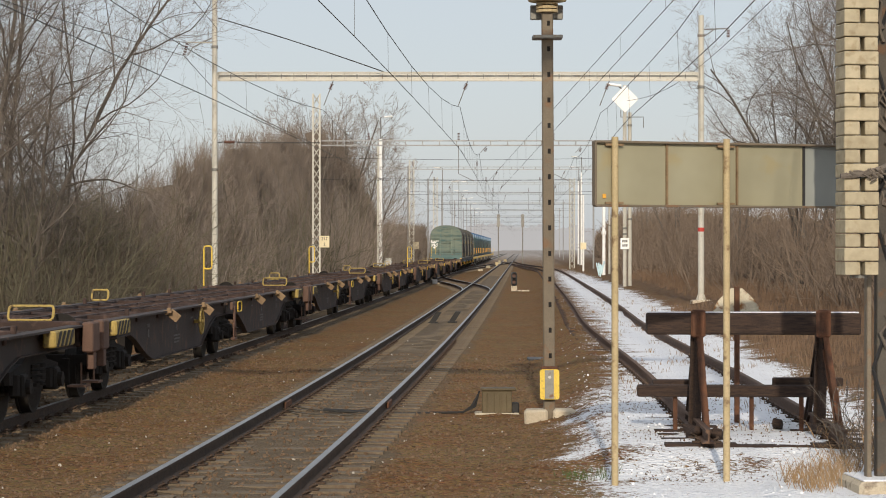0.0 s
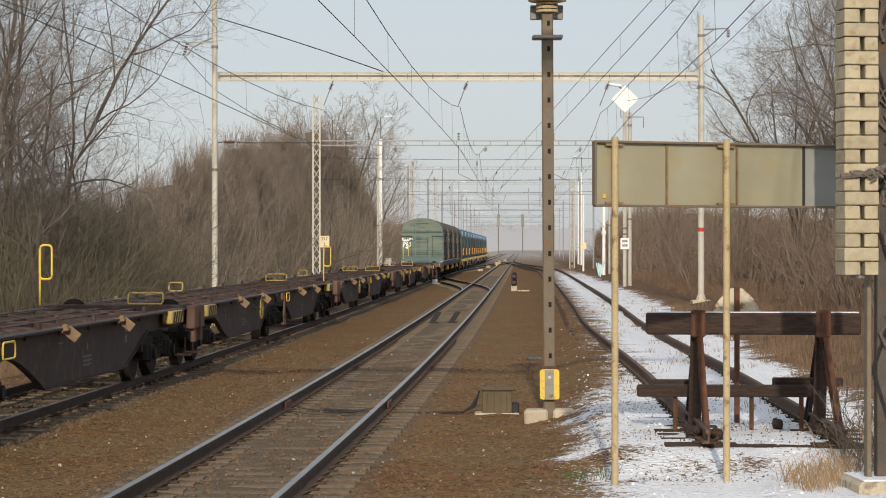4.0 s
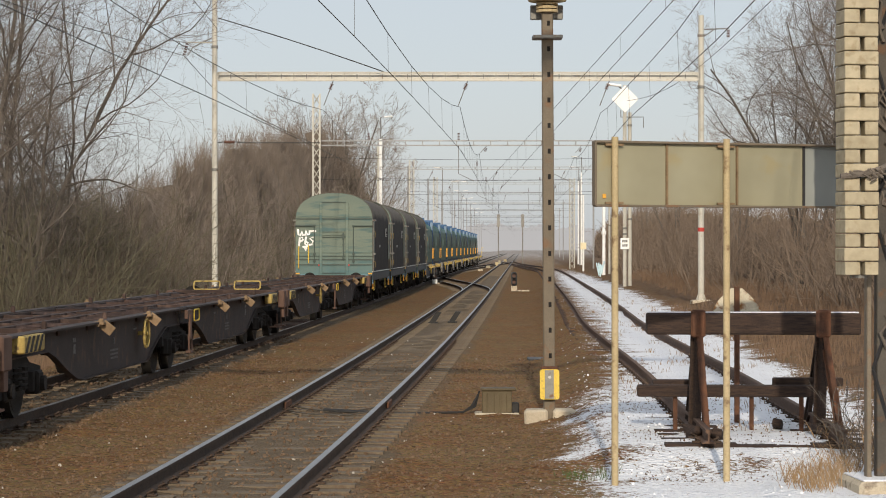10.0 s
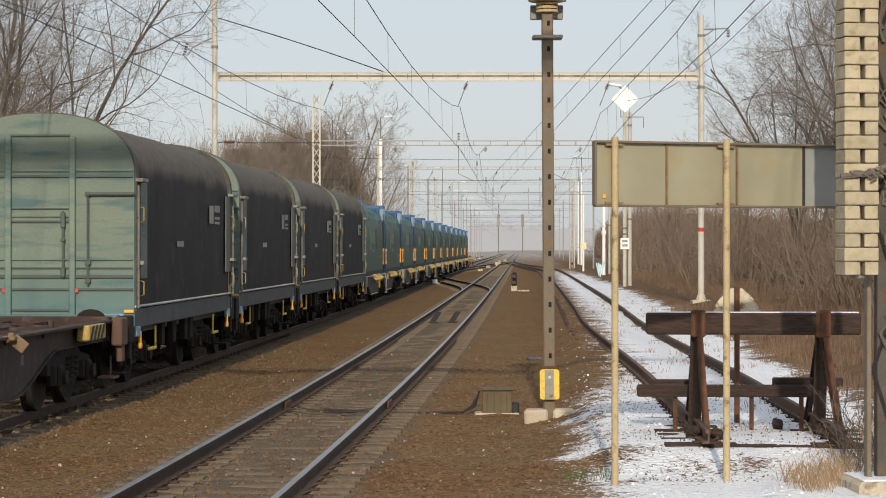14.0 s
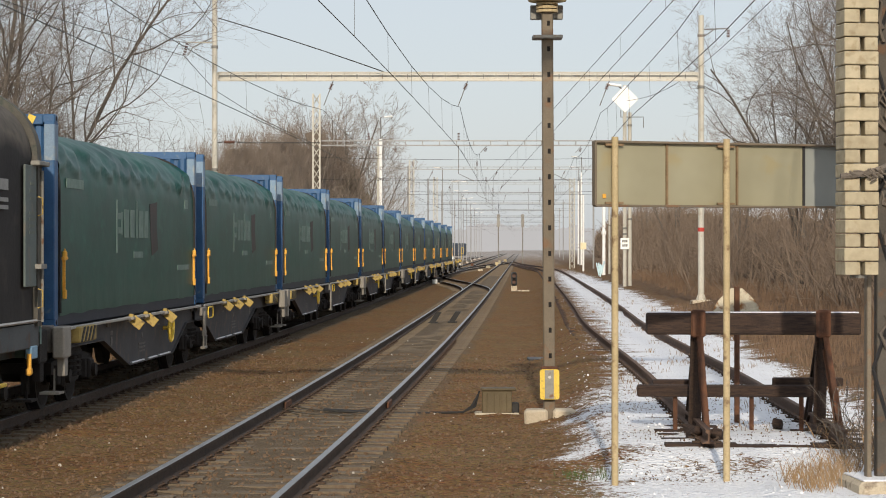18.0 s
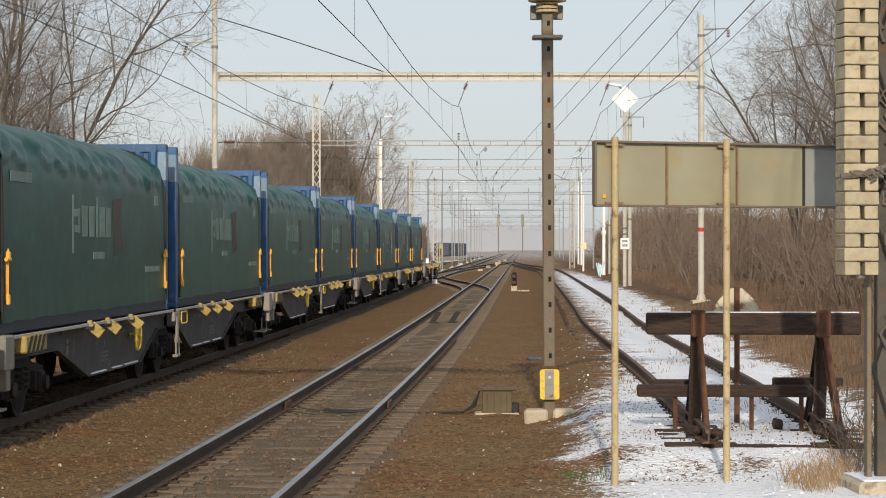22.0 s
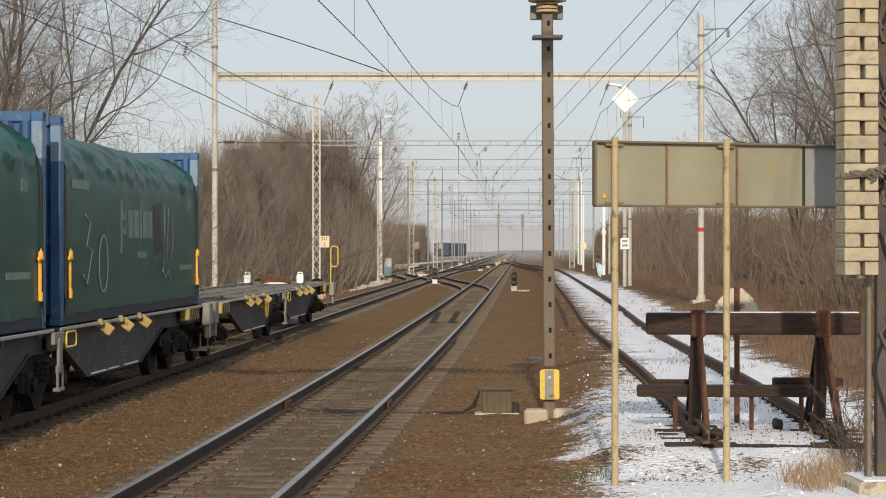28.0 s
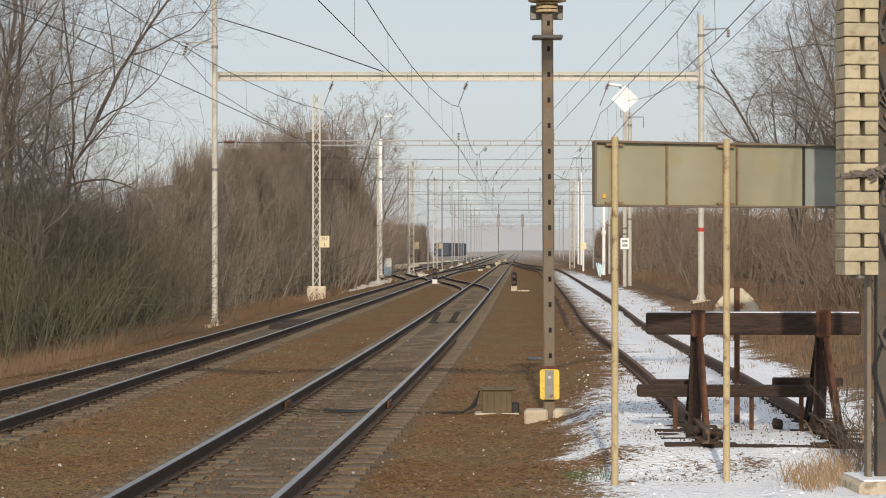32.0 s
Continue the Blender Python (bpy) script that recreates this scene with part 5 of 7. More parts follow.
for z in (2.58, 2.36):
    for x in (-0.1, 0.0, 0.1):
        g.box(x, -0.16, z, 0.06, 0.006, 0.13)
part("figures", g, "print_black", b)
g = Geo()
for z in (2.9, 3.2):
    g.cyl((0, 0, z), (0, 0, z + 0.1), 0.115, 10)
part("band", g, "steel_grey", m)


def text_part(txt, size, parent, m, mat):
    c = bpy.data.curves.new("figures", "FONT")
    c.body, c.size, c.align_x, c.align_y, c.extrude = txt, size, "CENTER", "CENTER", 0.004
    tmp = bpy.data.objects.new("figures_text", c)
    me = bpy.data.meshes.new_from_object(tmp)
    me.materials.clear()
    me.materials.append(M[mat])
    bpy.data.objects.remove(tmp)
    o = part("figures", me, None, parent, at=m)
    return o


def km_board(x, d, z, label, rows, mat="board_cream", post=False):
    s = thing("distance_board", label, "sign", pose(x, d, z))
    g = Geo()
    g.box(0, 0, 0, 0.52, 0.03, 0.60, c=0.012)
    part("board", g, mat, s)
    for txt, dz, size in rows:
        text_part(txt, size, s, pose(0, -0.022, dz, 90), "print_black")
    for k in (-0.15, 0.15):
        g = Geo()
        g.box(-0.42, 0.03, k, 0.5, 0.03, 0.04)
        part("bracket", g, "steel_grey", s)
    if post:
        g = Geo()
        g.cyl((0, 0.1, -z - 0.1), (0, 0.1, 4.5), 0.09, 10)
        part("post", g, "paint_white", s)


km_board(-6.12, 116.6, 2.55, "cream distance board with dark figures on the lattice mast", (("257", 0.14, 0.22), ("2", -0.14, 0.22)))
km_board(-2.45, 204.6, 2.45, "yellowish distance board on a lattice mast", (), "weight")
km_board(-0.25, 262, 2.45, "yellowish distance board on a far lattice mast", (), "weight")
km_board(12.4, 199.6, 2.4, "white board on a mast beside the siding", (), post=True)

# wires
POST_D = [-40, 22, 79, 118, 165, 205, 250, 300, 360, 430, 510, 600, 700]


def catenary(line, zc, zm, label, near=0.0, at79=0.25, d_end=700, slack=0.6):
    """Contact wire, messenger that sags between supports, and droppers."""
    cont, mess, drop = [], [], Geo()
    for i in range(len(POST_D) - 1):
        a, b = POST_D[i], POST_D[i + 1]
        if a >= d_end:
            break
        n = 8
        s0, s1 = (near if i < 2 else (at79 if i == 2 else 0.2 * (1 if i % 2 else -1))), (near if i < 1 else (at79 if i == 1 else 0.2 * (-1 if i % 2 else 1)))
        for k in range(n):
            q = k / n
            d = a + (b - a) * q
            s = s0 + (s1 - s0) * q
            sag = slack * 4 * q * (1 - q) * min((b - a) / 55, 1)
            cont.append((line(d) + s, d, zc))
            mess.append((line(d) + s * 0.9, d, zm - sag))
            if 0 < k and d > 10 and d < 260:
                drop.tube([(line(d) + s, d, zc), (line(d) + s * 0.9, d, zm - sag)], 0.004, 3, False)
    wire("contact_wire", "dark copper contact wire " + label, cont, 0.010)
    wire("messenger_wire", "sagging messenger wire " + label, mess, 0.010)
    tagged(new("droppers", mesh_of("droppers", drop, "wire")), "thin dropper wires " + label, "wire", "overhead wires", "stuff")


catenary(left_x, 5.62, 7.05, "over the train's track", 0.25, 0.25)
catenary(main_x, 5.62, 7.15, "over the main track", -0.05, 0.35, 700, 0.85)
catenary(siding_x, 5.55, 6.95, "over the siding", 0.3, 0.3, 430)
wire("anchor_wire", "contact wire leading off to the tension weights", [(3.39, 165, 5.65), (4.4, 22.9, 6.99)], 0.010)
wire("anchor_wire", "messenger wire leading off to the tension weights", [(3.39, 165, 7.2), (4.4, 22.9, 7.27)], 0.010)
g = Geo()
for k in range(1, 14):
    q = k / 14
    d = 165 + (22.9 - 165) * q
    x = 3.39 + (4.4 - 3.39) * q
    g.tube([(x, d, 5.65 + 1.34 * q), (x, d, 7.2 + 0.07 * q)], 0.004, 3, False)
tagged(new("droppers", mesh_of("droppers", g, "wire")), "thin dropper wires of the anchored span", "wire", "overhead wires", "stuff")
wire("feeder_wire", "slack feeder wire past the pole by the siding", [(9.47 - 0.013 * (118 - d), d, 9.9 - 0.019 * (118 - d) - 0.7 * math.sin(math.pi * (118 - d) / 58)) for d in range(60, 119, 4)], 0.012)
wire("feeder_wire", "tie cable slanting from the mast top to the portal beam", [(-7.85 + 5.85 * q, 78.85, 10.25 - 1.9 * q + 0.05 * math.sin(math.pi * q)) for q in (k / 10 for k in range(11))], 0.018)
wire("feeder_wire", "feeder wire reaching a bracket on a tall mast", [(-7.9 - 0.0 * q, 79 - 60 * q, 9.9 + 1.4 * q) for q in (k / 10 for k in range(11))], 0.012)

# registration arms and hangers under the portals
for d, zb in ((79, 8.22), (118, 7.7), (165, 8.05), (205, 8.1), (250, 8.3)):
    for line in (left_x, main_x, siding_x):
        x = line(d)
        a = thing("catenary_hanger", "hanger with dark insulators under the portal beam", "hanger", pose(0, d, 0), group="catenary hangers")
        g = Geo()
        g.tube([(x + 0.6, 0, zb - 0.1), (x + 0.25, 0, 7.2)], 0.016, 5)
        if d > 79:
            g.tube([(x - 0.9, 0, zb - 0.1), (x - 0.9, 0, 6.1), (x - 0.1, 0, 5.72)], 0.018, 5)
        part("rod", g, "steel_grey", a)
        g = Geo()
        insulator(g, (x + 0.55, 0, zb - 0.25), (x + 0.46, 0, zb - 0.45))
        if d > 79:
            insulator(g, (x - 0.9, 0, zb + 0.55), (x - 0.9, 0, zb + 0.15))
        part("insulators", g, "insulator", a)

# bracket arm on the tall mast
m = thing("mast_bracket", "thin bracket arm with an insulator on the tall mast", "bracket", pose(-7.98, 79, 0))
g = Geo()
g.tube([(0, 0, 9.62), (-0.75, 0, 9.25), (-0.95, 0, 8.95)], 0.022, 5)
part("stay", g, "steel_grey", m)
g = Geo()
g.tube([(0, 0, 9.40), (-0.95, 0, 9.42)], 0.025, 5)
part("arm", g, "beam_beige", m)
g = Geo()
insulator(g, (-0.95, 0, 9.40), (-1.08, 0, 8.95))
part("insulators", g, "insulator", m)
wire("feeder_wire", "jumper wire hanging from the bracket arm", [(-9.06, 79, 8.95), (-7.98, 79, 7.75), (-6.6, 82, 6.9), (-5.2, 90, 6.4)], 0.012)
wire("feeder_wire", "feeder wire leading from the bracket arm", [(-9.06, 79, 8.95), (-9.9, 62, 8.3), (-10.9, 48, 8.0), (-11.6, 30, 8.3)], 0.012)
m = thing("mast_bracket", "short bracket arm near the top of the portal mast", "bracket", pose(9.02, 79, 0))
g = Geo()
g.tube([(0, 0, 9.86), (0.98, 0, 9.90)], 0.022, 5)
g.tube([(0, 0, 9.55), (0.45, 0, 9.86)], 0.018, 5)
part("arm", g, "steel_grey", m)
g = Geo()
insulator(g, (0.95, 0, 9.86), (0.95, 0, 9.58))
part("insulators", g, "insulator", m)
m = thing("portal_insulator", "row of insulators on a thin tie wire", "insulator", pose(-7.9, 79, 5.9))
g = Geo()
g.tube([(0, 0, 0), (0.4, 0, 0.06), (1.0, 0, 0.0), (3.6, 0, 0)], 0.015, 4)
part("tie", g, "wire", m)
g = Geo()
g.cyl((0.25, 0, 0.03), (0.62, 0, 0.03), 0.05, 8)
part("insulators", g, "insulator", m)

# ---- near things beside the main track ----
# drilled steel post with a lamp at its top
PX, PD = 1.47, 31.7
m = thing("signal_post", "brown drilled steel post carrying a lamp cluster, on concrete feet", "post", pose(PX + 0.02, PD, 0, 0, -0.3, 0))
g = Geo()
g.box(0, 0, 2.75, 0.16, 0.14, 6.1, c=0.015)
p = part("pole", g, "mast_brown", m, "brown steel channel post")
for k in range(14):
    g = Geo()
    g.box(0.015, -0.071, 0.72 + k * 0.358, 0.042, 0.006, 0.07)
    part("hole", g, "hole", p)
g = Geo()
g.box(0, 0, 5.18, 0.42, 0.34, 0.05, c=0.01)
part("cap_plate", g, "steel_grey", m)
for z in (5.55, 5.60, 5.65, 5.70):
    g = Geo()
    g.cyl((0, 0, z - 0.018), (0, 0, z + 0.018), 0.155, 14)
    part("clamp_ring", g, "post_ochre", m)
g = Geo()
g.box(0, 0.20, 5.55, 0.46, 0.10, 0.20, c=0.01)
part("bracket_plate", g, "steel_grey", m)
g = Geo()
g.tube([(0, -0.05, 5.68), (0, -0.05, 5.78), (0, -0.05, 6.15), (0, -0.05, 6.25)], [0.26, 0.34, 0.34, 0.2], 18)
part("lamp_drum", g, "post_ochre", m, "cream ribbed lamp drum")
g = Geo()
g.prism(rounded_loop(0, 0.325, 0.27, 0.42, 0.035), -0.17, -0.11, "y")
y = part("warning_plate", g, "yellow", m, "yellow plate with a grey middle strip")
g = Geo()
g.box(-0.005, -0.175, 0.325, 0.125, 0.012, 0.40)
part("middle_strip", g, "steel_grey", y)
g = Geo()
g.cyl((0, -0.185, 0.425), (0, -0.18, 0.425), 0.022, 10)
part("knob", g, "galvanised", y)
g = Geo()
g.box(0, -0.10, 0.55, 0.24, 0.12, 0.05, c=0.01)
part("bracket", g, "rusty_steel", m)
for sx in (-1, 1):
    g = Geo()
    g.box(0, 0, 0, 0.33, 0.42, 0.34, pose(0.19 * sx + 0.01, 0, -0.20, 0, 2 * sx, 3 * sx), 0.03)
    part("footing", g, "concrete", m, "cracked concrete foot")

# trackside box with cables
b = thing("trackside_box", "olive-green trackside cable box with a ribbed lid", "electrical box", pose(0.80, 33.6, -0.24))
g = Geo()
g.box(0, 0, 0.19, 0.44, 0.34, 0.34, c=0.015)
part("body", g, "box_green", b)
for k in range(4):
    g = Geo()
    g.box(-0.15 + 0.1 * k, -0.175, 0.18, 0.025, 0.02, 0.28, c=0.006)
    part("rib", g, "box_green", b)
g = Geo()
g.box(0.02, 0, 0.375, 0.52, 0.40, 0.035, c=0.01)
part("lid", g, "box_green", b)
g = Geo()
g.box(0.27, -0.06, 0.10, 0.12, 0.16, 0.16, c=0.02)
part("cable_gland", g, "black", b)
g = Geo()
g.box(0.0, -0.05, 0.0, 0.66, 0.5, 0.06, c=0.015)
part("slab", g, "concrete", b)
g = Geo()
for k in range(3):
    pts = [(-0.26 - 0.02 * k, -0.1 + 0.05 * k, 0.35 - 0.05 * k), (-0.32 - 0.03 * k, -0.12, 0.12), (-0.5, -0.16, 0.04), (-1.0 - 0.1 * k, -0.3, 0.035), (-1.7, -0.35 - 0.1 * k, 0.05), (-2.55, -0.4 - 0.1 * k, 0.10)]
    g.tube(pts, 0.016, 5)
part("cables", g, "black", b)

# cable hoses crossing between the rails
for d0, k in ((33.4, 0), (32.6, 1), (40.6, 2)):
    g = Geo()
    x = main_x(d0)
    pts = [(x - 0.72, d0 + 0.5, -0.12), (x - 0.5, d0 + 0.1, -0.14), (x - 0.2, d0 - 0.1, -0.165), (x + 0.3, d0 - 0.15, -0.165), (x + 0.72, d0 + 0.1, -0.12)]
    g.tube(pts, 0.012, 5)
    thing("bond_cable", "dark brown bond cable lying between the rails", "cable", g=g, material="mast_dark", group="bond cables")
g = Geo()
for line in (left_x, main_x):
    for off in (-0.7525, 0.7525):
        for d0 in (33.6, 28.3):
            if (line is left_x) != (d0 == 28.3):
                continue
            a = heading(line, d0)
            for sx in (-1, 1):
                g.box(0, 0, 0, 0.035, 0.72, 0.09, pose(line(d0) + off, d0, -0.085, 0, 0, a) @ pose(0.04 * sx, 0, 0), 0.01)
thing("fishplates", "rusty fishplates bolted over the rail joints", "rail joint", g=g, material="rusty_steel", kind="stuff")

# plates in the tracks further on
for dx, dd in ((-0.30, 72.5), (0.30, 73.2)):
    g = Geo()
    g.prism([(-0.20, 0.0), (0.0, 0.0), (0.22, 0.36), (0.04, 0.36)], -0.10, 0.10, "y")
    g.box(-0.06, 0.0, 0.02, 0.30, 0.5, 0.05, c=0.01)
    thing("track_sensor", "dark slanting sensor vane between the rails", "sensor", pose(main_x(dd) + dx, dd, -0.19, 0, 0, heading(main_x, dd)), g=g, material="black", group="track sensors")
for dd in (68.5, 71.8):
    g = Geo()
    g.prism([(-1.3, 0), (1.3, 0), (0.9, 0.14), (-0.9, 0.14)], -0.42, 0.42, "x")
    thing("track_ramp", "dark sloped guard ramp between the rails", "track ramp", pose(left_x(dd) + 0.1, dd, -0.20, 0, 0, heading(left_x, dd)), g=g, material="timber", group="track ramps")
g = Geo()
g.box(0, 0, 0.01, 0.36, 1.0, 0.05, c=0.008)
thing("manhole_cover", "dark metal cover let into the gravel", "cover", pose(2.04, 49.6, -0.22), g=g, material="signal_dark")

# dwarf signals
def dwarf_signal(x, d, z):
    s = thing("dwarf_signal", "low black two-lamp shunting signal on a pale foot", "signal", pose(x, d, z), group="dwarf signals")
    g = Geo()
    g.box(0, 0, 0.18, 0.34, 0.26, 0.30, c=0.02)
    part("foot", g, "concrete" if x > 0 else "paint_white", s)
    g = Geo()
    g.prism(rounded_loop(0, 0.72, 0.34, 0.80, 0.15), -0.08, 0.08, "y")
    h = part("head", g, "signal_dark", s)
    for k in (0.55, 0.90):
        g = Geo()
        g.tube([(0, -0.08, k), (0, -0.30, k + 0.02)], [0.13, 0.14], 12, False)
        part("visor", g, "black", h)
        g = Geo()
        g.cyl((0, -0.085, k), (0, -0.07, k), 0.10, 12)
        part("lens", g, "insulator", h)
    g = Geo()
    g.box(0.5, 0, 0.06, 0.7, 0.4, 0.08, c=0.02)
    part("slab", g, "concrete", s)


dwarf_signal(3.96, 126, -0.22)
dwarf_signal(-0.55, 152, -0.22)
# signal heads are grey instead of dark, with haze put into the colour
for px, py, h in ((882, 372, 1), (925, 374, 1)):
    d = 330
    s = thing("main_signal", "tall dark main signal on a slim post", "signal", pose((px - 784) * d / 4000, d, 0), group="main signals")
    g = Geo()
    g.cyl((0, 0, -0.3), (0, 0, 7), 0.08, 8)
    part("post", g, "steel_grey", s)
    g = Geo()
    g.prism(rounded_loop(0, 6.2, 0.42, 1.9, 0.15), -0.15, 0.15, "y")
    part("head", g, "steel_grey", s)

# station name board seen from behind
BD = 23.3
m = thing("station_sign", "back of a long pale olive metal sign on two posts", "sign", pose(1.55, BD, 0, 0, 0, 20.5))
z0, z1 = 2.665, 3.325
for k, (xa, xb, mat) in enumerate(((0.0, 0.825, "sign_back"), (0.835, 1.645, "sign_back"), (1.655, 2.445, "sign_back"), (2.455, 3.3, "sign_blue"))):
    g = Geo()
    g.box((xa + xb) / 2, 0, (z0 + z1) / 2, xb - xa, 0.02, z1 - z0 - 0.02, c=0.004)
    p = part("panel", g, mat, m)
g = Geo()
for z in (z0, z1):
    g.box(1.65, -0.03, z, 3.3, 0.08, 0.025, c=0.006)
g.box(0.0, -0.03, (z0 + z1) / 2, 0.025, 0.08, z1 - z0, c=0.006)
g.box(3.3, -0.03, (z0 + z1) / 2, 0.025, 0.08, z1 - z0, c=0.006)
part("rim", g, "mast_brown", m, "folded rim of the sign")
for x, mt in ((0.83, "flap_rust"), (1.65, "flap_rust"), (2.45, "signal_dark")):
    g = Geo()
    g.box(x, -0.02, (z0 + z1) / 2, 0.022, 0.03, z1 - z0 - 0.03)
    part("stiffener", g, mt, m)
for x, zb in ((0.21, -0.30), (1.50, -0.22)):
    g = Geo()
    g.cyl((x, -0.075, zb - 0.1), (x, -0.075, z1 + 0.05), 0.036, 12)
    p = part("post", g, "post_ochre", m, "slim ochre painted post", smooth=True)
    for z in (z0 + 0.03, z1 - 0.03):
        g = Geo()
        g.box(x, -0.055, z, 0.20, 0.03, 0.022)
        part("clamp", g, "flap_rust", p)
g = Geo()
g.box(0.115, -0.018, z0 + 0.10, 0.035, 0.01, 0.045)
part("sticker", g, "orange", m)

# mast with the stack of tension weights
WX, WD = 4.14, 22.6
m = thing("tension_weights", "hanging stack of cream concrete tension weights beside a mast", "counterweight", pose(WX, WD, 0, 0, 0, 6))
h = 0.1395
for k in range(26):
    z = 1.955 + k * h
    if k % 2 == 0:
        for x, sx, nm in ((-0.094, 0.158, 0), (0.104, 0.136, 1)):
            g = Geo()
            g.box(x, 0, z + h / 2, sx, 0.32, h - 0.010, pose(0, 0, 0, 0, 0, random.uniform(-2, 2)), 0.008)
            part("weight", g, "weight", m)
    else:
        g = Geo()
        g.box(random.uniform(-0.004, 0.004), 0, z + h / 2, 0.352, 0.33, h - 0.010, pose(0, 0, 0, 0, 0, random.uniform(-2, 2)), 0.008)
        part("weight", g, "weight", m)
g = Geo()
g.cyl((0.02, 0, 1.93), (0.02, 0, 6.2), 0.018, 6)
g.cyl((0.02, 0, 1.93), (0.02, 0, 1.955), 0.09, 10)
part("rod", g, "steel_grey", m)
g = Geo()
rng = random.Random(4)
for k in range(7):
    a = rng.uniform(0, 6.28)
    pts = [(0.19 * math.cos(a), -0.18, 2.98)]
    for i in range(5):
        pts.append((pts[-1][0] + rng.uniform(-0.09, 0.07), -0.19 - rng.uniform(0, 0.05), pts[-1][2] + rng.uniform(-0.05, 0.05)))
    g.tube(pts, 0.012, 4)
g.tube([(-0.22, -0.18, 2.94), (0, -0.19, 2.96), (0.2, -0.18, 3.02), (0.36, -0.05, 3.08)], 0.03, 6)
part("strap", g, "bark_pale", m, "old strap and twigs wound round the weights")

m = thing("weight_mast", "grey riveted steel channel mast on a concrete block", "mast", pose(4.42, 22.9, 0, 0, 0, 4))
for x, y, w in ((-0.13, -0.05, 0.05), (0.02, 0.0, 0.12), (0.20, 0.02, 0.10)):
    g = Geo()
    g.box(x, y, 4.2, w, 0.12, 9.2, c=0.01)
    part("channel", g, "mast_brown" if x < 0 else "mast_dark", m)
g = Geo()
for k in range(10):
    s = 1 if k % 2 else -1
    g.tube([(-0.12 * s + 0.04, -0.06, 0.2 + k * 0.8), (0.14 * s + 0.06, -0.06, 1.0 + k * 0.8)], 0.02, 4)
part("bracing", g, "signal_dark", m)
g = Geo()
g.box(0.16, 0.0, -0.28, 0.95, 0.9, 0.36, c=0.04)
part("footing", g, "concrete", m, "concrete block dusted with snow")
g = Geo()
g.box(0.16, 0.0, -0.09, 0.85, 0.8, 0.02, c=0.008)
part("snow_cap", g, "snow", m)
g = Geo()
rng = random.Random(9)
for k in range(14):
    z = rng.uniform(0.2, 5.5)
    p = Vector((rng.uniform(0.0, 0.25), -0.09, z))
    pts = [p]
    for i in range(6):
        pts.append(pts[-1] + Vector((rng.uniform(-0.1, 0.1), rng.uniform(-0.03, 0.02), rng.uniform(0.02, 0.16))))
    g.tube(pts, [0.022, 0.02, 0.018, 0.015, 0.012, 0.009, 0.005], 5)
part("creeper", g, "bark", m, "bare creeper stems climbing the mast")

# ---- buffer stop ----
m = thing("buffer_stop", "weathered buffer stop of dark timber beams and rusty rails", "buffer stop", pose(3.70, 27.0, 0, 0, 0, -2.2))
zb = siding_z(27) - 0.172
g = Geo()
g.box(0, 0, 1.325, 2.54, 0.26, 0.26, c=0.02)
part("top_beam", g, "timber", m, "heavy dark brown timber beam")
g = Geo()
g.box(0, 0.0, 1.460, 2.5, 0.2, 0.012, c=0.004)
part("snow_strip", g, "snow", m)
g = Geo()
g.box(-0.25, 0.35, 0.50, 2.22, 0.22, 0.14, c=0.015)
part("lower_beam", g, "timber", m)


def bar(p0, p1, w, t):
    """A straight steel bar of w by t between two points."""
    p0, p1 = Vector(p0), Vector(p1)
    g = Geo()
    r = (p1 - p0).to_track_quat("Z", "Y").to_matrix().to_4x4()
    for o, ww, tt in ((0, w * 0.25, t), (t / 2, w, t * 0.22), (-t / 2, w * 0.7, t * 0.3)):
        g.box(0, 0, 0, ww, tt, (p1 - p0).length, Matrix.Translation((p0 + p1) / 2) @ r @ pose(0, o, 0), 0.008)
    return g


for sx, lean in ((-0.66, 0.02), (0.82, 0.10)):
    g = Geo()
    g.box(sx, -0.16, 1.33, 0.17, 0.07, 0.33, c=0.02)
    for z in (1.24, 1.42):
        g.cyl((sx, -0.21, z), (sx, -0.19, z), 0.025, 6)
    part("clamp_plate", g, "rusty_steel", m)
    part("post", bar((sx, -0.08, 1.47), (sx - 0.03, -0.02, zb - 0.02), 0.11, 0.12), "timber", m, "dark upright rail")
    part("brace", bar((sx + 0.01, -0.12, 1.18), (sx + 0.05 + lean, -0.50, zb), 0.075, 0.09), "rusty_steel", m, "rust-brown slanting rail")
    part("back_brace", bar((sx, 0.10, 1.25), (sx - 0.02, 1.25, zb + 0.02), 0.08, 0.10), "timber", m)
    g = Geo()
    g.box(0, 0, 0, 0.12, 0.42, 0.08, pose(sx - 0.06, -0.42, zb + 0.05, 8, 0, 24), 0.02)
    part("foot", g, "timber", m)
for x in (-0.9, 0.02, 0.62):
    g = Geo()
    g.cyl((x, 0.35, zb), (x, 0.35, 0.5), 0.03, 6)
    part("leg", g, "rusty_steel", m)
for x, y, z, w in ((0.72, 0.55, 0.60, 0.85), (-0.85, 0.8, 0.56, 0.6)):
    g = Geo()
    g.box(x, y, z, w, 0.14, 0.10, c=0.015)
    part("cross_timber", g, "timber", m)
for x, y, s in ((-0.75, -0.85, 0.28), (-0.5, -1.0, 0.2), (0.35, 0.5, 0.2)):
    g = Geo()
    g.box(0, 0, 0, s, 0.12, 0.09, pose(x, y, zb + 0.06, 12, 20, 40 * s * 10), 0.015)
    part("loose_block", g, "timber", m)

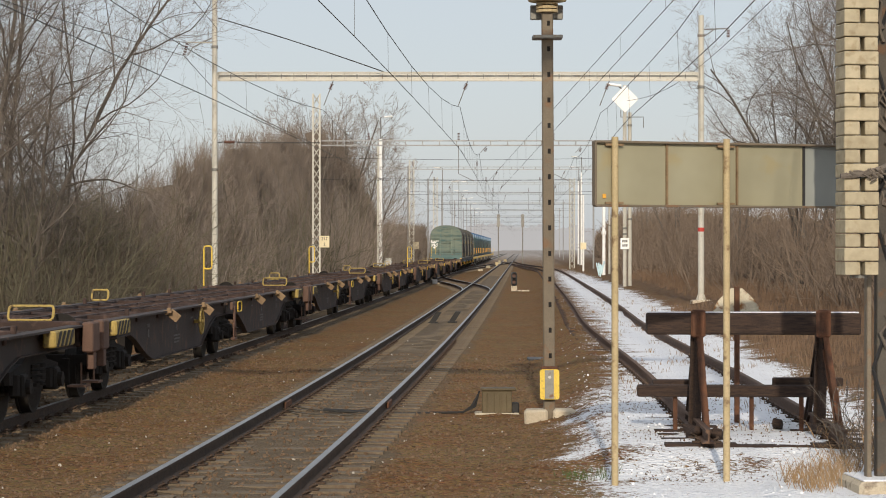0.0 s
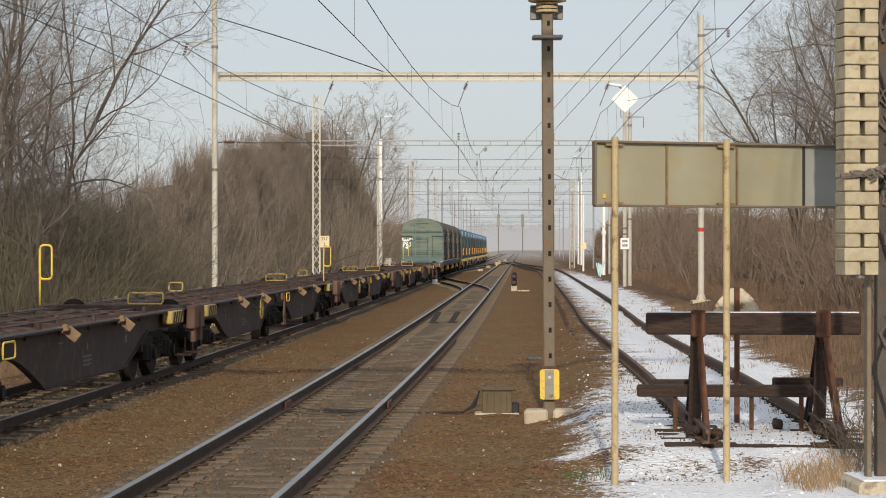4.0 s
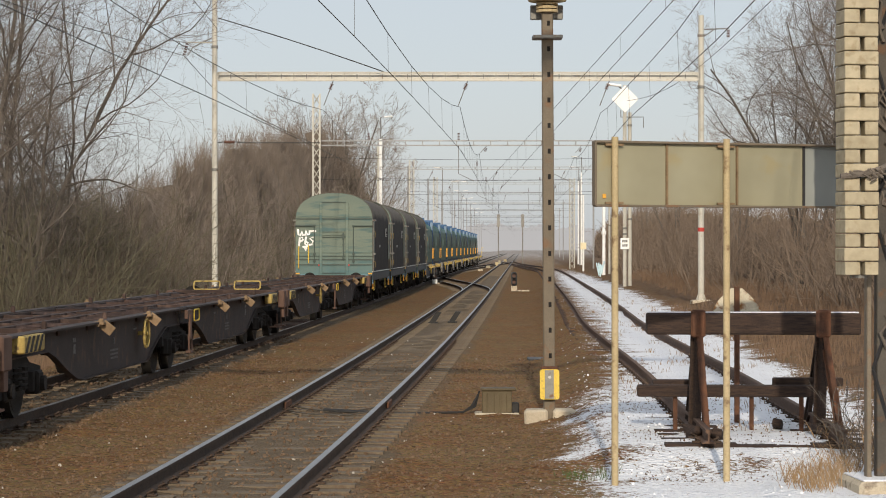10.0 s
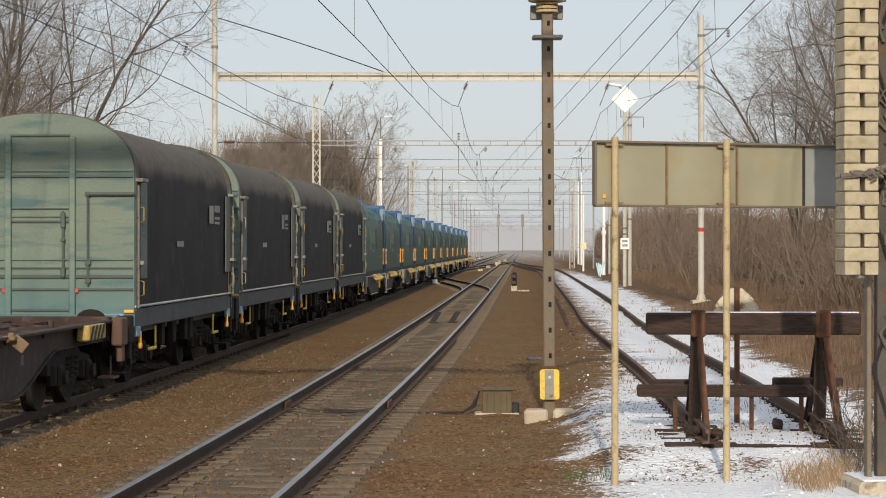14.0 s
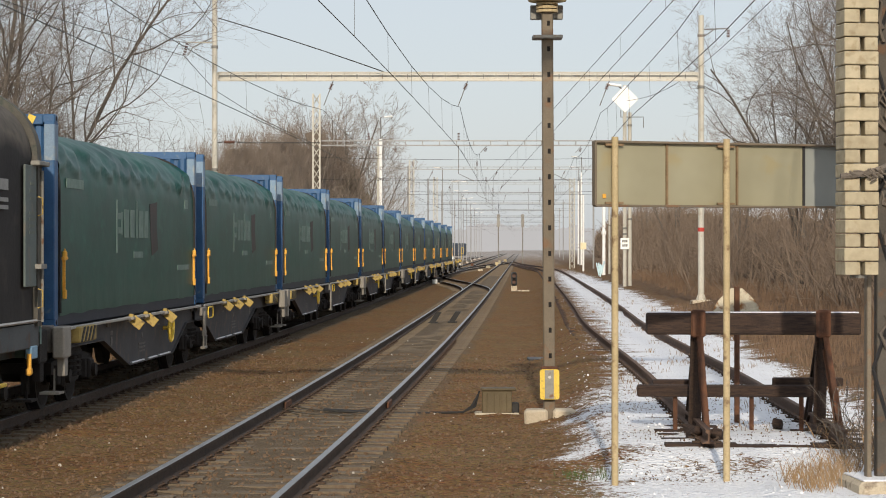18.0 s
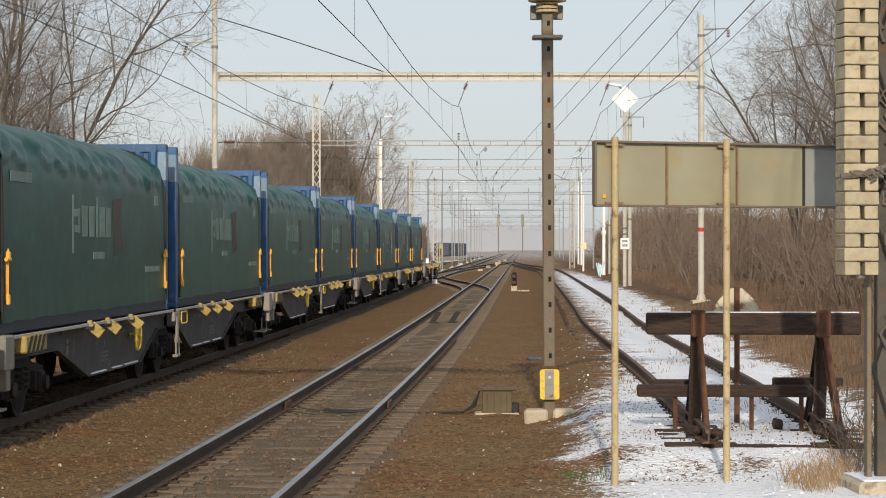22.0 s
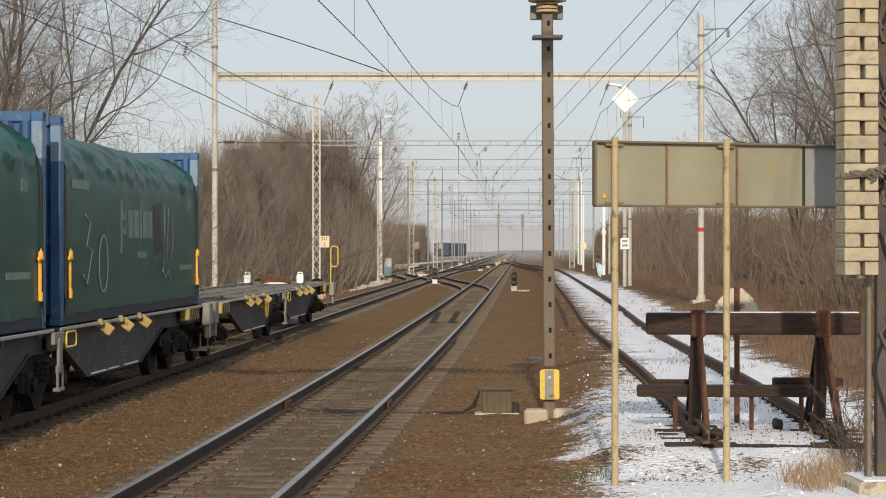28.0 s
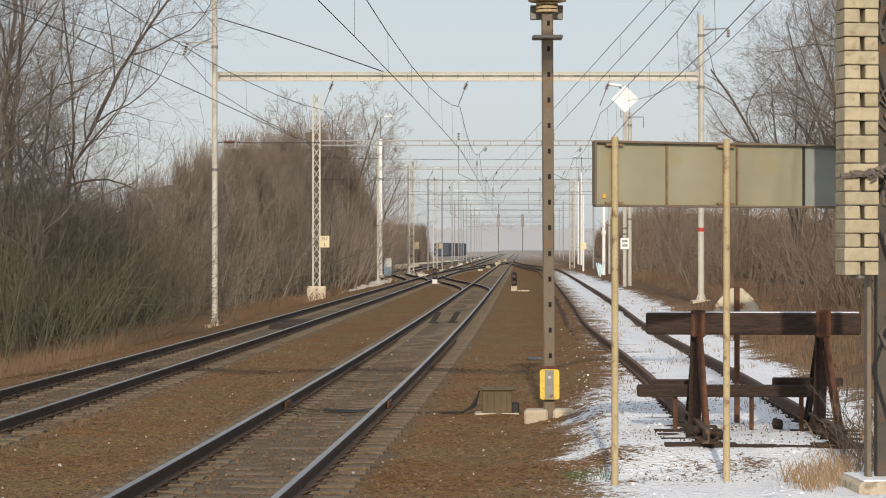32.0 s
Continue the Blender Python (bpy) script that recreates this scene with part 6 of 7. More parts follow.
m = thing("stop_board", "faded pointed stop board on a rusty post", "sign", pose(3.72, 28.6, 0))
g = Geo()
g.cyl((0, 0, -0.1), (0, 0, 1.74), 0.035, 8)
part("post", g, "rusty_steel", m)
g = Geo()
g.prism([(-0.30, 1.38), (-0.17, 1.24), (0.17, 1.24), (0.31, 1.38), (0.30, 1.46), (0.22, 1.58), (0.07, 1.72), (-0.07, 1.72), (-0.22, 1.58), (-0.30, 1.46)], 0.03, 0.045, "y")
part("board", g, "peeling", m, "peeling cream and rust board")

# things beyond the siding
g = Geo()
for k in range(5):
    g.box(-0.15 + 0.09 * k, 0, 0.45 + 0.12 * math.sin(k * 2), 0.10, 0.10, 0.9 - 0.2 * (k % 2), pose(0, 0, 0, 0, 6 * (k - 2), 0), 0.03)
thing("blue_sheeting", "crumpled pale blue sheeting caught on a post", "plastic sheet", pose(10.9, 157, 0.3), g=g, material="rag")
m = thing("lamp_post_stub", "white post with a collar beside the siding", "post", pose(11.6, 163, 0))
g = Geo()
g.cyl((0, 0, 0.2), (0, 0, 5.6), 0.12, 10)
part("pole", g, "paint_white", m)
g = Geo()
g.cyl((0, 0, 3.2), (0, 0, 3.45), 0.18, 10)
part("collar", g, "paint_white", m)
m = thing("relay_cabinet", "blue-grey relay cabinet beside a lamp post", "cabinet", pose(-4.6, 189, -0.2))
g = Geo()
g.box(0, 0, 0.75, 0.65, 0.5, 1.3, c=0.03)
part("body", g, "cabinet_blue", m)
g = Geo()
g.box(0.05, -0.26, 1.2, 0.5, 0.02, 0.7, c=0.01)
part("door", g, "galvanised", m)
m = thing("ballast_wagon_row", "row of dark blue covered wagons standing in the far yard", "wagon", pose(5.6, 420, 0, 0, 0, -2))
for k in range(4):
    g = Geo()
    g.box(-6 + k * 0.55, 12 + k * 16, 1.9, 3.0, 15, 2.6, c=0.2)
    part("wagon_body", g, "shed_blue", m)
m = thing("white_platform_edge", "low pale platform edge in the far yard", "platform", pose(1.5, 300, -0.3, 0, 0, -4))
g = Geo()
g.box(-4.2, 30, 0.25, 3.0, 110, 0.5, c=0.05)
part("slab", g, "concrete", m)
g = Geo()
g.box(-2.7, 30, 0.52, 0.3, 110, 0.05, c=0.01)
part("edge", g, "paint_white", m)


# small boxes and heaps along the far tracks
for px, py, d, w, h, mat in ((884, 446, 330, 0.35, 0.7, "weight"), (879, 452, 300, 0.4, 0.6, "post_ochre"), (864, 456, 270, 0.5, 0.35, "weight"), (894, 442, 380, 0.5, 0.6, "post_ochre"), (836, 452, 280, 0.3, 0.6, "rusty_steel"), (749, 485, 190, 0.9, 0.3, "concrete"), (850, 474, 240, 0.5, 0.25, "concrete")):
    g = Geo()
    g.box(0, 0, h / 2, w, 0.7, h, c=0.05)
    thing("track_marker_box", "small box-shaped marker beside the far tracks", "marker", pose((px - 784) * d / 4000, d, -0.26), g=g, material=mat, group="track marker boxes")


# ---- vegetation ----
THIN = [0.0042]  # radius of the finest twigs


def grow(g, p, v, length, r, level, last, rng, wander, kids, lift, mi_twig=1):
    """A branch of tapering pieces that carries smaller branches, set round it by the golden angle."""
    n = (7, 6, 4, 2, 2)[level] if level < last else 1
    pts, rad, dirs = [p.copy()], [r], [v.copy()]
    for i in range(n):
        up = lift * (0.5 + i / n) if level else lift * 0.3
        w = wander if level else wander * 0.55
        v = (v + Vector((rng.gauss(0, w), rng.gauss(0, w), rng.gauss(0, w * 0.8) + up))).normalized()
        p = p + v * (length / n)
        pts.append(p.copy())
        dirs.append(v.copy())
        rad.append(max(r * (1 - 0.78 * ((i + 1) / n) ** 0.9), THIN[0] * (0.6 if level >= last else 1.0)))
    g.tube(pts, rad, (7, 5, 4, 3, 3)[level], False, 0 if level < 2 else mi_twig)
    if level >= last:
        return
    turn = rng.uniform(0, 6.28)
    for k in range(kids[level]):
        low = 0.34 if level == 0 else 0.16
        q = low + (1 - low) * min((k + rng.uniform(0.1, 0.95)) / kids[level], 0.999)
        i = min(int(q * n), n - 1)
        base = pts[i].lerp(pts[i + 1], q * n - i)
        d0 = dirs[i + 1]
        turn += 2.4 + rng.gauss(0, 0.45)
        side = d0.cross(Vector((0.3, 0.2, 1)) if abs(d0.z) < 0.95 else Vector((1, 0, 0))).normalized()
        ax = Matrix.Rotation(turn, 3, d0) @ side
        ang = radians(rng.uniform(30, 58) * (1.12 - 0.35 * q))
        d = (Matrix.Rotation(ang, 3, ax) @ d0).normalized()
        share = (0.46 - 0.24 * q) if level == 0 else (0.58 - 0.28 * q)
        rr = rad[i] + (rad[i + 1] - rad[i]) * (q * n - i)
        grow(g, base, d, length * share * rng.uniform(0.75, 1.25), max(rr * rng.uniform(0.42, 0.66), THIN[0] * (0.7 if level + 1 >= last else 1.1)), level + 1, last, rng, wander * 1.12, kids, lift, mi_twig)


def tree_mesh(seed, stems, kids, twig, lift=0.05, wander=0.11, bark="bark"):
    """Stems: (lean across, lean ahead, length, radius)."""
    rng = random.Random(seed)
    cr = Geo()
    for lx, ly, length, r in stems:
        off = Vector((lx, ly, 0)) * 0.8 if len(stems) > 1 else Vector((0, 0, 0))
        grow(cr, off + Vector((0, 0, -0.4)), Vector((lx, ly, 1)).normalized(), length, r, 0, 4, rng, wander, kids, lift)
    # the thick wood goes to the trunk's mesh, the twigs to the crown's
    trunk, crown = Geo(), Geo()
    for tgt, want in ((trunk, 0), (crown, 1)):
        idx = {}
        for f, mi in zip(cr.f, cr.mi):
            if mi == want:
                q = []
                for i in f:
                    if i not in idx:
                        idx[i] = len(tgt.v)
                        tgt.v.append(cr.v[i])
                    q.append(idx[i])
                tgt.f.append(tuple(q))
                tgt.mi.append(0)
    return raw_mesh("trunk", trunk, bark), raw_mesh("crown", crown, twig)


def raw_mesh(name, g, mat):
    me = bpy.data.meshes.new(name)
    me.from_pydata(g.v, [], g.f)
    me.materials.append(M[mat])
    return me


def bush_meshes(seed, height, spread, stems, twig, clumps=4, lift=0.03, open_out=0.5, r=0.028):
    rng = random.Random(seed)
    out = []
    for c in range(clumps):
        g = Geo()
        for k in range(stems // clumps):
            a, q = 6.283 * (c + rng.random()) / clumps, rng.uniform(0, 1) ** 0.5
            p = Vector((math.cos(a) * q * spread * 0.45, math.sin(a) * q * spread * 0.45, -0.3))
            v = Vector((math.cos(a) * open_out * q + rng.gauss(0, 0.15), math.sin(a) * open_out * q + rng.gauss(0, 0.15), 1)).normalized()
            grow(g, p, v, height * rng.uniform(0.6, 1.05), r, 1, 3, rng, 0.13, (0, 6, 3), lift)
        out.append(raw_mesh("stem_clump", g, twig))
    return out


def put_bush(variant, l, d, s, label, group):
    b = thing("bush", label, "bush", pose(main_x(d) + l, d, ground_z(l, d), 0, 0, veg.uniform(0, 360)) @ Matrix.Diagonal((s, s, s * veg.uniform(0.9, 1.1), 1)), group=group)
    for me in BUSHES[variant]:
        part("stem_clump", me, None, b)


def put_tree(variant, x, d, z, s, rot, label, group):
    t = thing("tree", label, "tree", pose(x, d, z, 0, 0, rot) @ Matrix.Diagonal((s, s, s, 1)), group=group)
    part("trunk", variant[0], None, t)
    part("crown", variant[1], None, t)
    return t


THIN[0] = 0.0036
OPEN_TREE = tree_mesh(31, ((0.17, 0.05, 14.0, 0.13), (0.04, -0.1, 15.0, 0.12), (-0.20, 0.1, 13.0, 0.10)), (12, 9, 6, 4), "twig", 0.03, 0.17)
TALL_TREE = tree_mesh(32, ((0.02, 0.0, 15.5, 0.12), (-0.10, 0.1, 13.5, 0.09)), (14, 8, 6, 4), "twig", 0.05, 0.16)
WILLOW = tree_mesh(33, ((-0.22, 0.0, 12.5, 0.15), (0.0, 0.1, 13.5, 0.14), (0.24, -0.05, 13.0, 0.13)), (9, 9, 6, 4), "twig", 0.03, 0.20)
SPREADING = tree_mesh(34, ((0.08, 0.0, 12.5, 0.15), (-0.22, 0.1, 11.0, 0.10)), (12, 9, 5, 3), "twig", 0.02, 0.20)
THIN[0] = 0.0085
# far trees: paler, greyer bark and twigs stand in for haze
FAR_TREE = tree_mesh(35, ((0.0, 0.05, 13.0, 0.17),), (13, 7, 5, 3), "twig_hazy", 0.07, 0.11, "bark_pale")
FAR_PAIR = tree_mesh(36, ((0.12, 0.0, 12.5, 0.15), (-0.12, 0.1, 12.0, 0.14)), (8, 7, 4, 2), "twig_hazy", 0.06, 0.11, "bark_pale")
THIN[0] = 0.0058
BUSHES = [bush_meshes(21, 5.5, 5.0, 24, "twig"), bush_meshes(22, 6.0, 5.0, 24, "twig_hazy"), bush_meshes(23, 5.0, 5.5, 24, "twig_green"), bush_meshes(24, 3.2, 4.0, 22, "twig_rust"), bush_meshes(25, 4.6, 5.0, 22, "twig_shaded"), bush_meshes(26, 6.5, 5.0, 24, "twig_green", 4, -0.09, 0.9, 0.022), bush_meshes(27, 1.7, 0.5, 8, "bark", 2, 0.02, 0.3, 0.011)]
veg = random.Random(77)

# the wood along the train's track
for k in range(36):
    d = 50 + 190 * (k / 35) ** 1.15 + veg.uniform(-2, 2)
    l = -10.8 - veg.uniform(0, 3.2) - (1.5 if k % 3 == 0 else 0)
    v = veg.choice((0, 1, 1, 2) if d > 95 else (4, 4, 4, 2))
    s = veg.uniform(0.85, 1.25) * (0.95 if d < 90 else (0.72 if d < 124 else (1.1 if d < 205 else 0.75)))
    put_bush(v, l, d, s, "dense leafless brown bush at the wood's edge", "bushes along the wood")
for l, d, v, s, rot in ((-13.7, 71, OPEN_TREE, 1.0, 0), (-14.2, 66, TALL_TREE, 1.0, 40), (-13.6, 76, TALL_TREE, 0.95, 200), (-15.5, 74, SPREADING, 1.0, 80), (-13.8, 82, SPREADING, 0.70, 15), (-12.0, 66, SPREADING, 0.70, 150), (-13.2, 72, SPREADING, 0.74, 330), (-12.6, 77, SPREADING, 0.60, 100), (-15.5, 79, TALL_TREE, 0.85, 130), (-15.0, 70, SPREADING, 0.85, 200), (-14.5, 92, SPREADING, 0.55, 300)):
    put_tree(v, main_x(d) + l, d, ground_z(l, d), s, rot, "tall leafless tree with long arching boughs", "trees of the wood")
for k in range(9):
    d = 100 + 8.5 * k + veg.uniform(-2, 2)
    l = -13.6 - veg.uniform(0, 2)
    put_tree(veg.choice((FAR_TREE, FAR_PAIR)), main_x(d) + l, d, ground_z(l, d), 0.46 + 0.036 * k + veg.uniform(-0.04, 0.04), veg.uniform(0, 360), "young leafless tree standing in the thicket", "trees of the wood")
for l, d, v, s, rot in ((-17, 172, FAR_PAIR, 0.90, 20), (-17.5, 186, FAR_TREE, 0.92, 250), (-17, 196, FAR_PAIR, 1.08, 170), (-16.5, 206, FAR_TREE, 1.16, 300), (-15.8, 216, FAR_PAIR, 1.25, 30), (-15.4, 226, FAR_TREE, 1.28, 120), (-14.8, 236, FAR_TREE, 1.15, 220), (-14.4, 244, FAR_PAIR, 1.05, 320), (-15.6, 231, FAR_PAIR, 1.22, 75), (-15.8, 241, FAR_TREE, 1.12, 10), (-14.2, 252, FAR_TREE, 0.92, 140), (-14.8, 221, FAR_TREE, 1.2, 260), (-15, 240, FAR_PAIR, 0.60, 40), (-16, 262, FAR_TREE, 0.6, 90), (-18, 300, FAR_PAIR, 0.65, 190), (-18, 345, FAR_TREE, 0.75, 190)):
    put_tree(v, main_x(d) + l, d, ground_z(l, d), s, rot, "slender leafless tree rising above the thicket", "trees of the wood")

# the wood and scrub beyond the siding
for l, d, v, s, rot in ((15.4, 95, WILLOW, 0.92, 0), (18.4, 93, WILLOW, 1.12, 25), (14.6, 102, SPREADING, 0.72, 195), (17.2, 101, TALL_TREE, 0.90, 100), (20.0, 98, SPREADING, 1.1, 230), (16.6, 97, SPREADING, 0.85, 60), (18.8, 99, TALL_TREE, 1.0, 290), (15.0, 97, TALL_TREE, 0.80, 45), (15.6, 106, WILLOW, 0.80, 170)):
    put_tree(v, main_x(d) + l, d, ground_z(l, d), s, rot, "bare spreading tree with dark boughs above the scrub", "trees by the siding")
for l, d, v, s, rot in ((14, 122, FAR_PAIR, 0.62, 260), (16, 140, FAR_TREE, 0.66, 320), (14.5, 170, FAR_PAIR, 0.62, 75), (16, 210, FAR_TREE, 0.70, 15), (17, 260, FAR_PAIR, 0.70, 45), (18, 320, FAR_TREE, 0.75, 95)):
    put_tree(v, main_x(d) + l, d, ground_z(l, d), s, rot, "young bare tree in the scrub by the siding", "trees by the siding")
for k in range(30):
    d = 56 + 180 * (k / 29) ** 1.2 + veg.uniform(-2, 2)
    l = 11.4 + veg.uniform(0, 3.5)
    put_bush(3, l, d, veg.uniform(0.75, 1.35), "leafless reddish-brown scrub beside the siding", "scrub along the siding")


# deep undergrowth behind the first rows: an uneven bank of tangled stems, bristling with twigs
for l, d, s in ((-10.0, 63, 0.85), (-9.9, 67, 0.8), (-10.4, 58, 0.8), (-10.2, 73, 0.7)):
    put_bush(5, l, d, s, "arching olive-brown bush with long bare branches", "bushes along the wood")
for l, d, s in ((6.62, 24.3, 0.60),):
    put_bush(6, l, d, s, "thin bare shrub growing beside the mast footing", "shrubs by the mast")


def thicket(name, label, l0, dl, d0, d1, heights, seed, twigs, mat, bank="thicket", arching=False):
    rng = random.Random(seed)
    nd, nz = int((d1 - d0) / 1.0), 12
    ref = ground_z(l0, 100)

    def surf(d, q):
        h = float(np.interp(d, [p[0] for p in heights], [p[1] for p in heights]))
        top = h * (0.93 + 0.08 * noise.noise((d * 0.09, seed, 0)) + 0.12 * abs(math.sin(d * 0.33 + 2 * noise.noise((d * 0.06, seed, 4)))) ** 0.6)
        l = l0 + dl * (q ** 2.2) + noise.noise((d * 0.30, q * 2.5, seed)) * 1.3 + noise.noise((d * 1.4, q * 8, seed + 3)) * 0.5
        return Vector((main_x(d) + l, d, ref - 0.3 + top * 0.86 * q + 0.25 * noise.noise((d * 2.1, q * 5, seed))))

    g = Geo()
    g.v = [tuple(surf(d0 + (d1 - d0) * i / nd, k / nz)) for i in range(nd + 1) for k in range(nz + 1)]
    m = nz + 1
    g.f = [(i * m + k, (i + 1) * m + k, (i + 1) * m + k + 1, i * m + k + 1) for i in range(nd) for k in range(nz)]
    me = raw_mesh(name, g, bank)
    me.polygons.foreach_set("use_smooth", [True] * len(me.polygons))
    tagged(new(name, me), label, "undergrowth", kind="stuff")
    g = Geo()
    side = 1 if dl < 0 else -1
    for k in range(twigs):
        d = d0 + (d1 - d0) * rng.random() ** 1.25
        q = rng.random() ** 0.45
        p = surf(d, q)
        v = Vector((side * rng.uniform(-0.3, 0.75), rng.gauss(0, 0.42) - 0.1, 1)).normalized()
        r = 0.0045 + 0.000045 * d
        if arching:     # long shoots that lean out and hang over
            v = Vector((side * rng.uniform(0.1, 0.9), rng.gauss(0, 0.7), 1)).normalized()
            n = rng.uniform(0.9, 2.2)
            a = p + v * n * 0.6
            v2 = (v + Vector((side * 0.3, rng.gauss(0, 0.3), -0.55))).normalized()
            g.tube([p - v * 0.25, a, a + v2 * n * 0.7], [r, r * 0.7, r * 0.3], 3, False)
            continue
        n = rng.uniform(0.5, 1.4) + 1.3 * max(q - 0.75, 0) * 4 * rng.random()
        g.tube([p - v * 0.25, p + v * n], [r, r * 0.35], 3, False)
    tagged(new("twig_tangle", raw_mesh("twig_tangle", g, mat)), "fine leafless twigs bristling from the undergrowth", "twigs", kind="stuff")


# the near sheet is coloured dark, as shade among the stems
thicket("undergrowth", "dark tangled undergrowth of the leafless wood", -14.6, -4, 42, 104, ((42, 5), (90, 6.2), (104, 5.4)), 7, 9000, "twig_green", "thicket_shaded", True)
thicket("undergrowth", "brown leafless thicket of tall young trees", -14.9, -1.6, 92, 420, ((92, 4.8), (110, 6.0), (124, 8.4), (140, 10.4), (165, 12.1), (185, 13.6), (205, 15.0), (236, 15.0), (255, 13.0), (270, 9.5), (284, 6), (420, 7)), 5, 46000, "twig_hazy")
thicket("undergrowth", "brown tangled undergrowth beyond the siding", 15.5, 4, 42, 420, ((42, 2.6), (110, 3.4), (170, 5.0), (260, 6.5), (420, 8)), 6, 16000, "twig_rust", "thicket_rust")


# dead grass
def grass(name, label, mat, count, lr, dr, h, seed, lean=0.35):
    g, rng = Geo(), random.Random(seed)
    for k in range(count):
        d = dr[0] + (dr[1] - dr[0]) * rng.random() ** 1.6
        l = rng.uniform(*lr)
        if noise.noise((l * 0.9, d * 0.5, seed)) < -0.05:
            continue
        x, z = main_x(d) + l, ground_z(l, d)
        for j in range(3):
            hh = h * rng.uniform(0.4, 1.1)
            a = rng.uniform(0, 6.283)
            w = 0.0022 + 0.00007 * d
            ox, oy = rng.gauss(0, 0.07), rng.gauss(0, 0.07)
            dx, dy = math.cos(a) * lean * hh, math.sin(a) * lean * hh
            p = [(x + ox - w, d + oy, z - 0.03), (x + ox + w, d + oy, z - 0.03), (x + ox + dx * 0.4 + w * 0.7, d + oy + dy * 0.4, z + hh * 0.6), (x + ox + dx * 0.4 - w * 0.7, d + oy + dy * 0.4, z + hh * 0.6), (x + ox + dx, d + oy + dy, z + hh)]
            g.add(p, [(0, 1, 2, 3), (3, 2, 4)])
    return tagged(new(name, raw_mesh(name, g, mat)), label, "grass", kind="stuff")


grass("dead_grass", "reddish dead grass under the bushes", "straw_red", 5200, (-12.5, -7.6), (34, 130), 0.55, 31)
grass("dead_grass", "straw-coloured dead grass beyond the siding", "straw_red", 3600, (8.9, 13.5), (40, 150), 0.40, 32)
grass("dead_grass", "straw tufts round the mast footing and the sign", "straw", 760, (5.7, 7.5), (22.2, 26.4), 0.30, 33, 0.9)
grass("dead_grass", "brown dead grass on the bank beside the siding", "straw_red", 1700, (7.3, 9.4), (27, 75), 0.34, 35, 0.5)
grass("dead_grass", "straw tufts between sleepers of the siding", "straw", 420, (4.3, 7.0), (27, 90), 0.11, 34, 0.7)
grass("weeds", "small green weeds in the gravel", "weed_green", 90, (3.3, 3.9), (23.4, 24.4), 0.08, 36, 0.9)


# ballast stones that lie loose on the bed
def stones(name, label, mat, count, lr, dr, size, seed, ramp=0):
    g, rng = Geo(), random.Random(seed)
    base = [Vector(q) for q in ((1, 0, -0.2), (0.3, 0.95, -0.1), (-0.8, 0.6, -0.2), (-0.8, -0.6, -0.1), (0.3, -0.95, -0.2), (0.1, 0.05, 0.85), (-0.1, 0, -0.7))]
    fs = [(0, 1, 5), (1, 2, 5), (2, 3, 5), (3, 4, 5), (4, 0, 5), (1, 0, 6), (2, 1, 6), (3, 2, 6), (4, 3, 6), (0, 4, 6)]
    for k in range(count):
        d = dr[0] + (dr[1] - dr[0]) * rng.random() ** 1.5
        l = lr[0] + (lr[1] - lr[0]) * (rng.random() ** 0.5 if ramp else rng.random())
        if ramp and noise.noise((l * 2.2, d * 0.7, seed)) < -0.1:
            continue
        s = size * rng.uniform(0.5, 1.3)
        r = Matrix.Rotation(rng.uniform(0, 6.28), 3, Vector((rng.gauss(0, 1), rng.gauss(0, 1), rng.gauss(0, 1))))
        z = ground_z(l, d) + noise.noise((l * 1.3, d * 1.3, 0)) * 0.035 + noise.noise((l * 5, d * 5, 3)) * 0.022
        c = Vector((main_x(d) + l, d, z + s * 0.2))
        g.add([c + r @ Vector((q.x * s * rng.uniform(0.8, 1.2), q.y * s * rng.uniform(0.7, 1.1), q.z * s * 0.8)) for q in base], fs)
    return tagged(new(name, raw_mesh(name, g, mat)), label, "ballast", kind="stuff")


stones("ballast_stones", "loose brown ballast stones", "stone", 11000, (-3.4, 3.4), (17, 52), 0.024, 41)
stones("pale_stones", "few pale stones scattered on the ballast", "pale_stone", 220, (-3.4, 3.4), (17, 60), 0.019, 42)
stones("bed_stones", "brown stones along the sleepers' ends", "stone", 4000, (-7.2, -3.2), (26, 60), 0.03, 43)

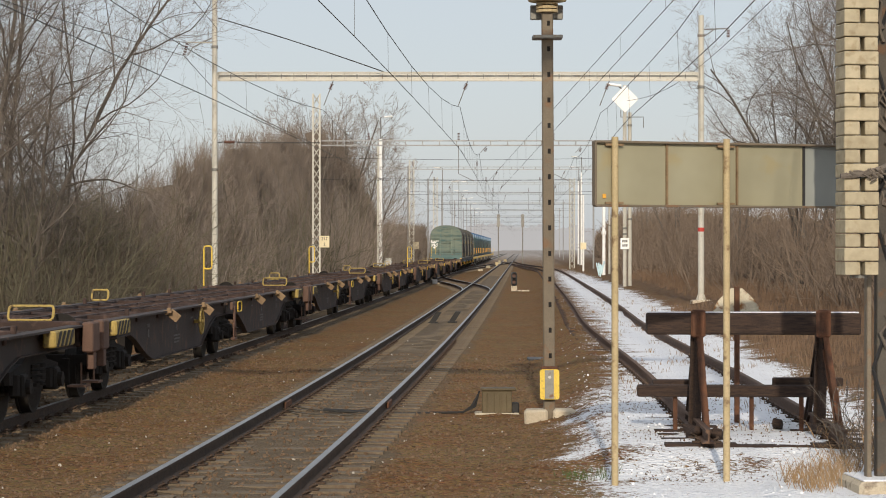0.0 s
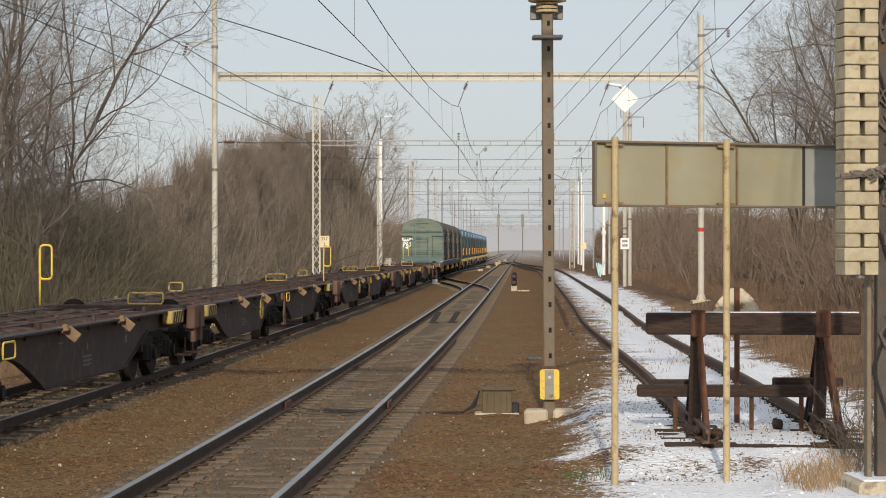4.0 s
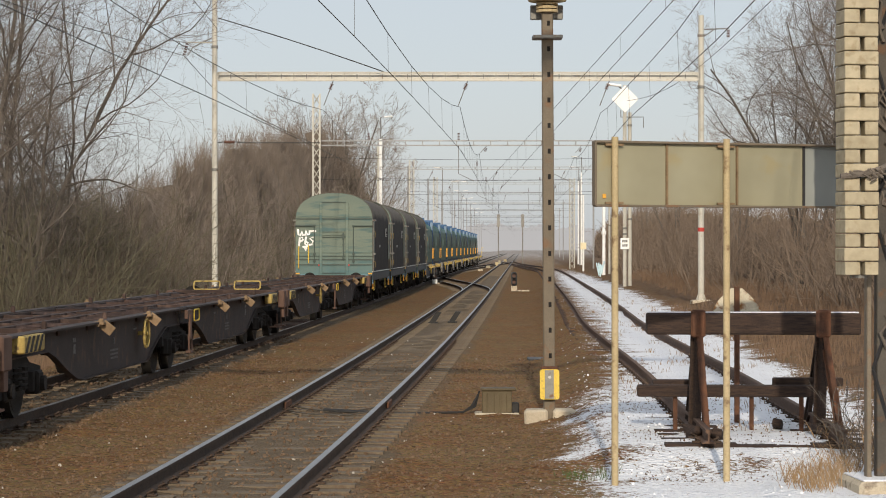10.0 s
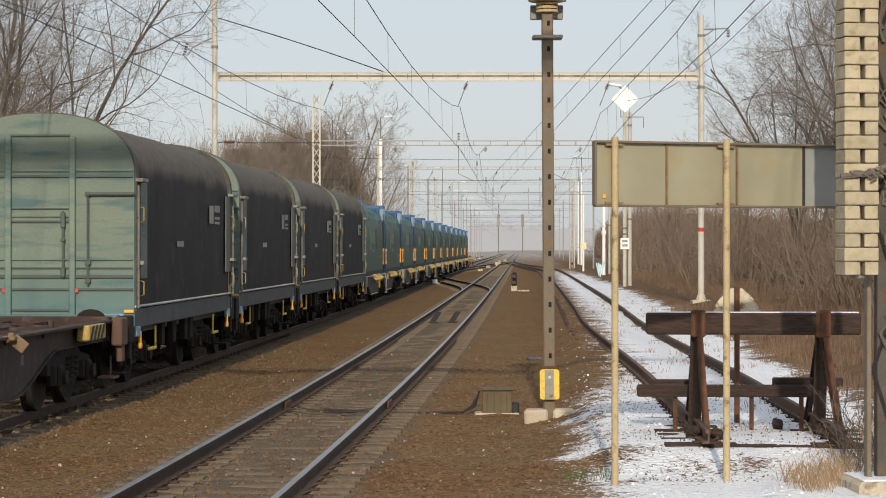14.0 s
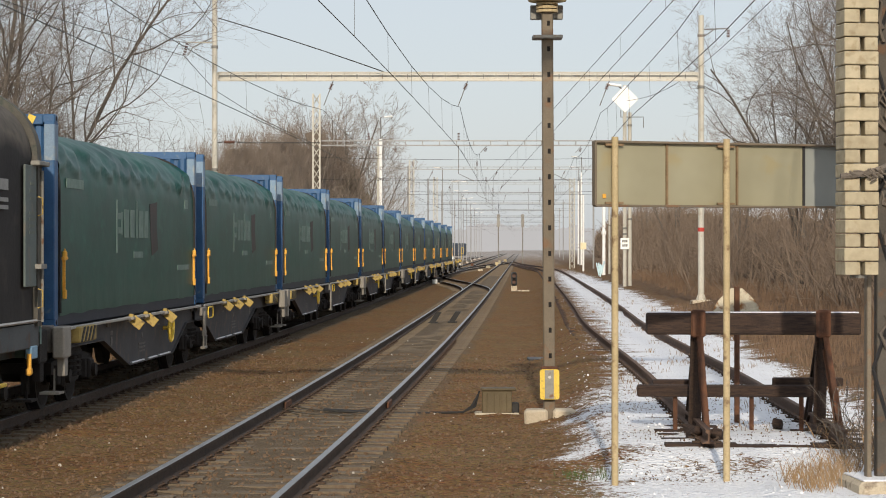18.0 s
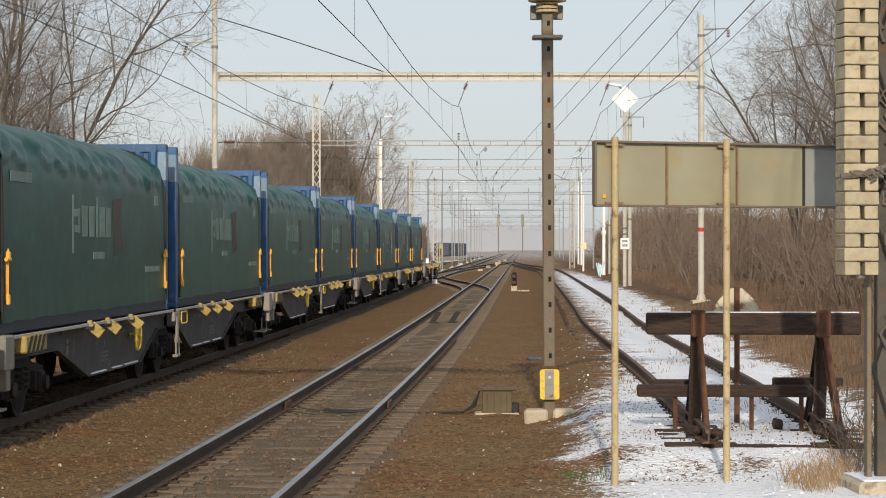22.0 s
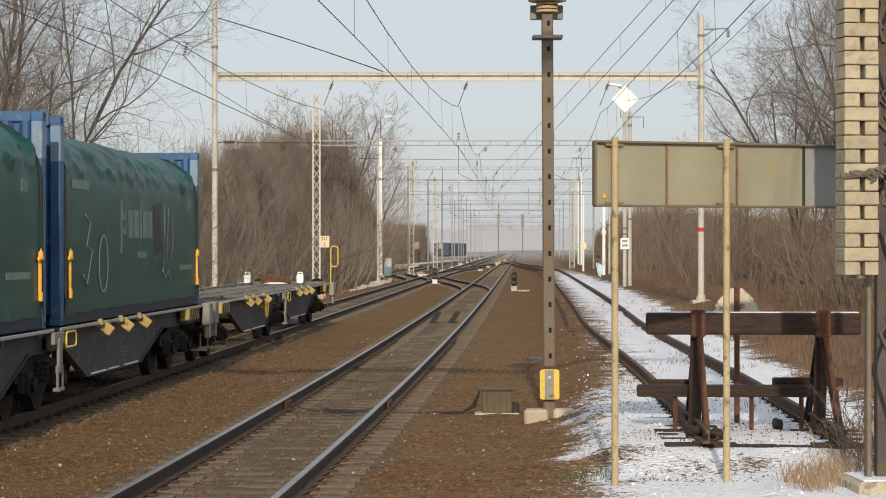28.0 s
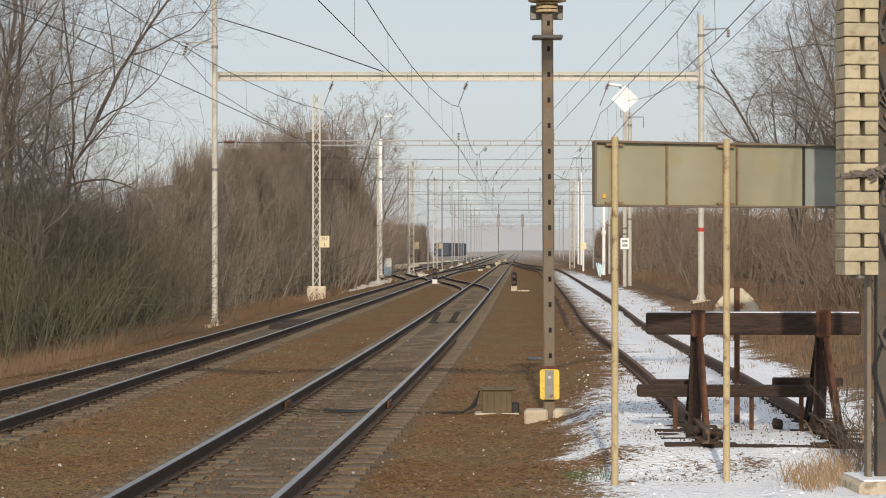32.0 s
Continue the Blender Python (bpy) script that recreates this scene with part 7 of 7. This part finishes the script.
stones("snow_clods", "crusts of old snow between the stones", "snow", 420, (3.2, 4.6), (24, 62), 0.017, 44, 1)
stones("verge_stones", "dark stones showing through the snow", "stone", 2600, (2.8, 6.4), (23.6, 36), 0.011, 45)
stones("snow_clods", "crusts of old snow beside the sign posts", "snow", 240, (3.5, 6.5), (20.5, 26), 0.017, 46, 1)

stones("rubble", "pale rubble and old snow beside the train's track", "pale_stone", 260, (-9.6, -7.2), (150, 225), 0.16, 47)

# ---- distance ----
def backdrop():
    g = Geo()
    n, d = 900, 1500.0
    for i in range(n + 1):
        x = -700 + 1500 * i / n
        h = 15 + 5 * noise.noise((x * 0.011, 1, 0)) + 5 * noise.noise((x * 0.05, 2, 0)) + 4 * noise.noise((x * 0.19, 3, 0)) + 2.5 * noise.noise((x * 0.7, 4, 0))
        g.v += [(x, d, -3), (x, d, max(h, 4))]
    g.f = [(2 * i, 2 * i + 2, 2 * i + 3, 2 * i + 1) for i in range(n)]
    me = raw_mesh("backdrop", g, "shed_blue")
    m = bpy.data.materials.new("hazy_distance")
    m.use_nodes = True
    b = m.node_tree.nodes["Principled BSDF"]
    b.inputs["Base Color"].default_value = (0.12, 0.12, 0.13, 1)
    # even emission paints haze over these trees; they are no light source
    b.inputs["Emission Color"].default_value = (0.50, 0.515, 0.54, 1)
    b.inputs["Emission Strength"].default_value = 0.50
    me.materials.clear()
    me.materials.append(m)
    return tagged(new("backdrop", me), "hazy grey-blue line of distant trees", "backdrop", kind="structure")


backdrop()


# ---- what moves ----
def motions():
    times = [k for k in range(33)]
    for ob, u, dx, z in TRAIN:
        walk(ob, [(t, train_pose(u, t) @ pose(dx, 0, z)) for t in times])
    # one turning action for the leading and one for the trailing wheelsets of the bogies
    keyed = {}
    for ob in [o for o in bpy.data.objects if o.name.split(".")[0] == "wheelset"]:
        y = round(ob.matrix_basis.translation.y, 2)
        if y not in keyed:
            walk(ob, [(k / 20, pose(0, y, 0.46, math.degrees(rolled(k / 20) / 0.46) % 360)) for k in range(641)])
            keyed[y] = ob.animation_data
        else:
            ob.rotation_mode = "QUATERNION"
            a = ob.animation_data_create()
            a.action, a.action_slot = keyed[y].action, keyed[y].action_slot


motions()
